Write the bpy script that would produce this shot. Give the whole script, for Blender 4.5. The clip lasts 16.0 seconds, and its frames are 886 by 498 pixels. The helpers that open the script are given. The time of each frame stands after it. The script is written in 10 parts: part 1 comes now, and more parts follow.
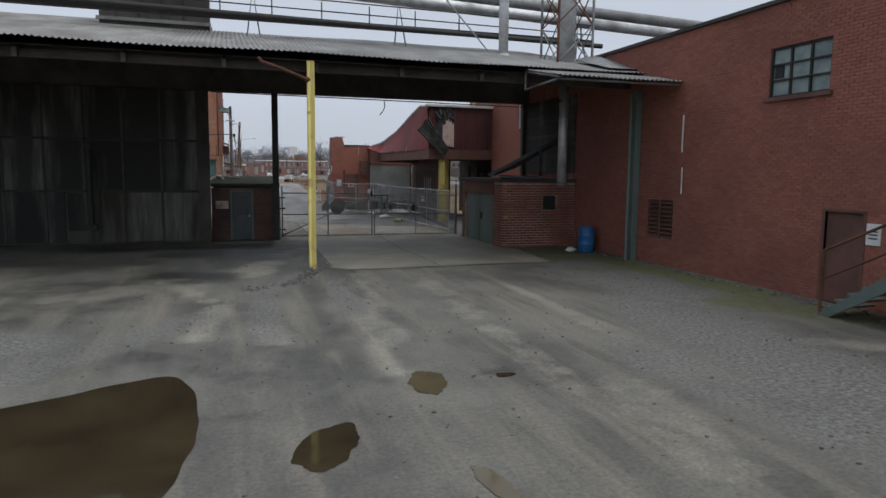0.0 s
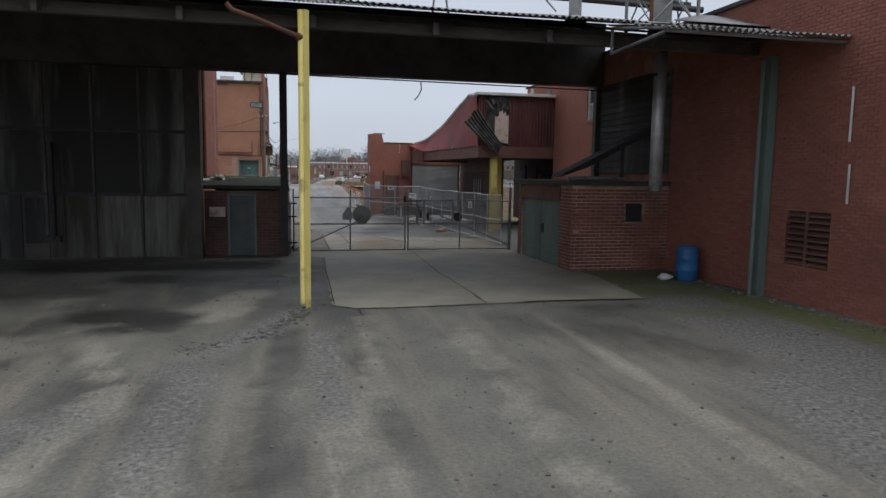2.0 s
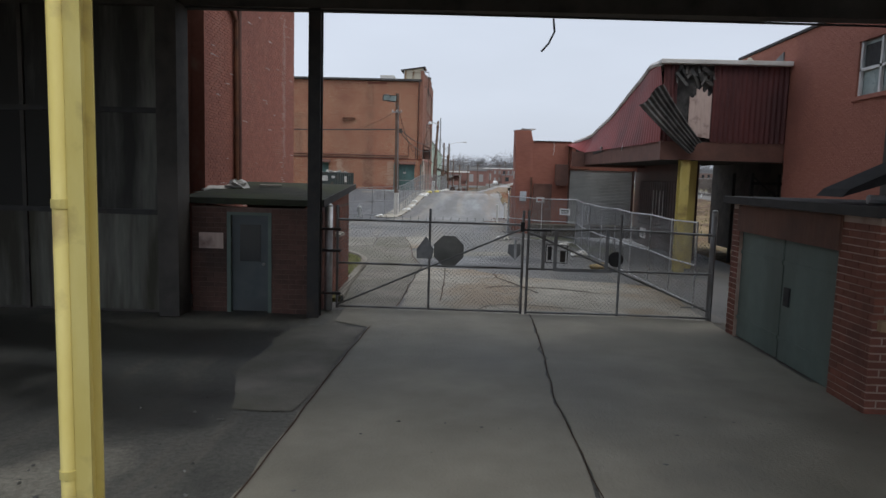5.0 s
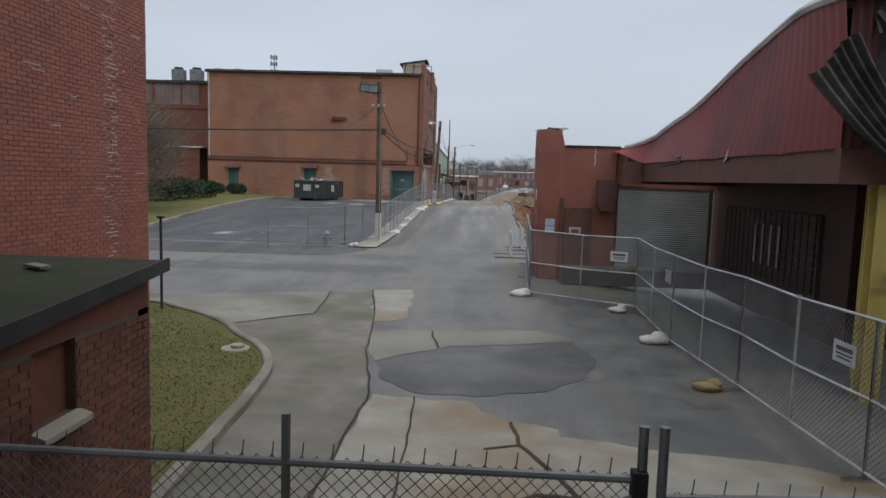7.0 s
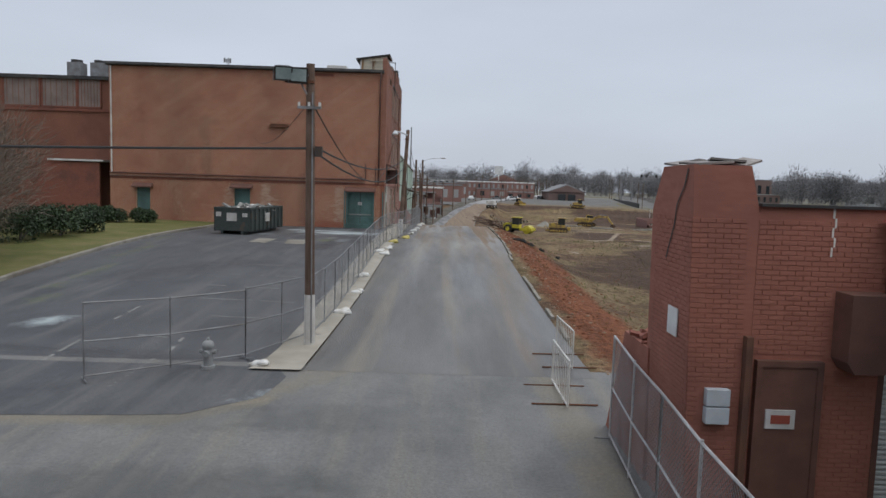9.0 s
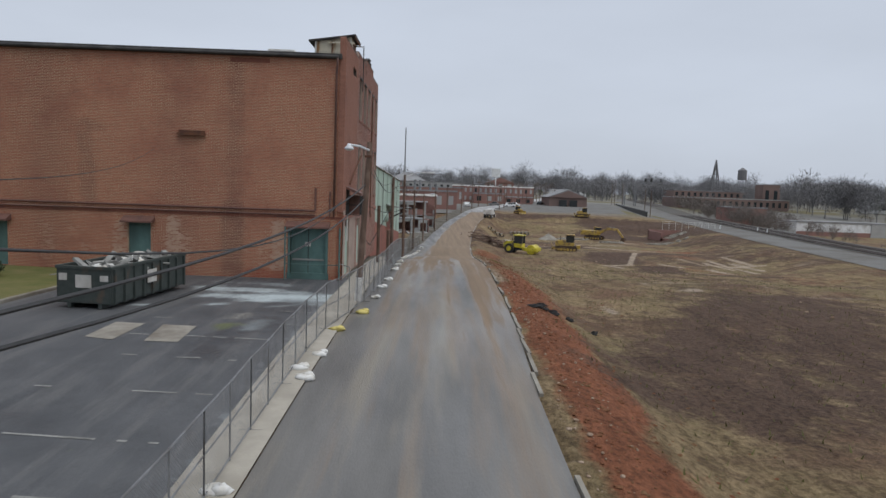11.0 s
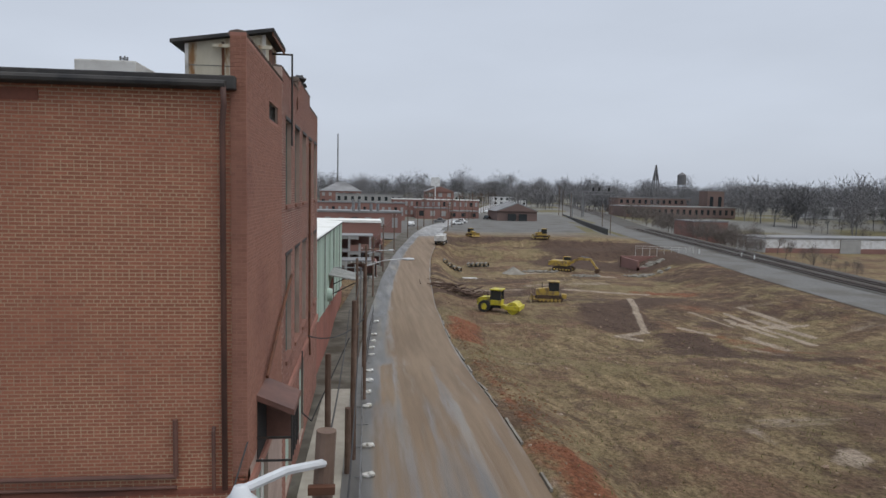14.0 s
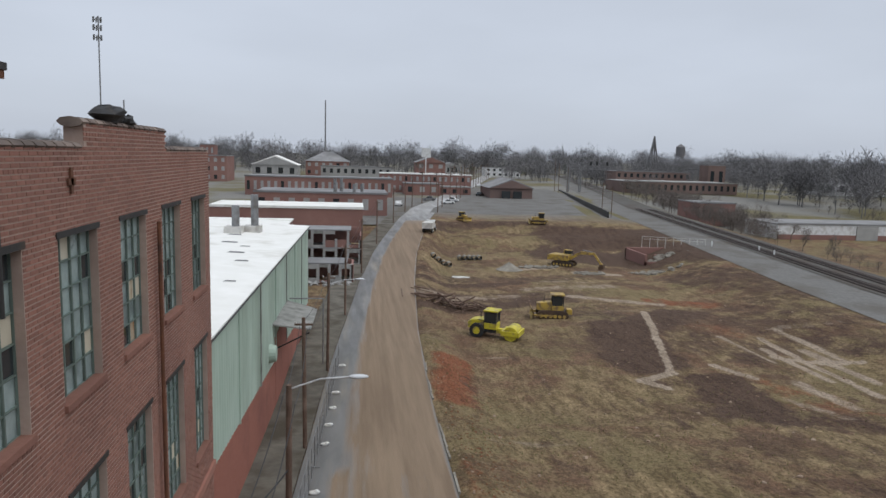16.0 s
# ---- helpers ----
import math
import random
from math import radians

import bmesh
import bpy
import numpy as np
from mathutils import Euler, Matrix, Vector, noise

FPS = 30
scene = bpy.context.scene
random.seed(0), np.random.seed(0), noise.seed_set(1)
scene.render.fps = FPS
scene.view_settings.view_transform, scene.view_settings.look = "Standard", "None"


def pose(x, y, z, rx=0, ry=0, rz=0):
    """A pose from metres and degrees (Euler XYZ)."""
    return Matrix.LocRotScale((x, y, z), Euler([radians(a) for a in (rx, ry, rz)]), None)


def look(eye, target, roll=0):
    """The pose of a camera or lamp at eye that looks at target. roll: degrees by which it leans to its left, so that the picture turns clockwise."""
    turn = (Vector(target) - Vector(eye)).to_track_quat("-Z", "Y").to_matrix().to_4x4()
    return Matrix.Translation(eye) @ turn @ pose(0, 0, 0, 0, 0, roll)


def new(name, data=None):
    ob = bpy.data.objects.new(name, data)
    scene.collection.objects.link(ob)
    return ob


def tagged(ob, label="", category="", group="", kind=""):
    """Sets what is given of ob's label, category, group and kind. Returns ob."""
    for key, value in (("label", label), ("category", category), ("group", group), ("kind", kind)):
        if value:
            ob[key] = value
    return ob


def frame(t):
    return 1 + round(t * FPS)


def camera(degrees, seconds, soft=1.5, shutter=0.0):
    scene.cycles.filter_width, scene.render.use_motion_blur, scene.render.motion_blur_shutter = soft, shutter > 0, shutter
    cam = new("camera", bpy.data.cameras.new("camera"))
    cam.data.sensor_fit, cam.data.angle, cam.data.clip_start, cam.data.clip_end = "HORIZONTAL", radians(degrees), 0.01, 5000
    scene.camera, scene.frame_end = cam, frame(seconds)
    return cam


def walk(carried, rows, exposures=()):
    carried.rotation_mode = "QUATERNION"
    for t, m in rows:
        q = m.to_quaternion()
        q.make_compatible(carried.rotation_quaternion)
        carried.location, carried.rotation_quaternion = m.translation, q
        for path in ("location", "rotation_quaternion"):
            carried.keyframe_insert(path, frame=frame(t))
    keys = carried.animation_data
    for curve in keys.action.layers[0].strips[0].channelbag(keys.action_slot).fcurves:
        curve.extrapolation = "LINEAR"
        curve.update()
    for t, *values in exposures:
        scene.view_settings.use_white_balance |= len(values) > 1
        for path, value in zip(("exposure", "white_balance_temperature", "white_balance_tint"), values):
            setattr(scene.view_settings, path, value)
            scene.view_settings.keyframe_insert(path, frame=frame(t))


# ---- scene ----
cam = camera(66.5, 16.0)
PATH = [
    (0, (0.039, 0.107, 2.88), (0.635, 2.002, 2.654), 0.6),
    (0.5, (0.418, 1.518, 2.802), (1.013, 3.414, 2.577), 0.6),
    (1, (0.837, 2.954, 2.799), (1.426, 4.852, 2.575), 0.7),
    (1.5, (1.396, 4.404, 2.803), (1.944, 6.314, 2.581), 0.7),
    (2, (1.955, 5.919, 2.787), (2.401, 7.856, 2.567), 0.8),
    (2.5, (2.5, 7.343, 2.771), (2.821, 9.305, 2.553), 0.8),
    (3, (3.059, 8.772, 2.773), (3.27, 10.749, 2.557), 0.9),
    (3.5, (3.573, 10.139, 2.794), (3.727, 12.121, 2.577), 0.8),
    (4, (4.086, 11.771, 2.795), (4.139, 13.759, 2.579), 0.9),
    (6.5, (5.3, 23.25, 3.3), (5.196, 25.236, 3.092), 1.9),
    (7, (5.11, 26.28, 3.51), (5.013, 28.267, 3.304), 1.7),
    (7.5, (4.925, 29.55, 3.68), (4.83, 31.538, 3.48), 1.7),
    (8, (4.58, 32.981, 4.009), (4.537, 34.971, 3.818), 1.8),
    (8.5, (4.188, 36.824, 4.576), (4.197, 38.815, 4.388), 1.7),
    (9, (3.766, 40.717, 4.867), (3.783, 42.708, 4.684), 1.8),
    (9.2, (3.616, 42.444, 4.864), (3.64, 44.436, 4.688), 2.1),
    (11.3, (4.624, 60.83, 7.451), (4.655, 62.821, 7.268), 2.0),
    (11.5, (4.593, 62.75, 7.8), (4.624, 64.742, 7.62), 1.9),
    (12, (4.263, 67.206, 8.716), (4.299, 69.198, 8.538), 1.9),
    (12.5, (3.774, 71.455, 9.682), (3.811, 73.447, 9.504), 2.0),
    (13, (3.098, 75.323, 10.652), (3.138, 77.314, 10.472), 2.0),
    (13.5, (2.414, 78.425, 11.248), (2.598, 80.409, 11.077), 1.6),
    (14, (1.834, 82.468, 11.969), (2.059, 84.447, 11.797), 1.2),
    (14.5, (1.912, 86.075, 12.89), (2.144, 88.054, 12.712), 1.3),
    (15, (2.476, 89.584, 13.902), (2.714, 91.561, 13.719), 1.4),
    (15.5, (3.279, 93.191, 14.93), (3.523, 95.164, 14.716), 1.6),
    (16, (4.04, 96.874, 15.786), (4.291, 98.839, 15.513), 1.7),
]
walk(cam, [(t, look(eye, target, roll)) for t, eye, target, roll in PATH], [(0, 0.0), (1, 0.02), (2, 0.08), (3, 0.2), (4, 0.26), (6.4, 0.06), (7.2, 0.0), (16, 0.02)])


# ---- world and light: flat overcast winter day ----
world = bpy.data.worlds.new("overcast_sky")
scene.world = world
world.use_nodes = True
wn, wl = world.node_tree.nodes, world.node_tree.links
wn.clear()
w_out = wn.new("ShaderNodeOutputWorld")
w_bg = wn.new("ShaderNodeBackground")
w_bg.inputs["Strength"].default_value = 0.115
w_sky = wn.new("ShaderNodeTexSky")
w_sky.sky_type = "NISHITA"
w_sky.sun_disc = False
w_sky.sun_elevation, w_sky.sun_rotation = radians(62), radians(140)
w_sky.air_density, w_sky.dust_density = 1.0, 2.0
w_hsv = wn.new("ShaderNodeHueSaturation")
w_hsv.inputs["Saturation"].default_value = 0.35
w_mix = wn.new("ShaderNodeMix")
w_mix.data_type = "RGBA"
w_mix.inputs[0].default_value = 0.82
w_tc = wn.new("ShaderNodeTexCoord")
w_sep = wn.new("ShaderNodeSeparateXYZ")
w_ramp = wn.new("ShaderNodeValToRGB")
w_ramp.color_ramp.elements[0].position, w_ramp.color_ramp.elements[0].color = 0.0, (4.9, 5.4, 6.3, 1)
w_ramp.color_ramp.elements[1].position, w_ramp.color_ramp.elements[1].color = 0.6, (5.4, 6.0, 7.05, 1)
w_map = wn.new("ShaderNodeMapping")
w_map.inputs["Scale"].default_value = (1.5, 1.5, 5)
w_noise = wn.new("ShaderNodeTexNoise")
w_noise.inputs["Scale"].default_value, w_noise.inputs["Detail"].default_value = 1.3, 5
w_cl = wn.new("ShaderNodeMapRange")
w_cl.inputs["From Min"].default_value, w_cl.inputs["From Max"].default_value = 0.3, 0.7
w_cl.inputs["To Min"].default_value, w_cl.inputs["To Max"].default_value = 0.93, 1.07
w_mul = wn.new("ShaderNodeVectorMath")
w_mul.operation = "SCALE"
wl.new(w_tc.outputs["Generated"], w_sep.inputs[0])
wl.new(w_sep.outputs["Z"], w_ramp.inputs[0])
wl.new(w_tc.outputs["Generated"], w_map.inputs[0])
wl.new(w_map.outputs[0], w_noise.inputs["Vector"])
wl.new(w_noise.outputs[0], w_cl.inputs[0])
wl.new(w_ramp.outputs[0], w_mul.inputs[0])
wl.new(w_cl.outputs[0], w_mul.inputs["Scale"])
wl.new(w_sky.outputs[0], w_hsv.inputs["Color"])
wl.new(w_hsv.outputs[0], w_mix.inputs[6])
wl.new(w_mul.outputs[0], w_mix.inputs[7])
wl.new(w_mix.outputs[2], w_bg.inputs["Color"])
wl.new(w_bg.outputs[0], w_out.inputs[0])

sun = new("sun", bpy.data.lights.new("sun", "SUN"))
sun.data.energy, sun.data.angle, sun.data.color = 1.6, radians(75), (1.0, 0.97, 0.92)
sun.matrix_world = look((22, -12, 60), (0, 0, 0))


# ---- materials ----
def ramp_node(nt, a, b, fac, lo=0.3, hi=0.7):
    m = nt.nodes.new("ShaderNodeMix")
    m.data_type = "RGBA"
    r = nt.nodes.new("ShaderNodeMapRange")
    r.inputs["From Min"].default_value, r.inputs["From Max"].default_value = lo, hi
    nt.links.new(fac, r.inputs[0])
    nt.links.new(r.outputs[0], m.inputs[0])
    for k, c in ((6, a), (7, b)):
        if isinstance(c, tuple):
            m.inputs[k].default_value = (*c, 1)
        else:
            nt.links.new(c, m.inputs[k])
    return m.outputs[2]


def noise_node(nt, scale, detail=4, stretch=(1, 1, 1), rough=0.55):
    g = nt.nodes.new("ShaderNodeNewGeometry")
    mp = nt.nodes.new("ShaderNodeMapping")
    mp.inputs["Scale"].default_value = stretch
    n = nt.nodes.new("ShaderNodeTexNoise")
    n.inputs["Scale"].default_value, n.inputs["Detail"].default_value, n.inputs["Roughness"].default_value = scale, detail, rough
    nt.links.new(g.outputs["Position"], mp.inputs[0])
    nt.links.new(mp.outputs[0], n.inputs["Vector"])
    return n.outputs[0]


def surf(name, c1, c2, scale=6.0, c3=None, scale3=0.5, lo3=0.45, hi3=0.7, rough=0.85, rough2=None, bump=0.2, bscale=40.0, metal=0.0,
         stretch=(1, 1, 1), stretch3=(1, 1, 1), island=0.0, rnd=0.0, spec=0.4):
    m = bpy.data.materials.new(name)
    m.use_nodes = True
    nt = m.node_tree
    b = nt.nodes["Principled BSDF"]
    col = ramp_node(nt, c1, c2, noise_node(nt, scale, 5, stretch))
    n3 = noise_node(nt, scale3, 6, stretch3)
    if c3:
        col = ramp_node(nt, col, c3, n3, lo3, hi3)
    if island or rnd:
        if island:
            g = nt.nodes.new("ShaderNodeNewGeometry")
            src, amt = g.outputs["Random Per Island"], island
        else:
            g = nt.nodes.new("ShaderNodeObjectInfo")
            src, amt = g.outputs["Random"], rnd
        mr = nt.nodes.new("ShaderNodeMapRange")
        mr.inputs["To Min"].default_value, mr.inputs["To Max"].default_value = 1 - amt, 1 + amt
        nt.links.new(src, mr.inputs[0])
        hs = nt.nodes.new("ShaderNodeHueSaturation")
        nt.links.new(mr.outputs[0], hs.inputs["Value"])
        nt.links.new(col, hs.inputs["Color"])
        col = hs.outputs[0]
    nt.links.new(col, b.inputs["Base Color"])
    b.inputs["Metallic"].default_value = metal
    b.inputs["Specular IOR Level"].default_value = spec
    rr = nt.nodes.new("ShaderNodeMapRange")
    rr.inputs["From Min"].default_value, rr.inputs["From Max"].default_value = 0.35, 0.65
    rr.inputs["To Min"].default_value, rr.inputs["To Max"].default_value = rough, rough if rough2 is None else rough2
    nt.links.new(n3, rr.inputs[0])
    nt.links.new(rr.outputs[0], b.inputs["Roughness"])
    if bump:
        bp = nt.nodes.new("ShaderNodeBump")
        bp.inputs["Strength"].default_value, bp.inputs["Distance"].default_value = bump, 0.02
        nt.links.new(noise_node(nt, bscale, 4, stretch), bp.inputs["Height"])
        nt.links.new(bp.outputs[0], b.inputs["Normal"])
    return m


MAT = {
    "brick": surf("brick", (0.30, 0.112, 0.066), (0.365, 0.148, 0.09), 9, (0.24, 0.088, 0.056), 0.2, 0.5, 0.68, island=0.14, bump=0.3, bscale=60, stretch3=(1, 1, 0.1)),
    "brick_red": surf("brick_painted_red", (0.265, 0.10, 0.07), (0.315, 0.124, 0.09), 5, (0.215, 0.083, 0.062), 0.4, 0.45, 0.7, rough=0.8, island=0.12, bump=0.25, bscale=50),
    "brick_dark": surf("brick_dark", (0.17, 0.062, 0.042), (0.22, 0.084, 0.056), 8, (0.11, 0.05, 0.04), 0.7, 0.48, 0.72, island=0.18, bump=0.3, bscale=60),
    "brick_face": surf("brick_face", (0.19, 0.07, 0.048), (0.25, 0.096, 0.064), 8, (0.13, 0.057, 0.045), 0.7, 0.48, 0.72, rnd=0.18, bump=0.3, bscale=60),
    "brick_east": surf("brick_street_side", (0.225, 0.105, 0.078), (0.285, 0.14, 0.105), 9, (0.18, 0.085, 0.065), 0.35, 0.5, 0.75, island=0.16, bump=0.3, bscale=60),
    "brick_east_single": surf("brick_street_single", (0.225, 0.105, 0.078), (0.285, 0.14, 0.105), 9, (0.18, 0.085, 0.065), 0.35, 0.5, 0.75, rnd=0.16, bump=0.3, bscale=60),
    "mortar_east": surf("street_side_mortar", (0.36, 0.27, 0.225), (0.42, 0.32, 0.27), 7, (0.27, 0.20, 0.17), 0.5, bump=0.3),
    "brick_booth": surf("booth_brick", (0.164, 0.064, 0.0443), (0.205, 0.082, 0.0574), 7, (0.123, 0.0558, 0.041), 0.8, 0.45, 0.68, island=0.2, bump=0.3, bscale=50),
    "roof_moss": surf("mossy_roof_felt", (0.035, 0.037, 0.033), (0.06, 0.062, 0.05), 3, (0.055, 0.064, 0.038), 0.9, 0.45, 0.66, rough=0.9, bump=0.5, bscale=20, spec=0.15),
    "apron": surf("dusty_apron_concrete", (0.233, 0.216, 0.173), (0.334, 0.309, 0.248), 0.9, (0.17, 0.159, 0.127), 0.33, 0.44, 0.64, rough=0.7, rough2=0.5, bump=0.5, bscale=25, spec=0.4),
    "meter_pale": surf("pale_blue_grey_paint", (0.42, 0.47, 0.52), (0.52, 0.56, 0.6), 6, (0.33, 0.35, 0.37), 1.5, 0.5, 0.7, rough=0.5, bump=0.05),
    "slate_pale": surf("weathered_capping_slate", (0.20, 0.18, 0.17), (0.30, 0.27, 0.25), 5, (0.10, 0.09, 0.085), 1.2, rough=0.7, bump=0.3, rnd=0.3),
    # darker copy of the red roof metal, for its shaded south end
    "red_metal_shaded": surf("shaded_red_cladding", (0.105, 0.032, 0.032), (0.14, 0.043, 0.04), 2, (0.07, 0.026, 0.026), 0.7, 0.42, 0.65, rough=0.6, stretch3=(1, 1, 0.3), bump=0.1),
    "dull_panel": surf("dull_window_panel", (0.20, 0.155, 0.135), (0.25, 0.20, 0.175), 3, (0.15, 0.115, 0.10), 0.6, rough=0.8, stretch=(4, 1, 0.5), bump=0.1),
    # darker copy of the booth brick, with the shed roof's shade mixed in
    "brick_booth_shaded": surf("booth_brick_shaded", (0.10, 0.055, 0.044), (0.145, 0.076, 0.06), 6, (0.06, 0.04, 0.034), 0.8, 0.42, 0.66, island=0.15, bump=0.3),
    "block_dark": surf("dark_glazed_block", (0.055, 0.03, 0.026), (0.085, 0.045, 0.038), 6, (0.035, 0.024, 0.022), 0.8, rough=0.35, bump=0.2, rnd=0.2),
    "facing_brick": surf("facing_brick", (0.24, 0.11, 0.074), (0.285, 0.137, 0.095), 9, (0.205, 0.092, 0.064), 0.4, 0.5, 0.75, island=0.1, bump=0.3, bscale=50),
    "mortar_sooty": surf("sooty_mortar", (0.13, 0.085, 0.07), (0.18, 0.12, 0.10), 7, (0.08, 0.055, 0.048), 0.8, bump=0.3),
    "wing_brick": surf("wing_brick", (0.195, 0.0819, 0.0515), (0.242, 0.105, 0.0671), 6, (0.148, 0.0624, 0.0429), 0.3, 0.45, 0.72, bump=0.3, stretch=(1, 1, 3)),
    "brick_single": surf("brick_single", (0.30, 0.112, 0.066), (0.365, 0.148, 0.09), 9, (0.24, 0.088, 0.056), 0.22, 0.5, 0.75, rnd=0.14, bump=0.3, bscale=60, stretch3=(1, 1, 0.35)),
    "mortar_mill": surf("mill_mortar", (0.46, 0.33, 0.215), (0.54, 0.40, 0.27), 7, (0.30, 0.19, 0.14), 0.4, bump=0.3),
    "mortar_shed": surf("shed_mortar", (0.45, 0.33, 0.27), (0.52, 0.39, 0.32), 7, (0.15, 0.085, 0.065), 0.8, 0.45, 0.7, bump=0.3),
    "wood_light": surf("bare_wood", (0.34, 0.22, 0.13), (0.42, 0.29, 0.18), 8, rough=0.85),
    "mortar": surf("mortar", (0.30, 0.24, 0.20), (0.38, 0.31, 0.26), 7, (0.20, 0.15, 0.13), 0.4, bump=0.3),
    "mortar_red": surf("mortar_painted", (0.24, 0.09, 0.066), (0.29, 0.115, 0.085), 7, (0.34, 0.20, 0.155), 1.2, 0.55, 0.7, bump=0.3),
    "stucco": surf("painted_brick_smooth", (0.31, 0.145, 0.108), (0.36, 0.178, 0.135), 3, (0.26, 0.12, 0.09), 0.4, bump=0.25, bscale=25, stretch=(1, 1, 3)),
    "pink_brick": surf("pale_painted_brick", (0.299, 0.117, 0.083), (0.366, 0.151, 0.11), 4, (0.232, 0.0939, 0.0708), 0.5, bump=0.3, bscale=30, stretch=(1, 1, 4)),
    "patch_dark": surf("asphalt_patch", (0.06, 0.0624, 0.066), (0.09, 0.09, 0.0912), 3, (0.12, 0.114, 0.102), 0.5, rough=0.6, rough2=0.35, bump=0.5, bscale=50),
    "concrete": surf("worn_concrete", (0.33, 0.308, 0.262), (0.42, 0.386, 0.33), 1.6, (0.26, 0.238, 0.198), 0.45, 0.45, 0.7, rough=0.85, rough2=0.6, bump=0.4, bscale=30, spec=0.12),
    "kerb": surf("kerb_concrete", (0.21, 0.195, 0.165), (0.30, 0.28, 0.24), 2.5, (0.15, 0.13, 0.105), 0.6, bump=0.4, bscale=30),
    "road_concrete": surf("road_concrete", (0.211, 0.206, 0.178), (0.327, 0.312, 0.269), 1.1, (0.143, 0.137, 0.111), 0.55, 0.42, 0.66, rough=0.75, rough2=0.5, bump=0.5, bscale=30, spec=0.12),
    "green_concrete": surf("green_stained_concrete", (0.159, 0.153, 0.131), (0.255, 0.238, 0.21), 1.3, (0.128, 0.125, 0.0938), 0.5, 0.42, 0.66, rough=0.8, rough2=0.6, bump=0.5, bscale=30, spec=0.12),
    "tan_concrete": surf("tan_stained_concrete", (0.255, 0.243, 0.208), (0.365, 0.346, 0.298), 1.2, (0.243, 0.189, 0.128), 0.45, 0.47, 0.62, rough=0.75, rough2=0.5, bump=0.5, bscale=30, spec=0.12),
    "dirty_pave": surf("dirty_pavement", (0.10, 0.092, 0.078), (0.17, 0.155, 0.13), 0.9, (0.075, 0.065, 0.05), 0.4, 0.45, 0.65, rough=0.9, bump=0.8, bscale=12, spec=0.12),
    "gravel": surf("gravel", (0.12, 0.12, 0.115), (0.24, 0.235, 0.22), 14, (0.10, 0.095, 0.085), 0.6, bump=1.0, bscale=30, spec=0.12),
    "grass": surf("winter_grass", (0.135, 0.131, 0.0508), (0.0984, 0.111, 0.0394), 1.2, (0.168, 0.148, 0.0697), 0.5, bump=0.6, bscale=25, spec=0.12),
    "moss": surf("moss", (0.05, 0.065, 0.025), (0.09, 0.085, 0.045), 4, (0.10, 0.095, 0.08), 1.0, bump=0.8, bscale=30),
    "clay": surf("red_clay", (0.19, 0.075, 0.04), (0.15, 0.064, 0.036), 1.2, (0.16, 0.095, 0.05), 0.35, bump=1.0, bscale=6, spec=0.12),
    "pale_soil": surf("pale_soil", (0.38, 0.30, 0.23), (0.27, 0.19, 0.13), 1.5, (0.2, 0.13, 0.085), 0.5, bump=0.8, bscale=6, spec=0.12),
    "dark_soil": surf("dark_soil", (0.05, 0.04, 0.032), (0.085, 0.06, 0.045), 0.8, (0.12, 0.075, 0.05), 0.2, bump=1.0, bscale=3, spec=0.12),
    "ballast": surf("ballast", (0.13, 0.128, 0.122), (0.19, 0.186, 0.176), 2.0, (0.115, 0.105, 0.092), 0.15, bump=0.8, bscale=12, spec=0.12),
    "ballast_dark": surf("dark_ballast", (0.08, 0.076, 0.07), (0.125, 0.12, 0.11), 2.0, (0.085, 0.07, 0.058), 0.15, bump=0.8, bscale=12, spec=0.12),
    "rust": surf("rusty_steel", (0.12, 0.05, 0.03), (0.20, 0.09, 0.05), 8, (0.07, 0.04, 0.03), 2, rough=0.8, metal=0.3),
    "rail": surf("rail_steel", (0.10, 0.08, 0.07), (0.16, 0.13, 0.12), 5, rough=0.5, metal=0.7),
    "dark_steel": surf("dark_painted_steel", (0.022, 0.023, 0.024), (0.04, 0.038, 0.036), 5, (0.06, 0.045, 0.035), 1.5, 0.55, 0.7, rough=0.6),
    "galv": surf("galvanised_steel", (0.52, 0.53, 0.54), (0.66, 0.67, 0.68), 6, (0.30, 0.30, 0.30), 1.2, rough=0.45, rough2=0.6, metal=0.7, bump=0.05),
    "galv_dull": surf("dull_galvanised_pipe", (0.20, 0.205, 0.21), (0.30, 0.305, 0.31), 6, (0.14, 0.13, 0.12), 1.5, rough=0.55, metal=0.55, bump=0.05),
    "zinc_roof": surf("weathered_corrugated_roof", (0.22, 0.22, 0.21), (0.34, 0.335, 0.315), 1.5, (0.17, 0.16, 0.15), 0.5, 0.42, 0.65, rough=0.65, metal=0.25, stretch=(1, 0.25, 1), stretch3=(1, 0.3, 1), bump=0.1),
    # panel grime, darkened further for shade under the roof; the second is paler
    "sooty": surf("sooty_shaded_panel", (0.08, 0.082, 0.073), (0.16, 0.16, 0.14), 2.5, (0.032, 0.032, 0.029), 0.7, 0.34, 0.5, rough=0.8, stretch=(3, 1, 0.35), stretch3=(1.8, 1, 0.25), rnd=0.35, bump=0.2),
    "sooty_less_shaded": surf("dirty_cement_panel", (0.09, 0.092, 0.08), (0.165, 0.163, 0.14), 2.5, (0.045, 0.042, 0.03), 0.8, 0.4, 0.58, rough=0.8, stretch=(3, 1, 0.35), stretch3=(2.4, 1, 0.25), rnd=0.2, bump=0.2),
    # soot tone that also carries painted shade on roof underside, soffit and hollow
    "soot_and_shade": surf("sooty_timber_and_shade", (0.05, 0.048, 0.045), (0.085, 0.078, 0.07), 3, (0.11, 0.10, 0.09), 0.7, rough=0.9, bump=0.3),
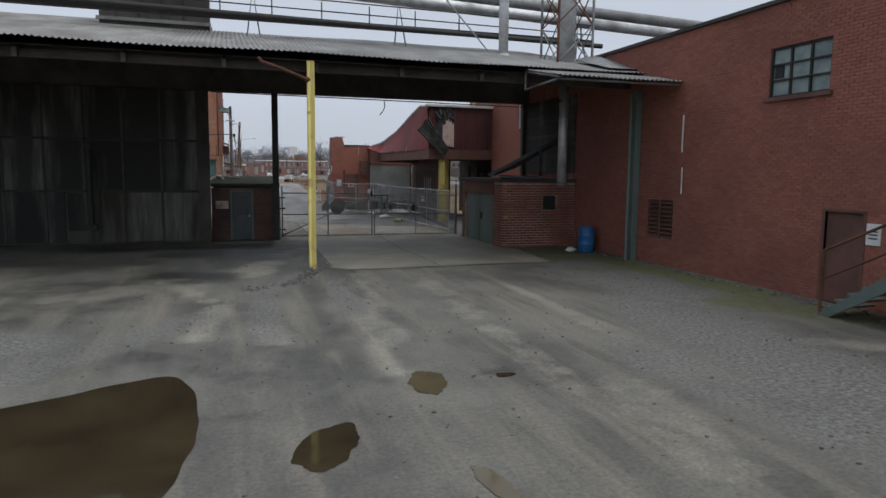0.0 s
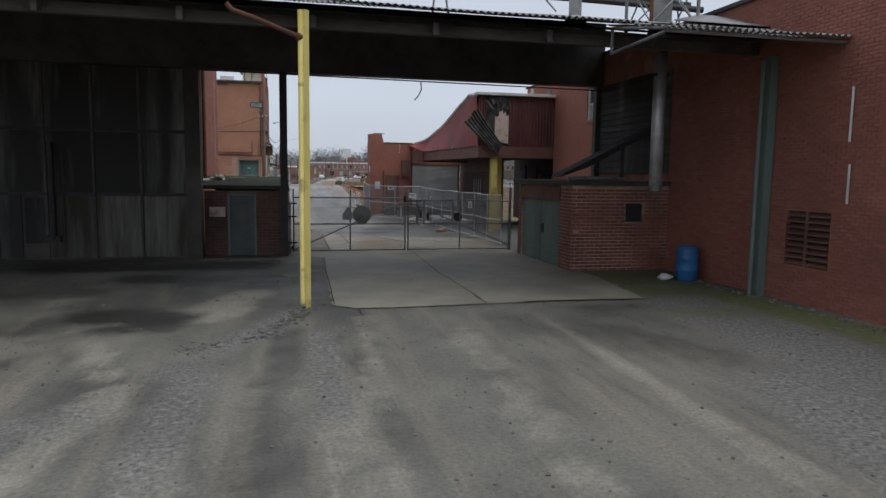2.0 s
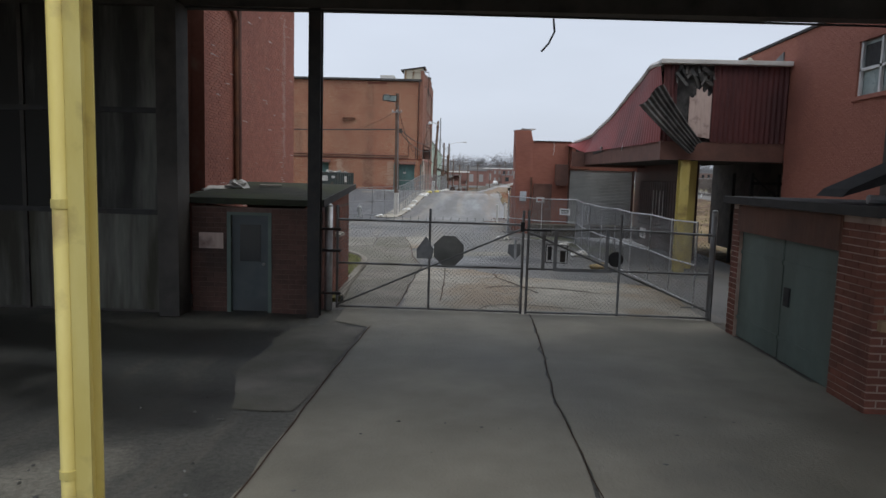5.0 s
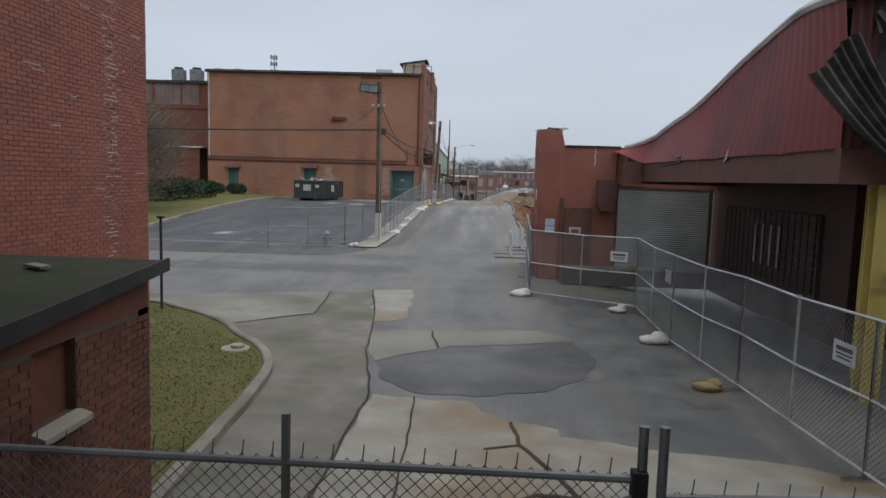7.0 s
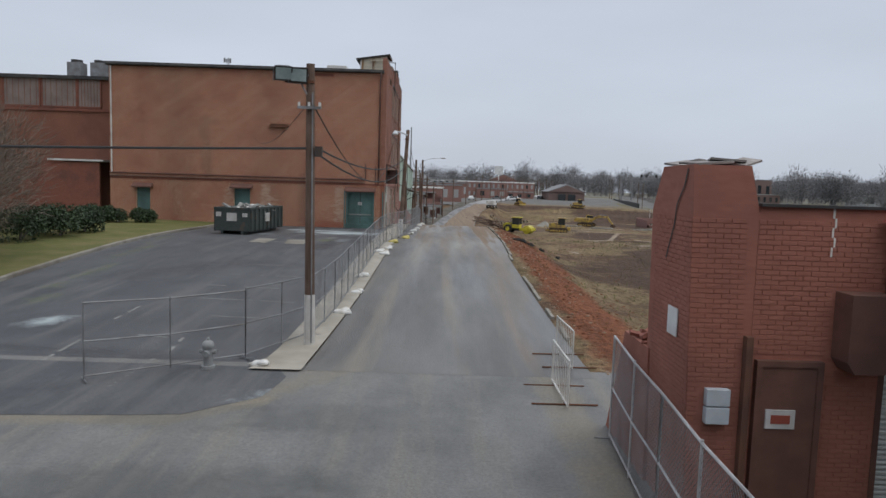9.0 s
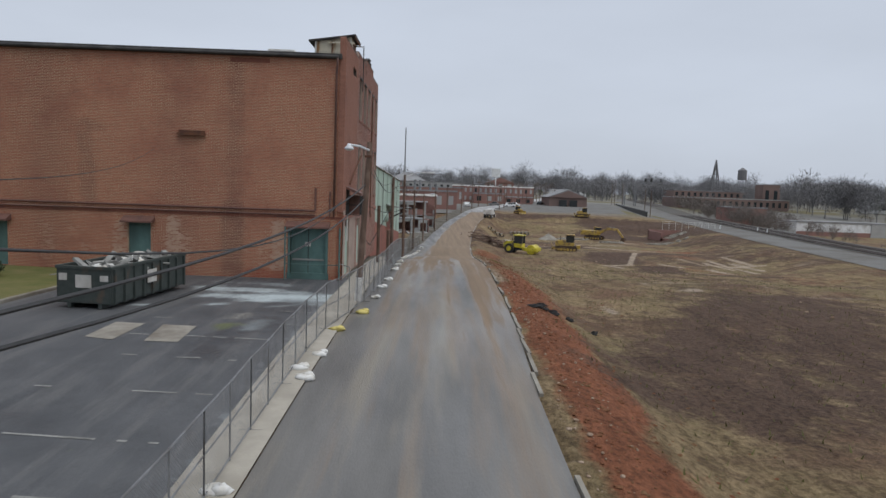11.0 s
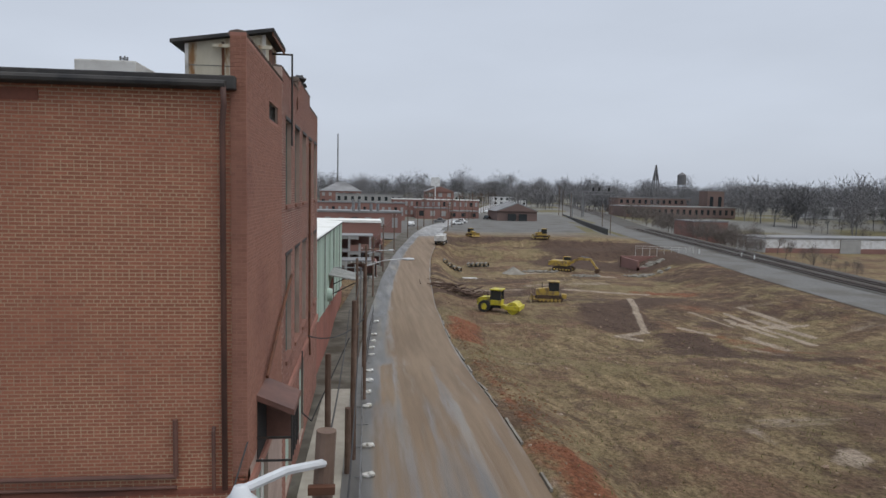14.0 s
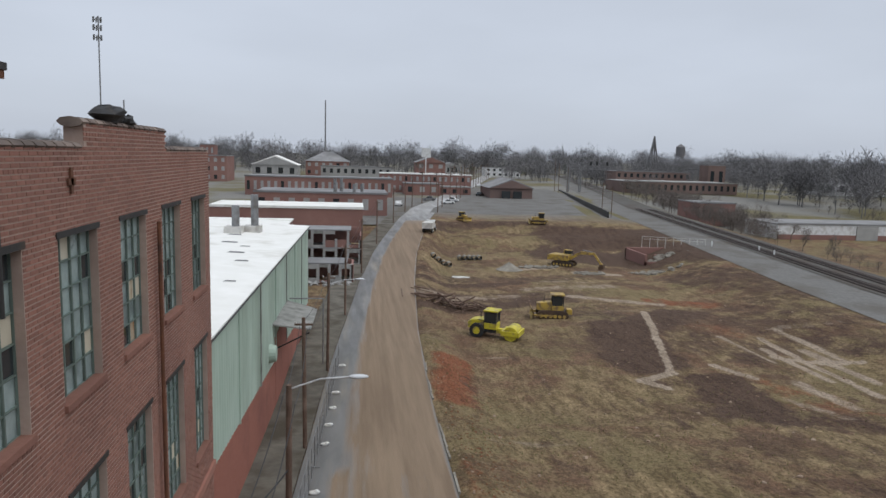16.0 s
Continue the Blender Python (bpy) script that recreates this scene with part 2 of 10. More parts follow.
    "yellow": surf("yellow_paint_worn", (0.56, 0.46, 0.13), (0.64, 0.55, 0.2), 4, (0.36, 0.28, 0.10), 2.2, 0.55, 0.72, rough=0.6, stretch=(1, 1, 0.3), bump=0.1),
    "yellow_cat": surf("machine_yellow", (0.40, 0.27, 0.05), (0.48, 0.33, 0.07), 3, (0.20, 0.135, 0.065), 1.5, 0.45, 0.62, rough=0.5, bump=0.05),
    "yellow_lime": surf("roller_yellow", (0.50, 0.43, 0.03), (0.58, 0.50, 0.05), 3, (0.22, 0.17, 0.08), 1.6, 0.5, 0.66, rough=0.45, bump=0.03),
    "green_paint": surf("grey_green_paint", (0.115, 0.155, 0.138), (0.145, 0.19, 0.168), 3, (0.09, 0.115, 0.098), 0.8, rough=0.6, bump=0.1, stretch3=(1, 1, 0.3)),
    "teal": surf("teal_door_paint", (0.075, 0.14, 0.13), (0.10, 0.18, 0.165), 3, (0.06, 0.105, 0.095), 0.8, rough=0.6, bump=0.1, stretch3=(1, 1, 0.3)),
    "door_grey": surf("grey_door_paint", (0.07, 0.085, 0.09), (0.10, 0.115, 0.12), 4, (0.055, 0.06, 0.06), 1, rough=0.6, bump=0.1),
    "brown_paint": surf("brown_paint", (0.13, 0.065, 0.05), (0.17, 0.085, 0.065), 4, (0.09, 0.05, 0.042), 0.8, rough=0.6, bump=0.1),
    "red_metal": surf("red_metal_cladding", (0.20, 0.030, 0.030), (0.25, 0.045, 0.042), 2, (0.13, 0.028, 0.028), 0.6, 0.45, 0.7, rough=0.55, stretch=(1, 1, 0.4), bump=0.1),
    "roller_door": surf("roller_door_grey", (0.50, 0.52, 0.51), (0.58, 0.60, 0.59), 2, (0.40, 0.42, 0.41), 0.7, rough=0.6, bump=0.05),
    "white_roof": surf("white_roof_membrane", (0.74, 0.74, 0.70), (0.82, 0.82, 0.79), 0.6, (0.55, 0.54, 0.48), 0.25, 0.55, 0.75, rough=0.7, bump=0.1),
    "coping": surf("weathered_white_coping", (0.55, 0.54, 0.51), (0.68, 0.67, 0.64), 2, (0.33, 0.31, 0.28), 1, rough=0.7, bump=0.2),
    "pale_green": surf("pale_green_corrugated", (0.34, 0.44, 0.37), (0.42, 0.52, 0.45), 1.2, (0.27, 0.34, 0.28), 0.4, rough=0.6, stretch=(1, 1, 0.3), stretch3=(1, 1, 0.3), bump=0.05),
    "wood_dark": surf("creosoted_pole", (0.085, 0.055, 0.04), (0.14, 0.09, 0.066), 6, (0.19, 0.13, 0.10), 1.2, rough=0.9, stretch=(3, 3, 0.25), bump=0.5),
    "wood_brown": surf("brown_timber", (0.13, 0.06, 0.04), (0.18, 0.09, 0.06), 5, (0.09, 0.05, 0.04), 1.0, rough=0.85, stretch=(3, 3, 0.3), bump=0.4),
    "bark": surf("bare_branches", (0.13, 0.11, 0.098), (0.19, 0.165, 0.148), 3, (0.10, 0.085, 0.075), 0.3, rough=0.95, bump=0),
    "tan_bark": surf("pale_bare_branches", (0.15, 0.12, 0.095), (0.22, 0.18, 0.145), 3, (0.11, 0.09, 0.072), 0.3, rough=0.95, bump=0),
    # bark greyed and paled to carry distance haze; the far towers share it
    "haze_grey": surf("hazed_bare_trees", (0.15, 0.147, 0.15), (0.2, 0.194, 0.196), 0.05, (0.115, 0.113, 0.117), 0.02, rough=1.0, bump=0),
    "leaf": surf("evergreen_leaves", (0.022, 0.042, 0.018), (0.045, 0.07, 0.028), 5, (0.015, 0.03, 0.012), 1.0, rough=0.6, bump=0, island=0.35),
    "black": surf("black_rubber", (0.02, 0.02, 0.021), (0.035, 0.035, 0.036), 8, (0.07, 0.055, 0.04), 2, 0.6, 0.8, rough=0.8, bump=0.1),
    "white": surf("white_paint", (0.62, 0.63, 0.63), (0.72, 0.73, 0.73), 3, (0.45, 0.44, 0.42), 0.9, rough=0.6, bump=0.05),
    "bag": surf("white_sandbag", (0.62, 0.62, 0.6), (0.74, 0.74, 0.72), 5, (0.42, 0.38, 0.3), 2.5, rough=0.8, bump=0.5, bscale=30),
    "blue": surf("blue_plastic", (0.02, 0.11, 0.28), (0.03, 0.15, 0.35), 4, (0.02, 0.08, 0.19), 1.5, rough=0.45, bump=0.05),
    "cream": surf("cream_weathered_board", (0.46, 0.42, 0.32), (0.55, 0.51, 0.41), 3, (0.26, 0.14, 0.06), 1.4, 0.56, 0.66, rough=0.8, stretch=(1, 1, 0.3), stretch3=(1.5, 1.5, 0.4), bump=0.2),
    "tile_cope": surf("clay_coping_tiles", (0.13, 0.10, 0.085), (0.24, 0.19, 0.16), 3, (0.09, 0.07, 0.06), 1, rough=0.8, rnd=0.2, bump=0.2),
    "tar": surf("tar_roof_edge", (0.028, 0.028, 0.03), (0.05, 0.048, 0.047), 3, (0.075, 0.07, 0.065), 0.8, rough=0.8, bump=0.2),
    "grey_board": surf("grey_boards", (0.22, 0.22, 0.21), (0.30, 0.30, 0.28), 3, (0.14, 0.14, 0.13), 1, rough=0.8, bump=0.2),
    "dumpster": surf("dark_steel_skip", (0.035, 0.045, 0.042), (0.055, 0.065, 0.06), 4, (0.10, 0.07, 0.05), 1.2, 0.58, 0.7, rough=0.6, bump=0.1),
    "cable": surf("cable", (0.03, 0.03, 0.032), (0.05, 0.05, 0.05), 5, rough=0.7, bump=0),
    "cloudy": surf("dirty_window_panes", (0.20, 0.26, 0.26), (0.32, 0.39, 0.38), 3, (0.10, 0.13, 0.13), 1.1, rough=0.25, rough2=0.5, bump=0.05, rnd=0.3, spec=0.6),
    "hydrant": surf("hydrant_paint", (0.20, 0.21, 0.21), (0.28, 0.29, 0.29), 5, (0.25, 0.26, 0.25), 2, rough=0.6, bump=0.1),
    "orange_soil": surf("stain", (0.30, 0.22, 0.10), (0.36, 0.28, 0.15), 5, rough=0.9),
    # distant walls and roofs paled and greyed, haze put into their colour
    "haze_brick": surf("hazed_brick_wall", (0.235, 0.125, 0.105), (0.285, 0.16, 0.135), 0.4, (0.20, 0.11, 0.095), 0.1, rough=0.9, bump=0),
    "haze_pale": surf("hazed_pale_wall", (0.30, 0.30, 0.29), (0.38, 0.375, 0.36), 0.4, (0.25, 0.245, 0.24), 0.1, rough=0.9, bump=0),
    "haze_factory": surf("hazed_factory_wall", (0.17, 0.115, 0.10), (0.22, 0.15, 0.13), 0.4, (0.14, 0.10, 0.09), 0.1, rough=0.9, bump=0),
    "creosote": surf("creosoted_sleeper", (0.035, 0.03, 0.027), (0.06, 0.05, 0.045), 3, rough=0.95, spec=0.1),
    "haze_roof": surf("hazed_grey_roof", (0.20, 0.20, 0.205), (0.28, 0.28, 0.28), 0.3, (0.15, 0.15, 0.15), 0.08, rough=0.9, bump=0),
    "burnt": surf("burnt_metal", (0.03, 0.03, 0.03), (0.10, 0.095, 0.09), 4, (0.20, 0.19, 0.18), 1.6, 0.55, 0.7, rough=0.7, metal=0.2, bump=0.2),
    "burnt_sheet": surf("scorched_sheet", (0.05, 0.05, 0.05), (0.15, 0.145, 0.14), 3, (0.25, 0.245, 0.24), 1.2, 0.5, 0.7, rough=0.6, metal=0.4, bump=0.1),
    "insul": surf("pinkish_torn_insulation", (0.50, 0.38, 0.33), (0.60, 0.48, 0.43), 5, (0.25, 0.17, 0.15), 2.0, 0.52, 0.66, rough=0.9, stretch=(3, 3, 0.5), bump=0.3),
    "red_paint": surf("truck_red", (0.26, 0.06, 0.045), (0.32, 0.085, 0.06), 3, rough=0.5, bump=0),
    "lamp_grey": surf("lamp_housing", (0.50, 0.52, 0.54), (0.6, 0.62, 0.64), 3, rough=0.5, bump=0),
}

m = bpy.data.materials.new("window_glass")
m.use_nodes = True
b = m.node_tree.nodes["Principled BSDF"]
b.inputs["Base Color"].default_value = (0.03, 0.035, 0.038, 1)
b.inputs["Roughness"].default_value = 0.08
b.inputs["Specular IOR Level"].default_value = 0.6
MAT["glass"] = m
m = MAT["brick"].copy()
m.name = "mill_brick"
nt = m.node_tree
b = nt.nodes["Principled BSDF"]
col = b.inputs["Base Color"].links[0].from_socket
at = nt.nodes.new("ShaderNodeAttribute")
at.attribute_name = "stain"
sc = nt.nodes.new("ShaderNodeSeparateColor")
nt.links.new(at.outputs["Color"], sc.inputs[0])
for chan, c in (("Green", (0.17, 0.062, 0.042)), ("Red", (0.42, 0.28, 0.21)), ("Blue", (0.27, 0.068, 0.036))):
    g = nt.nodes.new("ShaderNodeNewGeometry")
    ad = nt.nodes.new("ShaderNodeMath")
    ad.operation = "MULTIPLY_ADD"
    nt.links.new(noise_node(nt, 1.3, 8, (1, 1, 1.2), 0.7), ad.inputs[0])
    ad.inputs[1].default_value = 1.3
    nt.links.new(sc.outputs[chan], ad.inputs[2])
    if chan == "Red":
        ad2 = nt.nodes.new("ShaderNodeMath")
        ad2.operation = "MULTIPLY_ADD"
        nt.links.new(g.outputs["Random Per Island"], ad2.inputs[0])
        ad2.inputs[1].default_value = 0.55
        nt.links.new(ad.outputs[0], ad2.inputs[2])
        ad = ad2
    lo = 1.5 if chan == "Red" else 1.0
    col = ramp_node(nt, col, c, ad.outputs[0], lo, lo + 0.55)
nt.links.new(col, b.inputs["Base Color"])
MAT["brick_mill"] = m

for key, c1, c2 in (("water", (0.028, 0.022, 0.013), (0.052, 0.039, 0.022)), ("water_pale", (0.07, 0.058, 0.033), (0.12, 0.098, 0.058))):
    m = bpy.data.materials.new("muddy_" + key)
    m.use_nodes = True
    nt = m.node_tree
    b = nt.nodes["Principled BSDF"]
    nt.links.new(ramp_node(nt, c1, c2, noise_node(nt, 0.9, 3)), b.inputs["Base Color"])
    b.inputs["Roughness"].default_value = 0.06
    b.inputs["IOR"].default_value = 1.33
    MAT[key] = m


# ---- mesh building ----
class Build:
    """Collects plain geometry for one mesh."""

    def __init__(self):
        self.v, self.f = [], []

    def add(self, pts, faces):
        k = len(self.v)
        self.v += [tuple(p) for p in pts]
        self.f += [tuple(i + k for i in f) for f in faces]
        return self

    def box(self, x0, y0, z0, x1, y1, z1):
        x0, x1 = min(x0, x1), max(x0, x1)
        y0, y1 = min(y0, y1), max(y0, y1)
        z0, z1 = min(z0, z1), max(z0, z1)
        p = [(x, y, z) for z in (z0, z1) for y in (y0, y1) for x in (x0, x1)]
        return self.add(p, [(0, 2, 3, 1), (4, 5, 7, 6), (0, 1, 5, 4), (2, 6, 7, 3), (0, 4, 6, 2), (1, 3, 7, 5)])

    def slab(self, mat4, sx, sy, sz):
        p = [mat4 @ Vector((x * sx / 2, y * sy / 2, z * sz / 2)) for z in (-1, 1) for y in (-1, 1) for x in (-1, 1)]
        return self.add(p, [(0, 2, 3, 1), (4, 5, 7, 6), (0, 1, 5, 4), (2, 6, 7, 3), (0, 4, 6, 2), (1, 3, 7, 5)])

    def tube(self, a, c, r, n=8, r2=None, cap=True):
        a, c = Vector(a), Vector(c)
        w = (c - a).normalized()
        u = w.cross(Vector((0, 0, 1)) if abs(w.z) < 0.9 else Vector((1, 0, 0))).normalized()
        t = w.cross(u)
        r2 = r if r2 is None else r2
        p = [a + (u * math.cos(2 * math.pi * i / n) + t * math.sin(2 * math.pi * i / n)) * r for i in range(n)]
        p += [c + (u * math.cos(2 * math.pi * i / n) + t * math.sin(2 * math.pi * i / n)) * r2 for i in range(n)]
        f = [((i + 1) % n, i, n + i, n + (i + 1) % n) for i in range(n)]
        if cap:
            f += [tuple(range(n)), tuple(reversed(range(n, 2 * n)))]
        return self.add(p, f)

    def run(self, pts, r, n=8):
        """One continuous round bar along the points, mitred at the bends."""
        P = [Vector(p) for p in pts]
        closed = (P[0] - P[-1]).length < 1e-6
        if closed:
            P.pop()
        m, k = len(P), len(self.v)
        ref = None
        for i in range(m):
            a = (P[i] - P[i - 1]).normalized() if i or closed else None
            c = (P[(i + 1) % m] - P[i]).normalized() if i < m - 1 or closed else None
            w = ((a or c) + (c or a)).normalized()
            if ref is None:
                ref = w.cross(Vector((0, 0, 1)) if abs(w.z) < 0.9 else Vector((1, 0, 0)))
                if closed:
                    ref = (P[1] - P[0]).cross(P[2] - P[1])
            u = (ref - w * ref.dot(w)).normalized()
            ref = u
            t = w.cross(u)
            g = 1 / max(0.5, w.dot(a or c))
            bend_dir = (c - a) if a and c else None
            for j in range(n):
                q = u * math.cos(2 * math.pi * j / n) + t * math.sin(2 * math.pi * j / n)
                if bend_dir is not None and bend_dir.length > 1e-4:
                    e = (bend_dir - w * bend_dir.dot(w)).normalized()
                    q = q + e * q.dot(e) * (g - 1)
                self.v.append(tuple(P[i] + q * r))
        for i in range(m if closed else m - 1):
            for j in range(n):
                i2, j2 = (i + 1) % m, (j + 1) % n
                self.f.append((k + i * n + j2, k + i * n + j, k + i2 * n + j, k + i2 * n + j2))
        if not closed:
            self.f += [tuple(range(k, k + n)), tuple(reversed(range(k + (m - 1) * n, k + m * n)))]
        return self

    def revolve(self, x, y, prof, n=20):
        """A turned body from (z, radius) pairs, closed at both ends."""
        k = len(self.v)
        self.v += [(x + r * math.cos(2 * math.pi * i / n), y + r * math.sin(2 * math.pi * i / n), z) for z, r in prof for i in range(n)]
        self.f += [(k + j * n + i, k + j * n + (i + 1) % n, k + (j + 1) * n + (i + 1) % n, k + (j + 1) * n + i) for j in range(len(prof) - 1) for i in range(n)]
        self.f += [tuple(reversed(range(k, k + n))), tuple(range(k + (len(prof) - 1) * n, k + len(prof) * n))]
        return self

    def prism(self, pts, vec):
        """A flat outline pushed along vec."""
        n, vec = len(pts), Vector(vec)
        p = [Vector(q) for q in pts]
        return self.add(p + [q + vec for q in p], [tuple(reversed(range(n))), tuple(range(n, 2 * n))] + [(i, (i + 1) % n, n + (i + 1) % n, n + i) for i in range(n)])

    def sheet(self, fn, us, vs):
        k, nu = len(self.v), len(us)
        self.v += [tuple(fn(u, w)) for w in vs for u in us]
        self.f += [(k + j * nu + i, k + j * nu + i + 1, k + (j + 1) * nu + i + 1, k + (j + 1) * nu + i) for j in range(len(vs) - 1) for i in range(nu - 1)]
        return self

    def ball(self, c, rx, ry, rz, n=10, k=6, lump=0.0, seed=0):
        rg = random.Random(seed)
        pts = []
        for j in range(k + 1):
            th = math.pi * j / k
            for i in range(n):
                ph = 2 * math.pi * i / n
                q = 1 + lump * (rg.random() - 0.5)
                pts.append((c[0] + rx * q * math.sin(th) * math.cos(ph), c[1] + ry * q * math.sin(th) * math.sin(ph), c[2] - rz * q * math.cos(th)))
        return self.add(pts, [(j * n + i, j * n + (i + 1) % n, (j + 1) * n + (i + 1) % n, (j + 1) * n + i) for j in range(k) for i in range(n)])

    def mesh(self, name, bevel=0.0, smooth=False):
        me = bpy.data.meshes.new(name)
        me.from_pydata(self.v, [], self.f)
        if bevel:
            bm = bmesh.new()
            bm.from_mesh(me)
            bmesh.ops.remove_doubles(bm, verts=bm.verts, dist=0.0005)
            bmesh.ops.bevel(bm, geom=[e for e in bm.edges if e.is_manifold and e.calc_face_angle(0) > 0.5], offset=bevel, segments=2, affect="EDGES", profile=0.6)
            bm.to_mesh(me)
            bm.free()
        me.update()
        if smooth:
            me.shade_smooth()
        return me


def part(name, bd, material, parent=None, label="", bevel=0.0, smooth=False):
    """One mesh object, under a thing or a part."""
    ob = new(name, bd.mesh(name, bevel, smooth) if isinstance(bd, Build) else bd)
    ob.data.materials.clear()
    ob.data.materials.append(MAT[material])
    if parent is not None:
        ob.parent = parent
    if label:
        tagged(ob, label)
    return ob


def thing(name, label, category, group="", kind="", m=None):
    ob = new(name)
    ob.empty_display_size = 0.2
    if m is not None:
        ob.matrix_basis = m
    return tagged(ob, label, category, group, kind)


def solid(name, bd, material, label, category, group="", kind="", bevel=0.0, smooth=False):
    return tagged(part(name, bd, material, None, "", bevel, smooth), label, category, group, kind)


def wall_cells(bd, place, width, height, holes, depth):
    """A wall with openings, from cells. place(u, v, d): the point at u along, v up, d behind the face."""
    us = sorted({0, width, *[h[0] for h in holes], *[h[1] for h in holes]})
    vs = sorted({0, height, *[h[2] for h in holes], *[h[3] for h in holes]})
    for u0, u1 in zip(us, us[1:]):
        for v0, v1 in zip(vs, vs[1:]):
            cu, cv = (u0 + u1) / 2, (v0 + v1) / 2
            if any(h[0] < cu < h[1] and h[2] < cv < h[3] for h in holes):
                continue
            p = [place(u, w, d) for d in (0, depth) for w in (v0, v1) for u in (u0, u1)]
            bd.add(p, [(0, 1, 3, 2), (5, 4, 6, 7), (1, 5, 7, 3), (4, 0, 2, 6), (2, 3, 7, 6), (0, 4, 5, 1)])
    return bd


def brick_list(width, height, holes, top=None, length=0.213, course=0.0677, joint=0.010, header=0):
    """Places of bricks on a wall: u0, u1, v0, v1 for each, in running bond, cut at the openings; every header-th course of headers."""
    out = []
    for r in range(int(height / course)):
        v0, v1 = r * course, (r + 1) * course - joint
        step = length / 2 if header and r % header == header - 1 else length
        shift = -step / 2 if r % 2 else 0.0
        cuts = [(h[0], h[1]) for h in holes if h[2] < v1 and h[3] > v0]
        for i in range(int(width / step) + 2):
            a, c = max(0, shift + i * step), min(width, shift + (i + 1) * step - joint)
            if c - a < 0.03 or (top and v1 > top((a + c) / 2)):
                continue
            for h0, h1 in cuts:
                if h0 <= a and c <= h1:
                    a = c
                elif h0 < c and c <= h1:
                    c = h0 - joint
                elif h0 <= a and a < h1:
                    a = h1 + joint
            if c - a > 0.03:
                out.append((a, c, v0, v1))
    return out


def brick_mesh(bd, place, items, proud=0.009):
    for a, c, v0, v1 in items:
        k = 0.7 + 0.6 * random.random()
        p = [place(a, v0, 0.004), place(c, v0, 0.004), place(c, v1, 0.004), place(a, v1, 0.004),
             place(a + 0.003, v0 + 0.003, -proud * k), place(c - 0.003, v0 + 0.003, -proud * k), place(c - 0.003, v1 - 0.003, -proud * k), place(a + 0.003, v1 - 0.003, -proud * k)]
        bd.add(p, [(4, 5, 6, 7), (0, 1, 5, 4), (1, 2, 6, 5), (2, 3, 7, 6), (3, 0, 4, 7)])
    return bd


# ---- ground ----
def lerp_table(t, x):
    for (a, fa), (c, fc) in zip(t, t[1:]):
        if x <= c:
            k = max(0.0, (x - a) / (c - a))
            k = k * k * (3 - 2 * k)
            return fa + (fc - fa) * k
    return t[-1][1]


STREET = [(-60, 0), (40, 0), (58, 0.27), (86, 1.2), (102, 1.12), (150, -1.6), (168, -2.3), (200, -2.1), (240, -1.1), (272, -0.1), (300, 0.2), (600, 2), (4500, 2)]
FIELD = [(30, -0.1), (60, -0.4), (100, -0.6), (114, -0.8), (130, -1.9), (148, -3.2), (168, -3.2), (182, -3.8), (220, -4.6), (240, -4.6), (254, -2.6), (268, -0.4), (300, 0.2), (600, 2), (4500, 2)]
BEND = [(-60, 0), (122, 0), (144, 0.6), (164, 1.5), (192, 3.4), (217, 5.8), (247, 10), (266, 13.2), (298, 19), (330, 28), (420, 50), (560, 86), (900, 170)]


def bend(y):
    for (a, fa), (c, fc) in zip(BEND, BEND[1:]):
        if y <= c:
            return fa + (fc - fa) * (y - a) / (c - a)
    return BEND[-1][1]


def kerb_x(y):
    """Where the kerb between street and cleared site runs."""
    return float(np.interp(y, [56, 77, 85, 94, 121], [7.8, 7.8, 8.15, 8.42, 8.9])) + bend(y)


def walk_x(y):
    """Street edge of the narrow sidewalk."""
    return float(np.interp(y, [56, 60, 67, 81, 90], [0.52, 0.6, 0.78, 0.95, 1.0])) + bend(y)


def rail_x(y):
    return 78.3 + (y - 183.3) * 0.178 + max(0, 183 - y) * 0.05 + (0.00006 * (y - 250) ** 2 if y > 250 else 0)


def ease(k):
    k = min(1.0, max(0.0, k))
    return k * k * (3 - 2 * k)


def ground_z(x, y):
    s = lerp_table(STREET, y)
    if y < 45:
        return s
    edge = kerb_x(y) + 0.35
    f = lerp_table(FIELD, y)
    if y > 80:
        f += 0.35 * noise.noise((x * 0.06, y * 0.06, 3)) * ease((x - edge - 3) / 10) * ease((330 - y) / 60)
    k = ease((x - edge) / 5.5)
    z = s + (f - s) * k
    rx = rail_x(y)
    if y > 60:
        bank = ease((x - (rx - 27)) / 13) if y > 120 else 0
        z += (-1.2 - z) * bank * ease((430 - y) / 120)
        if x > rx + 6:
            z += (-4.2 - z) * ease((x - rx - 6) / 14) * ease((430 - y) / 120)
    return z


def ground_zone(nt):
    """Earth colours of the worked field and the land behind it."""
    g = nt.nodes.new("ShaderNodeNewGeometry")
    s = nt.nodes.new("ShaderNodeSeparateXYZ")
    nt.links.new(g.outputs["Position"], s.inputs[0])
    return s


def far_mix(nt, col, other, axis_out, lo, hi, wobble, scale, stretch=(1, 1, 1)):
    a = nt.nodes.new("ShaderNodeMath")
    a.operation = "MULTIPLY_ADD"
    nt.links.new(noise_node(nt, scale, 6, stretch), a.inputs[0])
    a.inputs[1].default_value = wobble
    nt.links.new(axis_out, a.inputs[2])
    return ramp_node(nt, col, other, a.outputs[0], lo + wobble / 2, hi + wobble / 2)


m = bpy.data.materials.new("graded_earth")
m.use_nodes = True
nt = m.node_tree
b = nt.nodes["Principled BSDF"]
b.inputs["Roughness"].default_value = 0.95
b.inputs["Specular IOR Level"].default_value = 0.2
sx = ground_zone(nt)
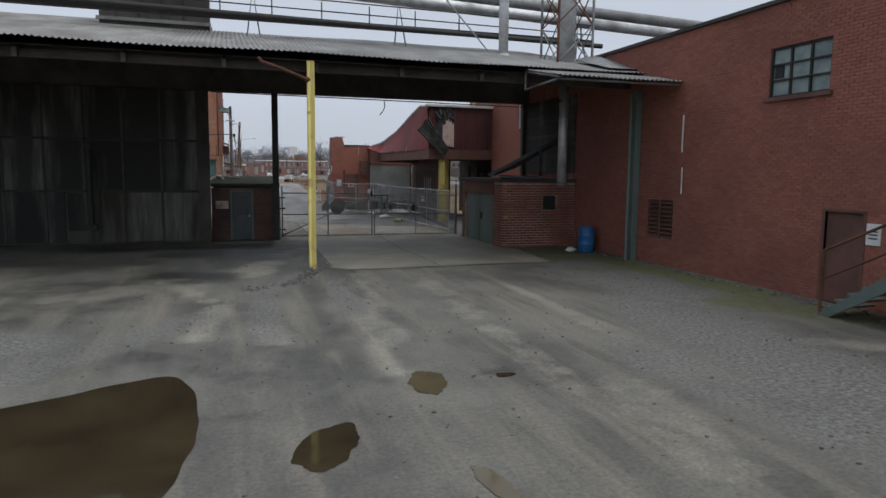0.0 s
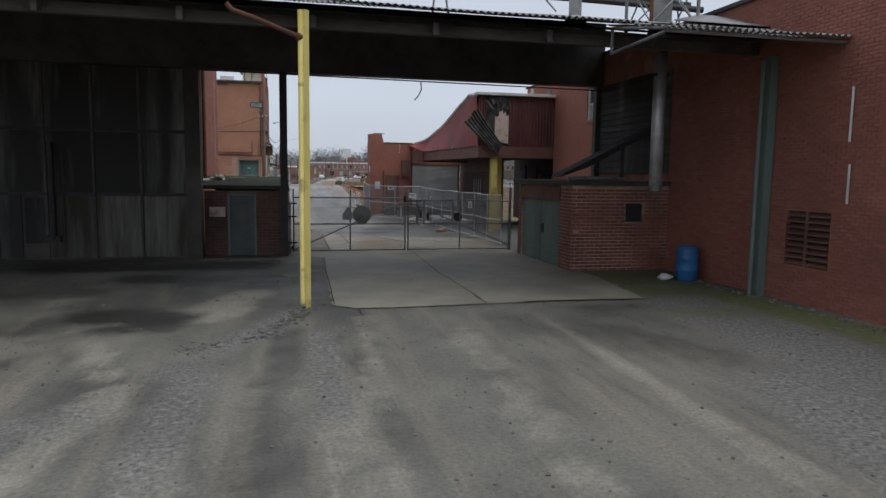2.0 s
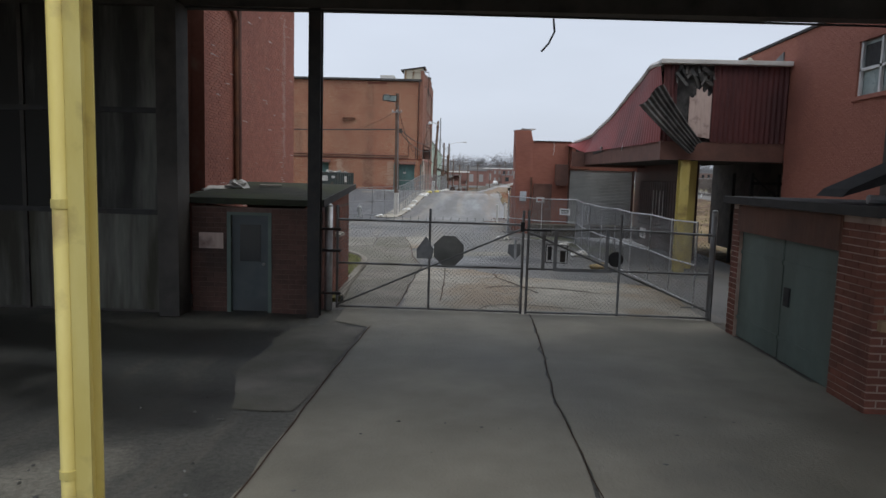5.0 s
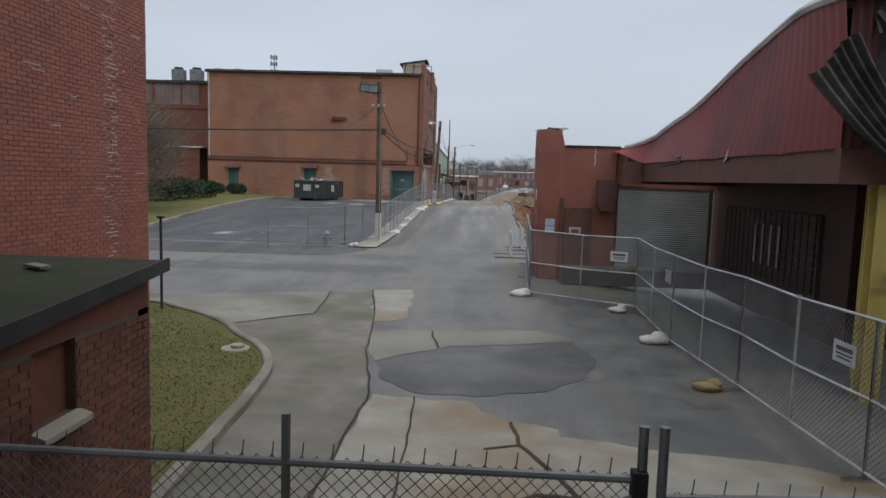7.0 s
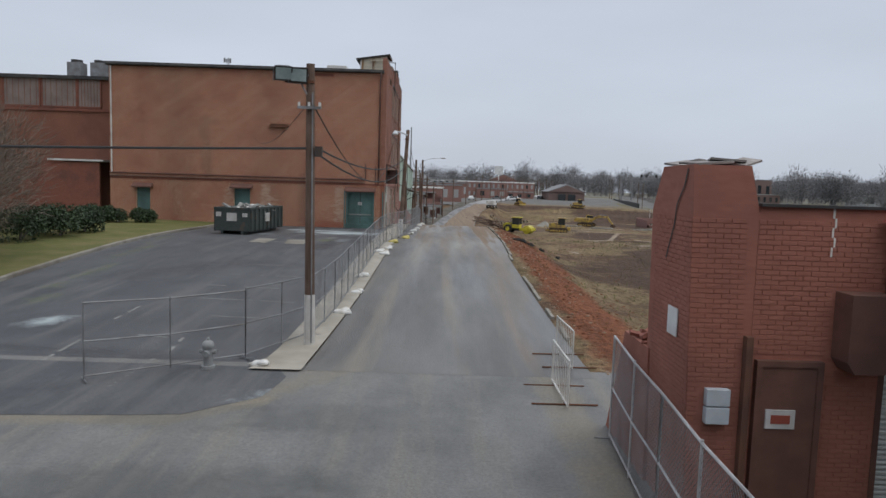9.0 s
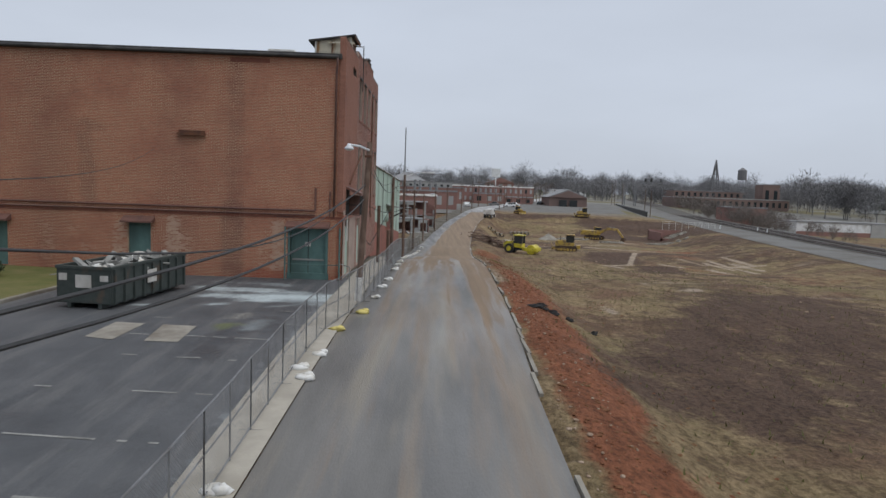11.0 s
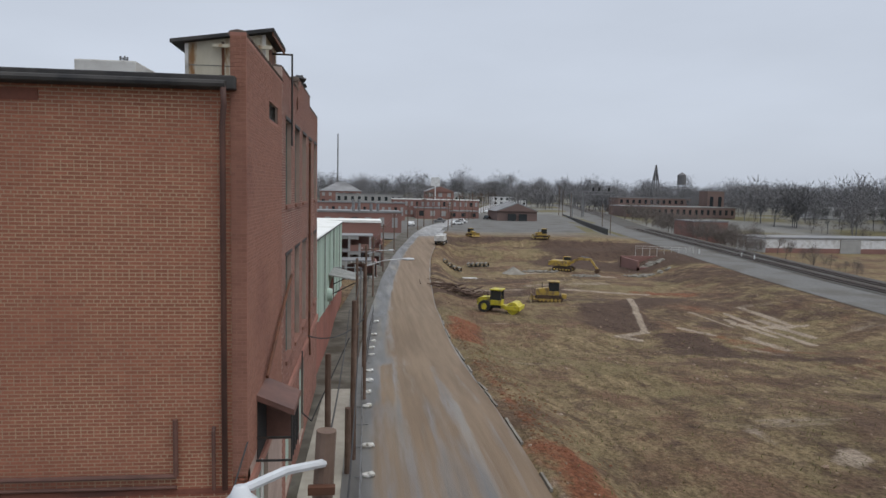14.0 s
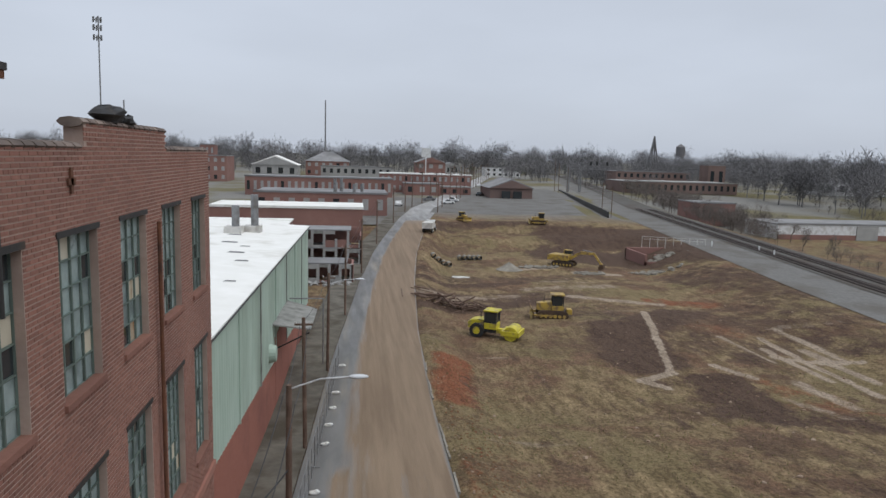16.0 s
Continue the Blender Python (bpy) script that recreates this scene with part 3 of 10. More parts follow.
col = ramp_node(nt, (0.135, 0.098, 0.052), (0.305, 0.228, 0.13), noise_node(nt, 1.1, 10, (1, 0.45, 1), 0.76), 0.38, 0.62)
col = ramp_node(nt, col, (0.19, 0.15, 0.078), noise_node(nt, 0.09, 8, (1, 0.7, 1), 0.65), 0.47, 0.6)
col = ramp_node(nt, col, (0.17, 0.105, 0.066), noise_node(nt, 0.13, 8, (1, 1, 1), 0.68), 0.5, 0.6)
col = ramp_node(nt, col, (0.135, 0.087, 0.056), noise_node(nt, 0.075, 9, (1, 1.6, 1), 0.68), 0.51, 0.6)
col = ramp_node(nt, col, (0.27, 0.215, 0.16), noise_node(nt, 0.17, 10, (0.35, 1.4, 1), 0.7), 0.62, 0.7)
at = nt.nodes.new("ShaderNodeAttribute")
at.attribute_name = "soil"
sc = nt.nodes.new("ShaderNodeSeparateColor")
nt.links.new(at.outputs["Color"], sc.inputs[0])
frayed = nt.nodes.new("ShaderNodeMapRange")
frayed.inputs["From Min"].default_value, frayed.inputs["From Max"].default_value = 0.3, 0.7
frayed.inputs["To Min"].default_value, frayed.inputs["To Max"].default_value = 0.1, 0.9
nt.links.new(noise_node(nt, 0.45, 11, (1, 0.8, 1), 0.74), frayed.inputs[0])
rough_n = frayed.outputs[0]
for chan, c in (("Red", (0.215, 0.085, 0.044)), ("Green", (0.092, 0.059, 0.042)), ("Blue", (0.34, 0.275, 0.21))):
    ad = nt.nodes.new("ShaderNodeMath")
    ad.operation = "MULTIPLY_ADD"
    nt.links.new(sc.outputs[chan], ad.inputs[0])
    ad.inputs[1].default_value = 1.1
    nt.links.new(rough_n, ad.inputs[2])
    col = ramp_node(nt, col, c, ad.outputs[0], 0.88, 1.22)
clods = ramp_node(nt, (0.5, 0.48, 0.46), (1.16, 1.16, 1.16), noise_node(nt, 4.5, 10, (1, 0.8, 1), 0.8), 0.40, 0.56)
tread = ramp_node(nt, (0.80, 0.78, 0.76), (1.04, 1.04, 1.04), noise_node(nt, 0.55, 7, (1.8, 0.45, 1), 0.7), 0.42, 0.52)
for layer in (clods, tread):
    mu = nt.nodes.new("ShaderNodeMix")
    mu.data_type, mu.blend_type = "RGBA", "MULTIPLY"
    mu.inputs[0].default_value = 1.0
    nt.links.new(col, mu.inputs[6])
    nt.links.new(layer, mu.inputs[7])
    col = mu.outputs[2]
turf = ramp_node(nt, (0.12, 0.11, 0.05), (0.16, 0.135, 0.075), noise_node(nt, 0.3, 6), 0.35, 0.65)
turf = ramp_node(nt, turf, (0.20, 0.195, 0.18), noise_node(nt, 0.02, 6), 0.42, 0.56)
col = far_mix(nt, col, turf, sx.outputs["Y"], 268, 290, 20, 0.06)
nt.links.new(col, b.inputs["Base Color"])
bp = nt.nodes.new("ShaderNodeBump")
bp.inputs["Strength"].default_value, bp.inputs["Distance"].default_value = 1.0, 0.25
nt.links.new(noise_node(nt, 1.6, 9, (1, 0.5, 1), 0.75), bp.inputs["Height"])
nt.links.new(bp.outputs[0], b.inputs["Normal"])
MAT["earth"] = m

m = bpy.data.materials.new("street_surface")
m.use_nodes = True
nt = m.node_tree
b = nt.nodes["Principled BSDF"]
sx = ground_zone(nt)
col = ramp_node(nt, (0.105, 0.102, 0.097), (0.16, 0.155, 0.146), noise_node(nt, 0.6, 5, (1, 0.25, 1)), 0.35, 0.65)
col = ramp_node(nt, col, (0.22, 0.195, 0.155), noise_node(nt, 0.5, 5, (1.6, 0.12, 1)), 0.52, 0.7)
mud = ramp_node(nt, (0.165, 0.115, 0.074), (0.235, 0.17, 0.113), noise_node(nt, 0.9, 7, (1.6, 0.05, 1), 0.65), 0.36, 0.64)
at = nt.nodes.new("ShaderNodeAttribute")
at.attribute_name = "mud"
sc = nt.nodes.new("ShaderNodeSeparateColor")
nt.links.new(at.outputs["Color"], sc.inputs[0])
cover = nt.nodes.new("ShaderNodeMath")
cover.operation = "MULTIPLY_ADD"
nt.links.new(sc.outputs["Red"], cover.inputs[0])
cover.inputs[1].default_value = 0.9
nt.links.new(noise_node(nt, 0.9, 8, (1.5, 0.06, 1), 0.65), cover.inputs[2])
col = ramp_node(nt, col, mud, cover.outputs[0], 0.62, 1.0)
# the street blends to a paler grey from about y 255 on
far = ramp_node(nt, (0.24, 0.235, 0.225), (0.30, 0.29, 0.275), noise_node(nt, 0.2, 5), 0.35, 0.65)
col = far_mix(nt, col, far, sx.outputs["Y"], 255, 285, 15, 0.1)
nt.links.new(col, b.inputs["Base Color"])
rr = nt.nodes.new("ShaderNodeMapRange")
rr.inputs["From Min"].default_value, rr.inputs["From Max"].default_value = 0.4, 0.62
rr.inputs["To Min"].default_value, rr.inputs["To Max"].default_value = 0.36, 0.62
nt.links.new(noise_node(nt, 0.5, 5, (1.2, 0.15, 1)), rr.inputs[0])
dry = nt.nodes.new("ShaderNodeMapRange")
dry.inputs["From Min"].default_value, dry.inputs["From Max"].default_value = 0.66, 1.0
dry.inputs["To Min"].default_value, dry.inputs["To Max"].default_value = 0.0, 0.88
nt.links.new(cover.outputs[0], dry.inputs[0])
mx = nt.nodes.new("ShaderNodeMath")
mx.operation = "MAXIMUM"
nt.links.new(rr.outputs[0], mx.inputs[0])
nt.links.new(dry.outputs[0], mx.inputs[1])
nt.links.new(mx.outputs[0], b.inputs["Roughness"])
b.inputs["Specular IOR Level"].default_value = 0.5
bp = nt.nodes.new("ShaderNodeBump")
bp.inputs["Strength"].default_value, bp.inputs["Distance"].default_value = 0.4, 0.03
nt.links.new(noise_node(nt, 20, 5, (1, 0.3, 1)), bp.inputs["Height"])
nt.links.new(bp.outputs[0], b.inputs["Normal"])
MAT["street"] = m


def worn(name, lo, hi, streak, grain, wet):
    """Old asphalt: grain, streaks along the way, and the marks of the attribute "wear"."""
    m = bpy.data.materials.new(name)
    m.use_nodes = True
    nt = m.node_tree
    b = nt.nodes["Principled BSDF"]
    col = ramp_node(nt, lo, hi, noise_node(nt, 0.55, 7, (1, 0.7, 1), 0.62), 0.36, 0.64)
    col = ramp_node(nt, col, streak, noise_node(nt, 0.9, 6, (1.7, 0.13, 1), 0.6), 0.5, 0.68)
    at = nt.nodes.new("ShaderNodeAttribute")
    at.attribute_name = "wear"
    sc = nt.nodes.new("ShaderNodeSeparateColor")
    nt.links.new(at.outputs["Color"], sc.inputs[0])
    ragged = noise_node(nt, 1.1, 10, (1, 1, 1), 0.78)
    stone = ramp_node(nt, (0.045, 0.046, 0.043), (0.25, 0.246, 0.225), noise_node(nt, 13, 6, (1, 1, 1), 0.75), 0.38, 0.64)
    moss = ramp_node(nt, (0.075, 0.105, 0.028), (0.14, 0.138, 0.075), noise_node(nt, 5, 7, (1, 1, 1), 0.7), 0.4, 0.62)
    masks = []
    for src, c, a0, a1 in ((at.outputs["Alpha"], streak_pale[name], 0.66, 1.04), (sc.outputs["Red"], wet, 0.62, 0.98), (sc.outputs["Green"], stone, 0.64, 0.96), (sc.outputs["Blue"], moss, 0.62, 0.92)):
        ad = nt.nodes.new("ShaderNodeMath")
        ad.operation = "MULTIPLY_ADD"
        nt.links.new(src, ad.inputs[0])
        ad.inputs[1].default_value = 0.55
        nt.links.new(ragged, ad.inputs[2])
        masks.append(ad.outputs[0])
        col = ramp_node(nt, col, c, ad.outputs[0], a0, a1)
    fine = ramp_node(nt, (1 - grain, 1 - grain, 1 - grain), (1 + grain, 1 + grain, 1 + grain), noise_node(nt, 17, 7, (1, 1, 1), 0.8), 0.38, 0.62)
    mu = nt.nodes.new("ShaderNodeMix")
    mu.data_type, mu.blend_type = "RGBA", "MULTIPLY"
    mu.inputs[0].default_value = 1.0
    nt.links.new(col, mu.inputs[6])
    nt.links.new(fine, mu.inputs[7])
    nt.links.new(mu.outputs[2], b.inputs["Base Color"])
    rr = nt.nodes.new("ShaderNodeMapRange")
    rr.inputs["From Min"].default_value, rr.inputs["From Max"].default_value = 0.7, 0.98
    rr.inputs["To Min"].default_value, rr.inputs["To Max"].default_value = 0.64, 0.36
    nt.links.new(masks[1], rr.inputs[0])
    nt.links.new(rr.outputs[0], b.inputs["Roughness"])
    b.inputs["Specular IOR Level"].default_value = 0.6
    bp = nt.nodes.new("ShaderNodeBump")
    bp.inputs["Strength"].default_value, bp.inputs["Distance"].default_value = 0.8, 0.02
    nt.links.new(noise_node(nt, 30, 5, (1, 1, 1), 0.7), bp.inputs["Height"])
    nt.links.new(bp.outputs[0], b.inputs["Normal"])
    return m


streak_pale = {"junction_asphalt": (0.20, 0.175, 0.13), "yard_asphalt": (0.29, 0.27, 0.22), "parking_asphalt": (0.40, 0.46, 0.47)}
MAT["asphalt"] = worn("yard_asphalt", (0.068, 0.067, 0.058), (0.155, 0.15, 0.127), (0.184, 0.167, 0.133), 0.32, (0.036, 0.035, 0.03))
MAT["junction"] = worn("junction_asphalt", (0.118, 0.118, 0.115), (0.182, 0.18, 0.172), (0.192, 0.18, 0.156), 0.2, (0.07, 0.073, 0.068))
MAT["parking"] = worn("parking_asphalt", (0.05, 0.053, 0.058), (0.082, 0.085, 0.09), (0.105, 0.105, 0.105), 0.18, (0.034, 0.036, 0.04))


def paved(x, y):
    """Whether a made surface lies over the bare ground here."""
    if y < 29.6:
        return True
    return y < 57 and x < 14.5 or x < kerb_x(y) + 0.1 and y < 620


def ground_point(x, y):
    z = ground_z(x, y)
    return (x, y, z - (0.25 if paved(x, y) else 0.0))


xs = sorted({*[-3000, -1500, -800, -400, -220, -140, -90, -60, -40, -30, -20, -10, 0], *[4 + i * 1.0 for i in range(22)], *[26 + i * 0.5 for i in range(56)], *[54 + i * 1.0 for i in range(20)], *[74 + i * 2.0 for i in range(40)], 160, 180, 210, 280, 400, 700, 1400, 3000})
ys = sorted({*[-1500, -500, -150, -60, -20, 10, 29.6], *[32 + i * 2.0 for i in range(34)], *[100 + i * 1.0 for i in range(42)], *[142 + i * 0.5 for i in range(84)], *[184 + i * 1.0 for i in range(66)], *[250 + i * 2.0 for i in range(20)], 292, 300, 320, 350, 400, 470, 560, 700, 1000, 1700, 3000, 4400})
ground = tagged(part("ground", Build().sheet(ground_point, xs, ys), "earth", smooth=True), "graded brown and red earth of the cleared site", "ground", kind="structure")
# soils with a shape of their own: clay, dark soil, pale soil; each a stretch with a half-width
SOILS = [
    (9.4, 56, 9.9, 100, 1.3, 0, 0.9), (10.4, 78, 11.2, 104, 1.1, 0, 0.85), (10.6, 102, 10.2, 111, 1.5, 0, 0.75), (9.9, 112, 10.4, 132, 0.6, 0, 0.45), (12.4, 155, 11.2, 144, 2.0, 0, 0.72), (13.4, 150, 11.8, 141, 1.3, 1, 0.4), (47, 187, 52, 184, 3.0, 0, 0.6),
    (60, 130, 75, 100, 12, 0, 0.35), (36, 150, 46, 132, 5, 0, 0.4), (40, 172, 54, 164, 4, 0, 0.4), (30, 112, 60, 92, 9, 1, 0.4), (22, 112, 40, 104, 7, 1, 0.35), (30, 132, 48, 122, 7, 1, 0.4),
    *[(13 + k * 1.9, 108 + 4 * (k % 3), 19 + k * 2.6, 160 + 5 * (k % 2), 0.55, 1, 0.42) for k in range(9)], *[(18 + k * 5.5, 100 + 3 * k, 46 + k * 2.5, 148 - 2 * k, 0.6, 1, 0.36) for k in range(6)], (34, 178, 44, 158, 6, 1, 0.5), (48, 178, 62, 150, 7, 1, 0.4), (62, 150, 50, 120, 8, 1, 0.3), (34, 150, 44, 128, 5, 1, 0.35),
    (56, 254, 74, 250, 10, 1, 1.0), (50, 236, 64, 226, 10, 1, 1.0), (66, 236, 72, 214, 7, 1, 0.9), (60, 205, 66, 180, 6, 1, 0.6), (57, 180, 60, 150, 6, 1, 0.5), (34, 166, 46, 160, 5, 1, 0.55), (31, 152, 33, 142, 4, 1, 0.5),
    (12, 186, 34, 190, 5, 1, 0.55), (13, 204, 40, 208, 4, 1, 0.5), (60, 150, 70, 120, 10, 1, 0.35), (25, 262, 50, 266, 3, 1, 0.7), (20, 254, 30, 262, 3, 1, 0.6),
    (34, 169, 31.5, 157, 4.5, 1, 0.85), (38, 172, 46, 178, 4.5, 1, 0.7), (35.5, 150, 34.5, 143, 3.5, 1, 0.8), (50, 172, 55, 158, 4, 1, 0.55), (36, 142, 44, 138, 3.0, 1, 0.6), (41, 168, 42, 158, 3.0, 1, 0.5), (17, 84, 31, 106, 7, 1, 0.72), (23, 104, 34, 112, 4.5, 1, 0.45), (24, 122, 44, 132, 4, 1, 0.4),
    (13, 120, 27, 106, 0.7, 1, 0.5), (14, 128, 30, 110, 0.5, 1, 0.45), (17, 150, 30, 134, 0.5, 1, 0.4), (41.5, 180, 32.7, 153.6, 0.42, 2, 0.95), (32.7, 153.2, 28.8, 151.2, 0.55, 2, 0.95), (28.8, 151.0, 30.4, 149.2, 0.5, 2, 0.95), (37.6, 155.2, 39.4, 151.4, 0.55, 2, 0.9),
    (48.5, 165, 47.3, 145.6, 0.5, 2, 0.9), (45.6, 158, 52.3, 154.2, 0.6, 2, 0.85), (46.5, 161, 46, 150, 0.5, 2, 0.85), (50.2, 160, 49.6, 149, 0.6, 2, 0.85), (44.2, 166, 44.6, 156, 0.4, 2, 0.7), (52, 168, 51.4, 155, 0.5, 2, 0.7), (42.5, 150, 43, 143, 0.8, 2, 0.5), (39, 146, 40.5, 141, 0.7, 2, 0.5),
    (35.5, 190, 45.5, 185, 1.5, 2, 0.65), (13, 186, 26, 191, 1.8, 2, 0.5), (30, 196, 44, 199, 2.0, 2, 0.5), (15.4, 103.4, 15.9, 100.2, 0.45, 2, 0.8), (25, 111.7, 26.4, 112.6, 0.7, 2, 0.7), (22.6, 114, 23.4, 117, 0.5, 2, 0.5), (9.2, 100, 9.5, 124, 0.35, 2, 0.6), (12, 178, 30, 187, 2.2, 1, 0.7), (12, 196, 30, 203, 2.0, 1, 0.7),
    (44, 214, 50, 212, 1.6, 2, 0.8), (33, 217, 40, 219, 1.2, 2, 0.7), (52, 168, 58, 166, 1.2, 2, 0.4),
]


def spread(ob, marks, name, v=1):
    """Soft-edged stretches (x0, y0, x1, y1, half-width, channel, strength) as a colour attribute; v=2 reads heights for y."""
    co = np.empty(len(ob.data.vertices) * 3, dtype=np.float32)
    ob.data.vertices.foreach_get("co", co)
    co = co.reshape(-1, 3)
    out = np.zeros((len(co), 4), dtype=np.float32)
    for x0, y0, x1, y1, r, ch, k in marks:
        dx, dy = x1 - x0, y1 - y0
        q = np.clip(((co[:, 0] - x0) * dx + (co[:, v] - y0) * dy) / (dx * dx + dy * dy + 1e-9), 0, 1)
        d = np.hypot(co[:, 0] - x0 - q * dx, co[:, v] - y0 - q * dy) / r
        e = np.clip(1.5 - d, 0, 1)
        out[:, ch] = np.maximum(out[:, ch], k * e * e * (3 - 2 * e))
    ob.data.attributes.new(name, "FLOAT_COLOR", "POINT").data.foreach_set("color", out.ravel())


spread(ground, SOILS, "soil")


def laid(name, outline_lo, outline_hi, us, vs, lift, material, label, category="road", kind="structure", parent=None):
    """A made surface: columns run from outline_lo(y) to outline_hi(y)."""
    def f(u, y):
        x = outline_lo(y) + (outline_hi(y) - outline_lo(y)) * u
        return (x, y, ground_z(x, y) + lift)
    bd = Build().sheet(f, us, vs)
    return tagged(part(name, bd, material, smooth=True), label, category, kind=kind)


def steps(a, c, n):
    return [a + (c - a) * i / n for i in range(n + 1)]


yard = laid("yard", lambda y: -24, lambda y: 13.1, steps(0, 1, 124), steps(-30, 0, 6) + steps(0.3, 29.7, 98), 0.0, "asphalt", "worn grey asphalt yard with gravel and damp stains", "pavement")
# dark damp, gravel, moss, pale dust
YARD = [
    (-3.5, 15.5, -1.2, 20.5, 1.6, 0, 0.45), (-6, 12, -3.5, 18, 1.8, 0, 0.5), (-1.4, 11.2, 0.4, 9.6, 0.5, 0, 0.5), (1.6, 15, 1.9, 9, 0.3, 0, 0.45), (0.4, 19.2, 0.9, 20.2, 0.5, 3, 0.8), (-0.6, 12.2, -0.2, 15.0, 0.35, 3, 0.7), (0.6, 12.6, 0.8, 11.6, 0.35, 3, 0.7), (-1.3, 17.9, -0.5, 15.6, 0.3, 3, 0.7), (6.9, 17.9, 6.85, 13.5, 0.2, 3, 0.7), (2.6, 13.7, 2.4, 11.5, 0.25, 3, 0.6), (2.4, 17.6, 2.6, 13.5, 0.3, 1, 0.7),
    (-1.6, 19.8, -0.4, 19.3, 0.75, 0, 0.9), (-1.0, 18.6, -0.3, 18.4, 0.4, 0, 0.7), (-4.5, 26.9, 1.2, 26.8, 1.1, 0, 0.9), (-1.6, 24.4, 1.4, 23.6, 0.9, 0, 0.75), (-6, 23, -3, 22.5, 0.9, 0, 0.6),
    (1.9, 17.9, 1.5, 11.0, 0.30, 0, 0.55), (1.2, 9.0, 1.0, 11.0, 0.25, 0, 0.5), (3.6, 9.0, 3.8, 9.05, 0.14, 0, 0.8), (-0.2, 8.0, 0.1, 8.2, 0.2, 0, 0.7), (6.6, 17.9, 8.8, 14.5, 0.9, 0, 0.45), (9.5, 13.5, 12.5, 11.0, 1.0, 0, 0.5), (7.3, 19.2, 9.9, 19.1, 0.3, 0, 0.5),
    (2.1, 19.3, -0.6, 13.9, 0.3, 1, 0.4), (2.0, 19.4, 0.9, 16.8, 0.4, 1, 0.75), (-0.6, 13.9, -3.2, 10.4, 0.6, 1, 0.6), (-3.4, 12.5, -5.5, 13.5, 0.9, 1, 0.8), (10.8, 19.0, 10.2, 13.0, 1.3, 1, 0.85), (9.0, 13.0, 8.0, 6.0, 1.5, 1, 0.8), (6.4, 10.0, 6.5, 4.5, 0.7, 1, 0.6), (0.7, 16.0, 0.6, 12.0, 0.4, 1, 0.6),
    (10.6, 22.9, 12.6, 22.6, 1.2, 2, 1.0), (10.4, 20.8, 12.0, 20.6, 0.7, 2, 0.8), (12.2, 20.8, 12.3, 13.2, 0.6, 2, 0.95), (11.2, 12.6, 12.2, 10.6, 0.9, 2, 0.65), (10.0, 18.3, 11.4, 18.0, 0.5, 2, 0.55),
    (0.2, 19.6, 1.2, 22.0, 0.55, 3, 0.8), (2.3, 10.9, 2.2, 9.4, 0.28, 3, 0.75), (-2.2, 17.6, -3.6, 16.4, 0.8, 3, 0.7), (-5.2, 15.0, -7.0, 13.0, 1.2, 3, 0.35), (5.0, 17.6, 4.4, 8.0, 0.35, 3, 0.5), (6.9, 18.6, 6.6, 10.0, 0.22, 3, 0.55), (3.4, 18.9, 2.8, 11.0, 0.25, 3, 0.5), (4.6, 5.5, 5.2, 8.0, 0.5, 3, 0.5), (9.6, 9.2, 11.8, 7.6, 0.4, 3, 0.65),
]
spread(yard, YARD, "wear")
junction = laid("road", lambda y: -60, lambda y: 14.4, steps(0, 1, 200), steps(29.7, 57.6, 90), 0.004, "junction", "wet grey asphalt road junction")
JUNCTION = [(-14, 52.8, -8, 53.0, 0.4, 3, 0.9), (-8, 53.0, -1.4, 53.5, 0.35, 3, 0.9), (-1.4, 53.5, 0.2, 54.8, 0.35, 3, 0.9), (0.3, 55.0, 0.8, 57, 0.3, 3, 0.7), (0.9, 56, 1.6, 57.5, 0.4, 3, 0.6), (3.0, 44, 4.2, 50, 0.6, 3, 0.35), (8.2, 36, 8.4, 46, 1.3, 0, 0.6), (5.2, 38.6, 6.4, 38.8, 1.0, 0, 0.7), (10.5, 40, 11, 46, 1.0, 0, 0.5), (9.6, 46.5, 10.5, 43.5, 0.8, 2, 0.6), (8.2, 47.5, 9.6, 48.2, 0.6, 2, 0.6), (-8, 50, 2, 50.5, 1.0, 0, 0.6), (-2, 53.5, 4, 54, 0.8, 0, 0.45), (4.8, 47, 5.5, 47.2, 0.7, 0, 0.5), (6.5, 50, 6.6, 57, 0.5, 3, 0.7), (7.1, 44, 6.2, 50, 0.4, 3, 0.5), (9.2, 37.9, 9.0, 37.7, 0.5, 3, 0.9)]
spread(junction, JUNCTION, "wear")
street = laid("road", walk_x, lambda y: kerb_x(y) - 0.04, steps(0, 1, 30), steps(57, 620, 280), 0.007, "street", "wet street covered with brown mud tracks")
# mud carried along the lanes: offset from the sidewalk, start and end, half-width, strength
MUD = []
for off, ya, yb, r, k in ((3.2, 74, 112, 0.45, 0.45), (5.6, 72, 112, 0.5, 0.5), (7.3, 66, 118, 0.6, 0.6), (4.4, 86, 125, 0.7, 0.6), (3.1, 96, 130, 0.5, 0.7), (5.7, 94, 130, 0.6, 0.75), (5.2, 112, 262, 1.7, 0.9), (7.4, 108, 262, 1.2, 0.85), (3.6, 122, 262, 0.6, 0.6), (2.4, 70, 118, 0.3, 0.45), (6.6, 58, 90, 0.5, 0.35), (4.2, 58, 90, 0.35, 0.35), (8.35, 80, 262, 0.4, 0.75)):
    n = int((yb - ya) / 12) + 1
    ys_ = steps(ya, yb, n)
    MUD += [(off + bend(a), a, off + bend(c), c, r, 0, k * min(1.0, 0.4 + (a - ya) / 45)) for a, c in zip(ys_, ys_[1:])]
spread(street, MUD, "mud")
lot = laid("parking_lot", lambda y: -60, lambda y: -0.48, steps(0, 1, 60), steps(57, 99.4, 60), 0.0, "parking", "dark asphalt parking lot with faded stripes", "parking lot")
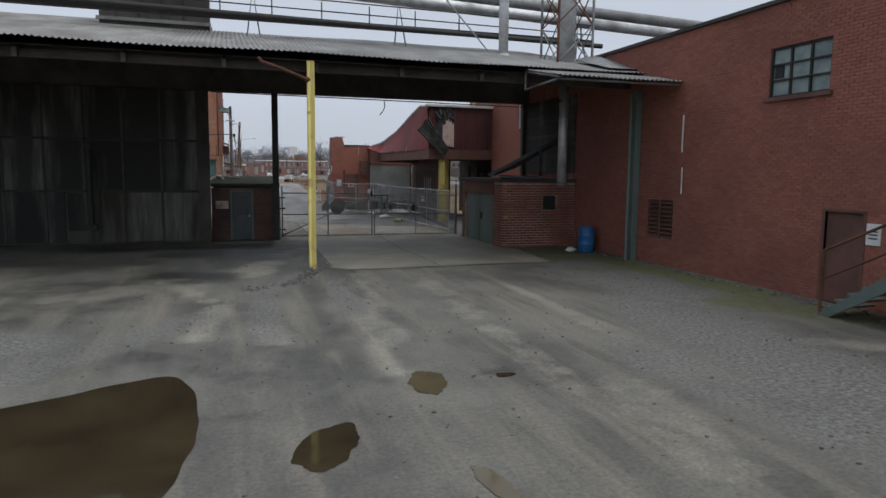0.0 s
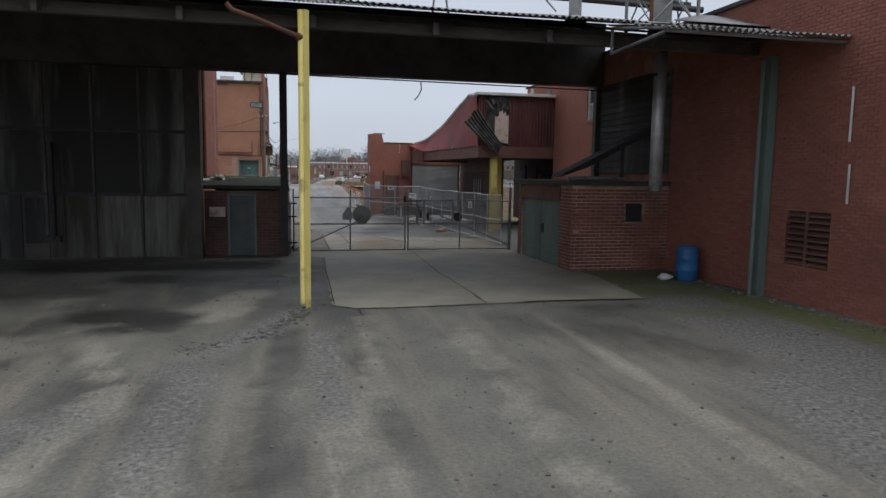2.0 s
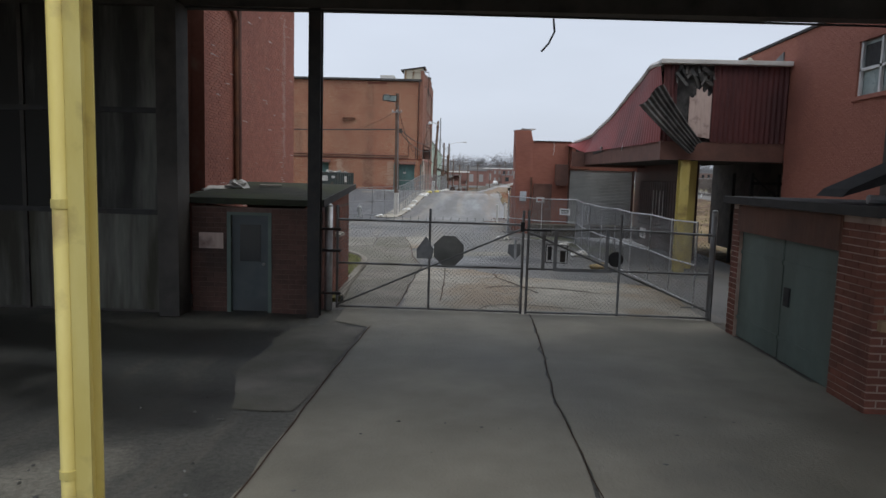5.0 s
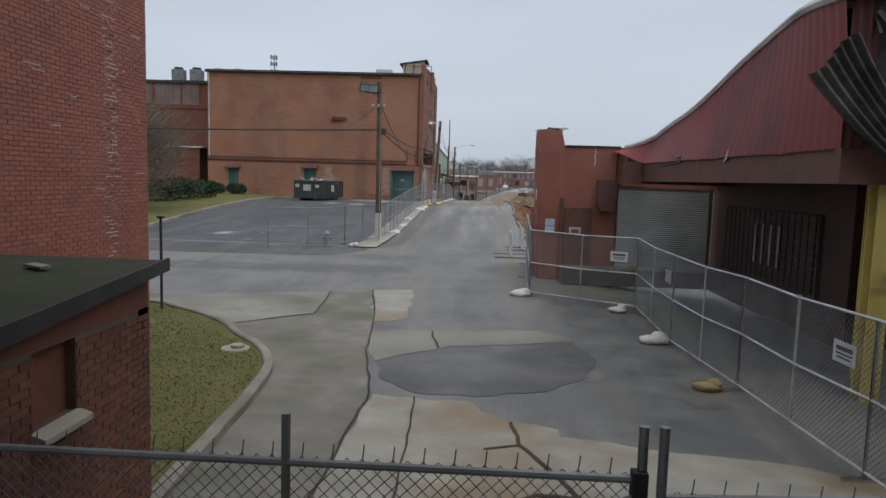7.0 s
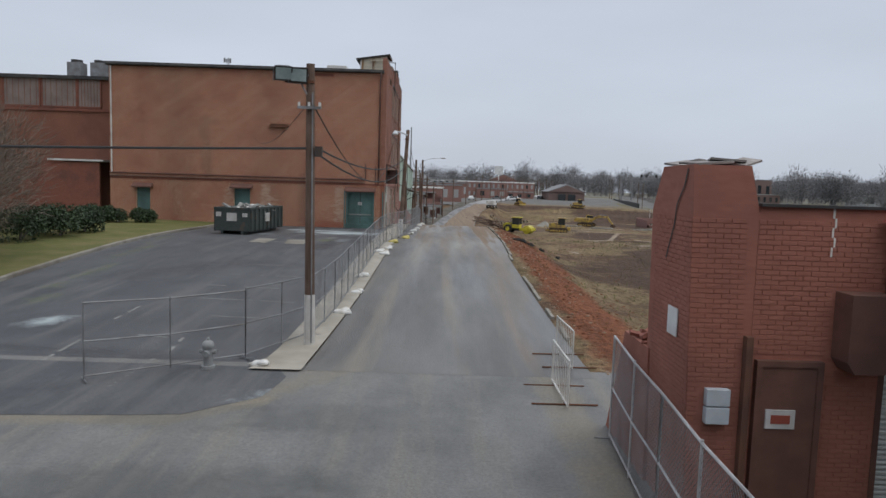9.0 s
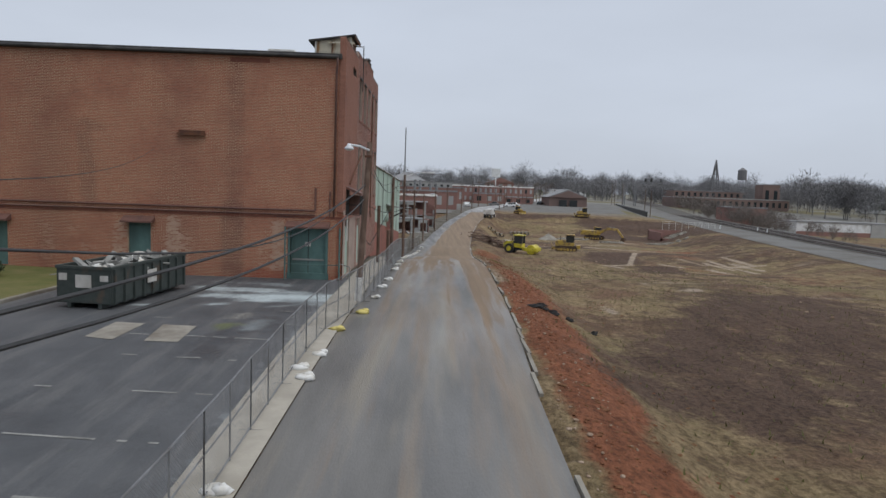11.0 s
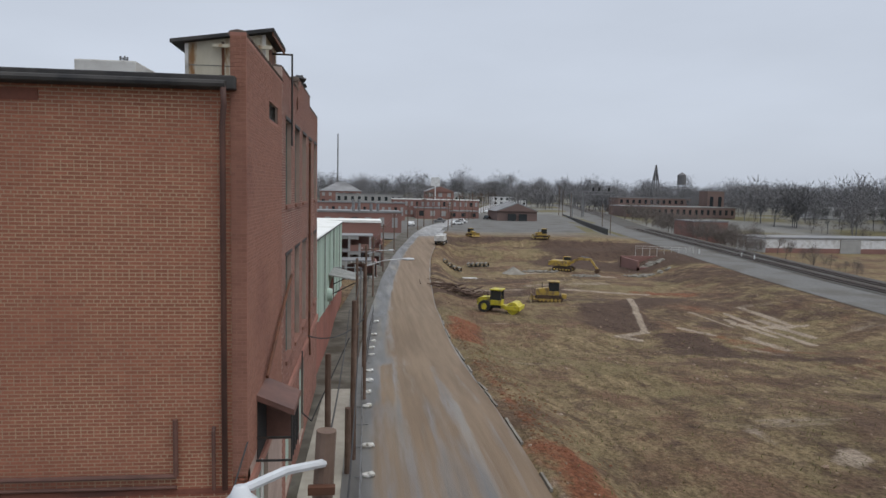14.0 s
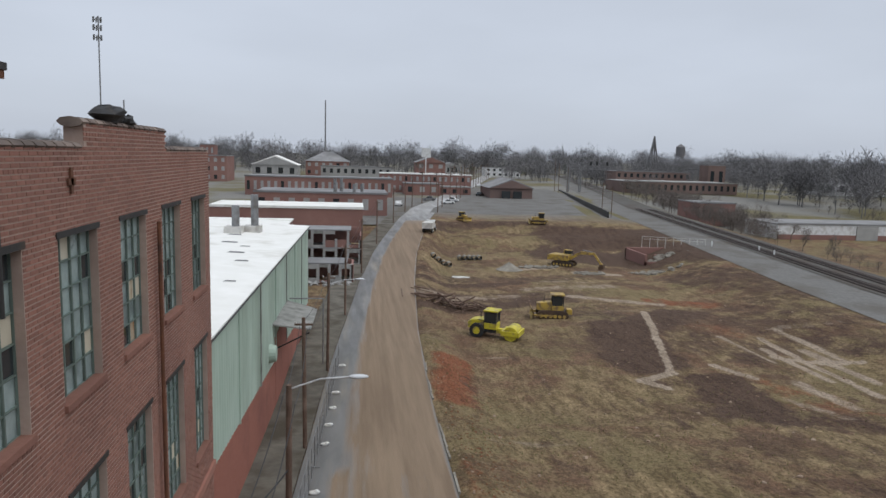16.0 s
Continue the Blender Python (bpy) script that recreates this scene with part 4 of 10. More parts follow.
# damp, gravel and weeds, green, chalk
LOT = [(-3.6, 91.0, -0.8, 91.6, 1.3, 3, 1.0), (-7.5, 93.6, -3.2, 93.0, 0.9, 3, 0.75), (-6.5, 91.2, -3.4, 91.4, 0.8, 3, 0.7), (-6.0, 88.9, -2.8, 88.4, 0.12, 3, 0.9), (-9.0, 87.5, -6.8, 89.8, 0.12, 3, 0.9), (-2.5, 84.0, -1.9, 87.2, 0.3, 3, 0.7), (-2.8, 92.6, -1.0, 92.4, 0.6, 3, 0.8), (-1.9, 90.0, -0.6, 89.8, 0.5, 3, 0.75), (-6.4, 91.9, -5.2, 91.7, 0.5, 3, 0.6), (-3.0, 88.2, -1.8, 89.3, 0.16, 3, 0.7), (-7.5, 96.0, -3.5, 95.6, 0.7, 3, 0.45), (-8.6, 61.0, -8.2, 62.0, 0.5, 3, 0.75), (-9.3, 65.8, -8.6, 65.8, 0.3, 3, 0.6),
       (-3.95, 85.2, -3.0, 87.1, 0.35, 1, 0.9), (-3.3, 84.2, -3.1, 84.6, 0.4, 2, 0.95), (-6.3, 84.9, -5.9, 85.3, 0.3, 1, 0.6), (-10.5, 64, -13.5, 84, 0.5, 2, 0.4), (-0.7, 62, -0.7, 92, 0.3, 3, 0.35), (-8.0, 58.5, -3.0, 57.8, 0.6, 0, 0.7), (-9, 70, -6, 74, 1.6, 0, 0.5), (-3, 80, -2, 90, 1.2, 0, 0.5)]
spread(lot, LOT, "wear")
entry = laid("parking_lot", lambda y: -60, lambda y: float(np.interp(y, [52.7, 53.2, 53.45, 53.7, 54.9, 56.4, 57.6], [-40, -10, -4, -1.2, 0.1, 0.3, -0.4])) + 0.12 * noise.noise((y * 1.5, 0, 3)), steps(0, 1, 40), steps(52.72, 57.2, 40), 0.01, "parking", "dark asphalt entrance of the parking lot", "parking lot")
spread(entry, LOT + [(-8, 51.2, -2.6, 52.4, 0.4, 3, 0.5), (-6, 54, -5, 55, 0.8, 0, 0.6), (-1.0, 54.5, 0.2, 55.2, 0.4, 3, 0.5)], "wear")
laid("pavement", lambda y: -0.5 - 0.25 * ease((58.2 - y) / 1.2), walk_x, steps(0, 1, 4), steps(56.85, 122, 66), 0.06, "concrete", "narrow concrete sidewalk beside the street", "sidewalk")
laid("pavement", lambda y: -2.6 + bend(y), lambda y: 0.96 + bend(y), steps(0, 1, 6), steps(99.4, 330, 110), 0.02, "dirty_pave", "dirty dark strip along the buildings", "sidewalk")


# ---- yard: long open shed with the passage ----
def lay_y(x0, z0, y0):
    """Face looking to -y."""
    return lambda u, w, d: (x0 + u, y0 + d, z0 + w)


def lay_x(y0, z0, x0):
    """Face looking to +x; u runs to +y."""
    return lambda u, w, d: (x0 - d, y0 + u, z0 + w)


def lay_xm(y0, z0, x0):
    """Face looking to -x; u runs to -y from y0."""
    return lambda u, w, d: (x0 + d, y0 - u, z0 + w)


def roof_sheet(x0, x1, y0, z0, y1, z1, pitch=0.15, amp=0.022, sag=0.05):
    n = int((x1 - x0) / pitch * 6)
    bd = Build()
    rows = 4
    for r in range(rows):
        a, c = r / rows, (r + 1) / rows + 0.02

        def f(u, k):
            x = x0 + (x1 - x0) * u
            w = amp * math.sin(2 * math.pi * (x - x0) / pitch) + sag * noise.noise((x * 0.25, k * 3, r)) + 0.012 * (rows - r)
            edge = 0.06 * noise.noise((math.floor((x - x0) / 0.75) * 1.7, r, 0)) if k in (0.0, a) else 0
            return (x, y0 + (y1 - y0) * k + edge, z0 + (z1 - z0) * k + w)
        bd.sheet(f, steps(0, 1, n), [a, (a + c) / 2, c])
    return bd


shed = thing("industrial_shed", "long dark open shed with a corrugated roof and sooty panels", "shed", kind="structure")
part("roof", roof_sheet(-24, -0.55, 19.85, 6.12, 33.0, 9.22), "zinc_roof", shed, "grey weathered corrugated sheet roof")
part("roof", roof_sheet(-0.57, 13.25, 19.85, 6.125, 29.6, 8.425), "zinc_roof", shed, "grey weathered corrugated sheet roof")
part("roof_edge_board", Build().prism([(-0.6, 29.3, 8.1), (-0.6, 33.0, 8.97), (-0.6, 33.0, 9.2), (-0.6, 29.3, 8.33)], (0.04, 0, 0)), "soot_and_shade", shed)
# added sheet whose dark colour stands in for shade beneath the roof
part("roof_lining", Build().add([(-24, 20.0, 5.98), (13.1, 20.0, 5.98), (13.1, 29.5, 8.25), (-24, 29.5, 8.25)], [(0, 1, 2, 3)]), "soot_and_shade", shed)
part("eave_beam", Build().box(-24, 20.5, 5.74, 13.05, 20.66, 5.96), "soot_and_shade", shed)
part("back_beam", Build().box(-24, 28.85, 6.0, 13.1, 29.25, 8.2), "soot_and_shade", shed)
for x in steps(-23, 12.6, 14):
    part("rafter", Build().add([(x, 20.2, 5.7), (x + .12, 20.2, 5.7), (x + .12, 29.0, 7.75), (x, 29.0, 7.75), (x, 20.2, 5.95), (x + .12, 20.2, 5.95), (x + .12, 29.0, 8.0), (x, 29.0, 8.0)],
                               [(0, 3, 2, 1), (4, 5, 6, 7), (0, 1, 5, 4), (1, 2, 6, 5), (2, 3, 7, 6), (3, 0, 4, 7)]), "soot_and_shade", shed)
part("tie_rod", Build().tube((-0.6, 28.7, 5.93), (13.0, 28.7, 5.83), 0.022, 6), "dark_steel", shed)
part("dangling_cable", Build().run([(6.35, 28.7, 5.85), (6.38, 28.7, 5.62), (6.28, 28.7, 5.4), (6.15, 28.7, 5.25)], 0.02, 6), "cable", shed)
# sooty cladding of the back wall, upper rows darkened for the roof's shade
# bare dark stretch past the panels stands in for an unlit opening
part("back_wall", Build().box(-24, 28.86, 0, -0.72, 29.1, 6.0), "soot_and_shade", shed)
part("jamb_post", Build().box(-1.12, 28.55, 0, -0.72, 28.86, 6.02), "soot_and_shade", shed)
for i in range(6):
    for j, (z0, z1) in enumerate(((0.06, 1.98), (2.06, 3.95), (4.03, 5.95))):
        x1 = -1.16 - i * 1.36
        if j == 0 and i == 3:
            continue
        part("cladding_panel", Build().box(x1 - 1.31, 28.80 - 0.012 * ((i + j) % 3), z0, x1, 28.855, z1), "sooty_less_shaded" if j == 0 and i < 3 else "sooty", shed, bevel=0.01)
for z in (2.02, 3.99):
    part("girt", Build().box(-9.3, 28.72, z - 0.05, -1.12, 28.80, z + 0.05), "dark_steel", shed)
for i in range(7):
    part("cover_strip", Build().box(-1.2 - i * 1.36, 28.755, 0.05, -1.12 - i * 1.36, 28.80, 5.95), "soot_and_shade", shed)
part("cladding_panel", Build().box(-6.55, 28.80, 0.06, -5.95, 28.855, 1.98), "sooty", shed)
part("pale_board", Build().box(-5.85, 28.79, 0.5, -5.3, 28.855, 1.9), "sooty", shed, "small pale door panel in the cladding")
part("downpipe", Build().tube((-5.05, 28.66, 0.65), (-5.05, 28.66, 3.6), 0.09, 10).box(-5.25, 28.6, 0.55, -4.85, 28.78, 0.75), "dark_steel", shed)
part("wall_ladder", Build().tube((-5.0, 28.6, 0.7), (-5.0, 28.6, 3.3), 0.03, 6).tube((-4.7, 28.6, 0.7), (-4.7, 28.6, 3.3), 0.03, 6), "dark_steel", shed)
part("end_wall", Build().box(-24.2, 20, 0, -24, 36, 8.3), "soot_and_shade", shed)
for x in (-9.6, -16.5):
    part("column", Build().box(x - 0.1, 20.1, 0, x + 0.1, 20.3, 5.65), "dark_steel", shed)

# shed behind the passage's left part, above the roof
annex = thing("roof_monitor", "dark weathered monitor structure standing on the shed roof", "roof structure", kind="structure")
part("wall", Build().box(-4.6, 29.5, 8.2, -0.6, 31.0, 11.5), "soot_and_shade", annex)
part("ledge", Build().box(-4.7, 29.38, 8.55, -0.55, 29.5, 8.68), "grey_board", annex)
for x in (-4.0, -3.2, -2.4, -1.6):
    part("stud", Build().box(x, 29.44, 8.7, x + 0.08, 29.5, 11.5), "dark_steel", annex)

# yellow steel post with its feed pipe
yp = thing("yellow_post", "yellow painted steel post with a flanged foot, paint worn", "post")
part("flange", Build().box(2.29, 19.96, 0, 2.4, 19.975, 5.98), "yellow", yp)
part("web", Build().box(2.335, 19.975, 0, 2.345, 20.1, 5.98), "yellow", yp)
part("flange", Build().box(2.29, 20.1, 0, 2.4, 20.115, 5.98), "yellow", yp)
part("drain_pipe", Build().run([(2.235, 19.98, 5.97), (2.235, 19.98, 0.2), (2.235, 19.86, 0.08)], 0.055, 14), "yellow", yp, "yellow painted round drain pipe", smooth=True)
part("pipe_mouth", Build().tube((2.235, 19.852, 0.073), (2.235, 19.848, 0.07), 0.042, 14), "coping", yp)
for z in (0.78, 2.6, 4.5):
    part("band", Build().tube((2.235, 19.98, z), (2.235, 19.98, z + 0.06), 0.062, 14), "yellow", yp)
    part("strap", Build().box(2.2, 19.99, z + 0.01, 2.3, 20.0, z + 0.05), "rust", yp)
part("side_pipe_joint", Build().ball((2.2, 19.98, 5.45), 0.09, 0.09, 0.09, 12, 8), "rust", yp, smooth=True)
part("side_pipe", Build().run([(2.2, 19.95, 5.45), (1.35, 19.9, 5.75), (0.95, 19.85, 5.86), (0.85, 19.85, 5.98)], 0.05, 8), "rust", yp, "rusty drain pipe, white at the end")

# steel column at the gate
part_col = thing("steel_column", "dark painted steel I-section column beside the gate", "column")
part("flange", Build().box(1.72, 28.88, 0, 1.96, 28.91, 6.0), "dark_steel", part_col)
part("flange", Build().box(1.72, 29.09, 0, 1.96, 29.12, 6.0), "dark_steel", part_col)
part("web", Build().box(1.83, 28.91, 0, 1.85, 29.09, 6.0), "dark_steel", part_col)

# ---- guard booth ----
booth = thing("guard_booth", "low brick booth with flat overhanging roof and steel door", "booth", kind="structure")
bd = wall_cells(Build(), lay_y(-0.70, 0, 29.16), 2.55, 2.15, [(0.72, 1.62, 0, 2.05)], 0.2)
wall_cells(bd, lay_x(29.36, 0, 1.85), 3.44, 2.15, [(1.65, 2.2, 1.52, 2.13)], 0.2)
part("wall", bd, "mortar_sooty", booth)
# front under the roof takes the shaded brick, the side the lighter one
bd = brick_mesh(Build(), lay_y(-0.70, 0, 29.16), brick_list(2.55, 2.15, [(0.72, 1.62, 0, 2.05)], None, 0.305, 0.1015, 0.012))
tagged(part("bricks", bd, "brick_booth_shaded", booth), kind="stuff")
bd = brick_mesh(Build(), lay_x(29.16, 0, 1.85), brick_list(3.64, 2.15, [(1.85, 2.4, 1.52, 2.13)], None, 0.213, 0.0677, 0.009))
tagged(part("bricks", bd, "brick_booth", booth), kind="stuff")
part("back_wall", Build().box(-0.7, 32.6, 0, 1.85, 32.8, 2.15), "mortar_sooty", booth)
part("parapet", Build().prism([(1.6, 29.2, 2.15), (1.6, 32.8, 2.15), (1.6, 32.8, 2.5), (1.6, 29.2, 2.2)], (0.247, 0, 0)), "brick_booth", booth, "sloping brick top course")
part("parapet", Build().prism([(-0.7, 32.6, 2.15), (-0.7, 32.8, 2.15), (-0.7, 32.8, 2.5), (-0.7, 32.6, 2.485)], (2.3, 0, 0)), "brick_booth", booth)
part("roof", Build().prism([(-0.95, 29.13, 2.2), (-0.95, 32.95, 2.51), (-0.95, 32.95, 2.61), (-0.95, 29.13, 2.33)], (2.92, 0, 0)), "roof_moss", booth, "dark felt roof with green moss", bevel=0.02)
part("roof_edge", Build().prism([(1.97, 29.13, 2.19), (1.97, 32.97, 2.5), (1.97, 32.97, 2.63), (1.97, 29.13, 2.35)], (0.03, 0, 0)), "tar", booth)
part("roof_sheet", Build().slab(Matrix.Translation((0.2, 31.6, 2.56)) @ Matrix.Rotation(0.3, 4, "Z") @ Matrix.Rotation(0.075, 4, "X"), 0.5, 0.2, 0.02).slab(Matrix.Translation((1.05, 32.3, 2.6)) @ Matrix.Rotation(-0.5, 4, "Z") @ Matrix.Rotation(0.07, 4, "X"), 0.3, 0.1, 0.02), "kerb", booth, "scraps of pale sheet left on the roof")
door = part("door", Build().box(0.10, 29.22, 0.02, 0.86, 29.26, 2.0), "door_grey", booth, "grey painted steel door", bevel=0.008)
part("door_frame", Build().box(0.02, 29.14, 0, 0.10, 29.28, 2.05).box(0.86, 29.14, 0, 0.93, 29.28, 2.05).box(0.10, 29.14, 1.99, 0.86, 29.28, 2.05), "green_paint", booth)
part("pane", Build().box(0.27, 29.205, 1.05, 0.69, 29.225, 1.8), "glass", door)
part("knob", Build().ball((0.77, 29.17, 1.0), 0.035, 0.04, 0.035, 8, 6), "galv", door)
win = part("window", Build().box(1.74, 31.0, 1.52, 1.76, 31.57, 2.13), "brick_dark", booth, "window slot bricked up behind its sill")
part("sill", Build().add([(1.84, 30.97, 1.45), (1.97, 30.97, 1.43), (1.97, 31.6, 1.43), (1.84, 31.6, 1.45), (1.84, 30.97, 1.53), (1.97, 30.97, 1.49), (1.97, 31.6, 1.49), (1.84, 31.6, 1.53)], [(0, 3, 2, 1), (4, 5, 6, 7), (0, 1, 5, 4), (1, 2, 6, 5), (2, 3, 7, 6), (3, 0, 4, 7)]), "concrete", win, bevel=0.01)
part("notice", Build().box(-0.55, 29.13, 1.3, -0.05, 29.15, 1.62), "insul", booth, "faded notice board")

# ---- red brick building along the yard ----
rb = thing("brick_building", "red painted brick building along the yard with steel window", "building", kind="structure")
R0, RW = 29.2, 48.0
holes = [(R0 - 14.3, R0 - 12.45, 4.82, 6.04), (R0 - 19.25, R0 - 17.95, 0.86, 2.08), (R0 - 12.3, R0 - 11.3, 0, 2.08)]
place = lay_xm(R0, 0, 13.1)
part("wall", wall_cells(Build(), place, RW, 7.1, holes, 0.3), "mortar_red", rb)
tagged(part("bricks", brick_mesh(Build(), place, [q for q in brick_list(26, 7.1, holes, None, 0.24, 0.078, 0.010) if q[0] > 5.0]), "brick_red", rb), kind="stuff")
part("coping", Build().box(13.0, -19, 7.1, 13.45, 29.2, 7.2), "tar", rb)
part("body", Build().box(13.4, -19, 0, 26, 29.2, 7.0), "tar", rb)
win = part("window", Build().box(13.2, 12.45, 4.82, 13.22, 14.3, 6.04), "cloudy", rb, "dirty multi-pane steel window with a broken pane")
bd = Build()
for y in steps(12.47, 14.28, 3):
    bd.box(13.14, y - 0.025, 4.82, 13.2, y + 0.025, 6.04)
for z in steps(4.85, 6.01, 3):
    bd.box(13.14, 12.45, z - 0.02, 13.2, 14.3, z + 0.02)
part("window_frame", bd, "dark_steel", win)
# black plate before the glass paints the dark of a missing pane
part("broken_pane", Build().box(13.17, 13.92, 5.3, 13.195, 14.2, 5.62), "black", win)
part("sill", Build().box(13.0, 12.35, 4.72, 13.25, 14.4, 4.82), "brown_paint", win)
lv = part("louvre", Build().box(13.28, 17.95, 0.86, 13.3, 19.25, 2.08), "black", rb)
for z in steps(0.92, 2.0, 8):
    part("slat", Build().add([(13.08, 17.97, z - 0.04), (13.08, 19.23, z - 0.04), (13.24, 19.23, z + 0.07), (13.24, 17.97, z + 0.07), (13.08, 17.97, z - 0.02), (13.08, 19.23, z - 0.02), (13.24, 19.23, z + 0.09), (13.24, 17.97, z + 0.09)],
                             [(0, 3, 2, 1), (4, 5, 6, 7), (0, 1, 5, 4), (2, 3, 7, 6)]), "brown_paint", lv)
part("mullion", Build().box(13.07, 18.57, 0.86, 13.12, 18.63, 2.08), "brown_paint", lv)
dr = part("door", Build().box(13.16, 11.3, 0, 13.2, 12.3, 2.08), "brown_paint", rb, "brown painted steel door")
part("door_frame", Build().box(13.07, 12.3, 0, 13.2, 12.37, 2.14).box(13.07, 11.23, 0, 13.2, 11.3, 2.14).box(13.07, 11.3, 2.08, 13.2, 12.3, 2.14), "brown_paint", dr)
part("sign", Build().box(13.06, 10.86, 1.42, 13.09, 11.2, 1.88), "white", rb, "small white notice with unreadable lines", bevel=0.004)
for z in (1.55, 1.63, 1.7):
    part("line", Build().box(13.055, 10.92, z, 13.06, 11.14, z + 0.03), "dark_steel", rb)
for y, z0, z1 in ((17.55, 3.55, 4.65), (17.5, 2.3, 3.1)):
    part("thin_pipe", Build().tube((13.03, y, z0), (13.03, y, z1), 0.025, 6), "coping", rb)
part("steel_column", Build().box(12.86, 19.78, 0, 13.06, 20.0, 5.6), "green_paint", rb, "grey-green painted steel column at the wall")
part("rain_pipe", Build().tube((12.7, 19.85, 0.0), (12.7, 19.85, 5.5), 0.05, 8), "green_paint", rb)

# steps and handrail at the brown door
st = thing("steel_steps", "green steel steps with rusty pipe handrail", "steps")
part("stringer", Build().add([(11.7, 11.05, 0.0), (11.7, 10.75, 0.0), (11.7, 8.9, 1.1), (11.7, 9.2, 1.25), (11.76, 11.05, 0.0), (11.76, 10.75, 0.0), (11.76, 8.9, 1.1), (11.76, 9.2, 1.25)],
                             [(0, 1, 2, 3), (4, 7, 6, 5), (0, 3, 7, 4), (1, 5, 6, 2), (0, 4, 5, 1), (2, 6, 7, 3)]), "green_paint", st)
for i in range(6):
    part("tread", Build().box(11.76, 10.72 - i * 0.3, 0.16 + i * 0.18, 12.9, 11.0 - i * 0.3, 0.2 + i * 0.18), "green_paint", st)
part("handrail", Build().run([(11.73, 11.0, 0), (11.73, 11.0, 1.35), (11.73, 9.2, 2.2)], 0.03, 8).tube((11.73, 11.0, 0.75), (11.73, 9.2, 1.65), 0.022, 8), "rust", st)
part("foot_beam", Build().box(11.6, 8.6, 0.02, 12.9, 9.0, 0.9), "concrete", st)

# ---- brick shed with green doors, under the roof ----
bs = thing("brick_outbuilding", "small brick outbuilding with green double doors", "outbuilding", kind="structure")
pl = lay_y(10.0, 0, 24.25)
hs = [(1.72, 2.32, 1.45, 2.0)]
part("front_wall", wall_cells(Build(), pl, 3.1, 2.52, hs, 0.25), "mortar_shed", bs)
SHED_BRICKS = (pl, brick_list(3.1, 2.52, hs, None, 0.305, 0.1015, 0.019))
bd = wall_cells(Build(), lay_xm(28.9, 0, 10.0), 4.4, 2.52, [(0.35, 3.75, 0, 2.02)], 0.2)
part("side_wall", bd, "mortar_shed", bs)
tagged(part("bricks", brick_mesh(Build(), lay_xm(28.9, 0, 10.0), brick_list(4.65, 2.52, [(0.35, 3.75, 0, 2.52)], None, 0.305, 0.1015, 0.013)), "brick_dark", bs), kind="stuff")
part("lintel", Build().box(9.96, 25.1, 2.02, 10.15, 28.6, 2.5), "wood_brown", bs)
for y0, y1 in ((25.15, 26.83), (26.87, 28.55)):
    d = part("door", Build().box(10.06, y0, 0.03, 10.1, y1, 2.02), "green_paint", bs, "grey-green painted plank door", bevel=0.006)
    part("strap", Build().box(10.04, y0, 0.35, 10.06, y1, 0.42).box(10.04, y0, 1.6, 10.06, y1, 1.67), "green_paint", d)
part("lock_plate", Build().box(10.03, 26.55, 0.95, 10.06, 26.72, 1.25), "black", bs)
part("window", Build().box(11.72, 24.4, 1.45, 12.32, 24.43, 2.0), "glass", bs)
part("roof", Build().box(9.85, 24.1, 2.52, 13.08, 29.1, 2.66), "tar", bs, bevel=0.015)
part("lean_roof", Build().prism([(10.0, 25.2, 2.75), (10.9, 25.2, 3.05), (13.05, 25.2, 4.2), (13.05, 25.2, 4.32), (10.85, 25.2, 3.22), (10.1, 25.2, 2.86)], (0, 0.7, 0)), "black", bs, "dark sloping lean-to roof sheet")
part("lean_post", Build().box(11.9, 25.0, 2.66, 12.0, 25.1, 3.75), "dark_steel", bs)
part("conduit_box", Build().box(10.06, 24.15, 1.1, 10.2, 24.24, 1.24), "wood_light", bs, "small pale wooden box on the corner")
part("fallen_gutter", Build().tube((9.95, 24.5, 2.74), (11.7, 24.35, 2.7), 0.06, 8), "galv_dull", bs)

# dark boarding on the wall above the lean-to
pw = thing("wall_boarding", "dark sooty clapboards fixed to the brick wall", "cladding", kind="structure")
for z in steps(2.9, 5.8, 14):
    part("clapboard", Build().add([(13.03, 24.3, z), (13.03, 28.95, z), (13.07, 28.95, z + 0.21), (13.07, 24.3, z + 0.21), (13.09, 24.3, z), (13.09, 28.95, z), (13.09, 28.95, z + 0.21), (13.09, 24.3, z + 0.21)],
                                  [(0, 3, 2, 1), (4, 5, 6, 7), (0, 1, 5, 4), (3, 7, 6, 2), (0, 4, 7, 3), (1, 2, 6, 5)]), "sooty", pw)
part("edge_post", Build().box(12.9, 29.0, 0, 13.12, 29.25, 6.1), "soot_and_shade", pw)

# round galvanised duct hanging under the roof
du = thing("air_duct", "galvanised round duct hanging beneath the shed roof", "duct")
part("pipe", Build().tube((11.45, 22.2, 2.55), (11.45, 22.2, 6.3), 0.17, 16), "galv", du, smooth=True)
part("outlet", Build().tube((11.45, 22.2, 2.42), (11.45, 22.2, 2.58), 0.15, 16, 0.19), "galv_dull", du)
part("hanger", Build().box(11.25, 22.1, 5.4, 11.65, 22.3, 5.46), "dark_steel", du)

# side canopy at the end of the roof
cp = thing("side_canopy", "small corrugated lean-to canopy on steel brackets", "canopy", kind="structure")
part("sheet", roof_sheet(8.95, 13.08, 17.7, 5.6, 20.3, 6.15), "zinc_roof", cp)
part("bracket", Build().run([(9.0, 17.9, 5.55), (9.0, 20.1, 5.5), (9.0, 20.1, 6.0)], 0.035, 6).tube((9.0, 17.8, 5.6), (9.0, 20.1, 6.05), 0.035, 6), "galv_dull", cp)
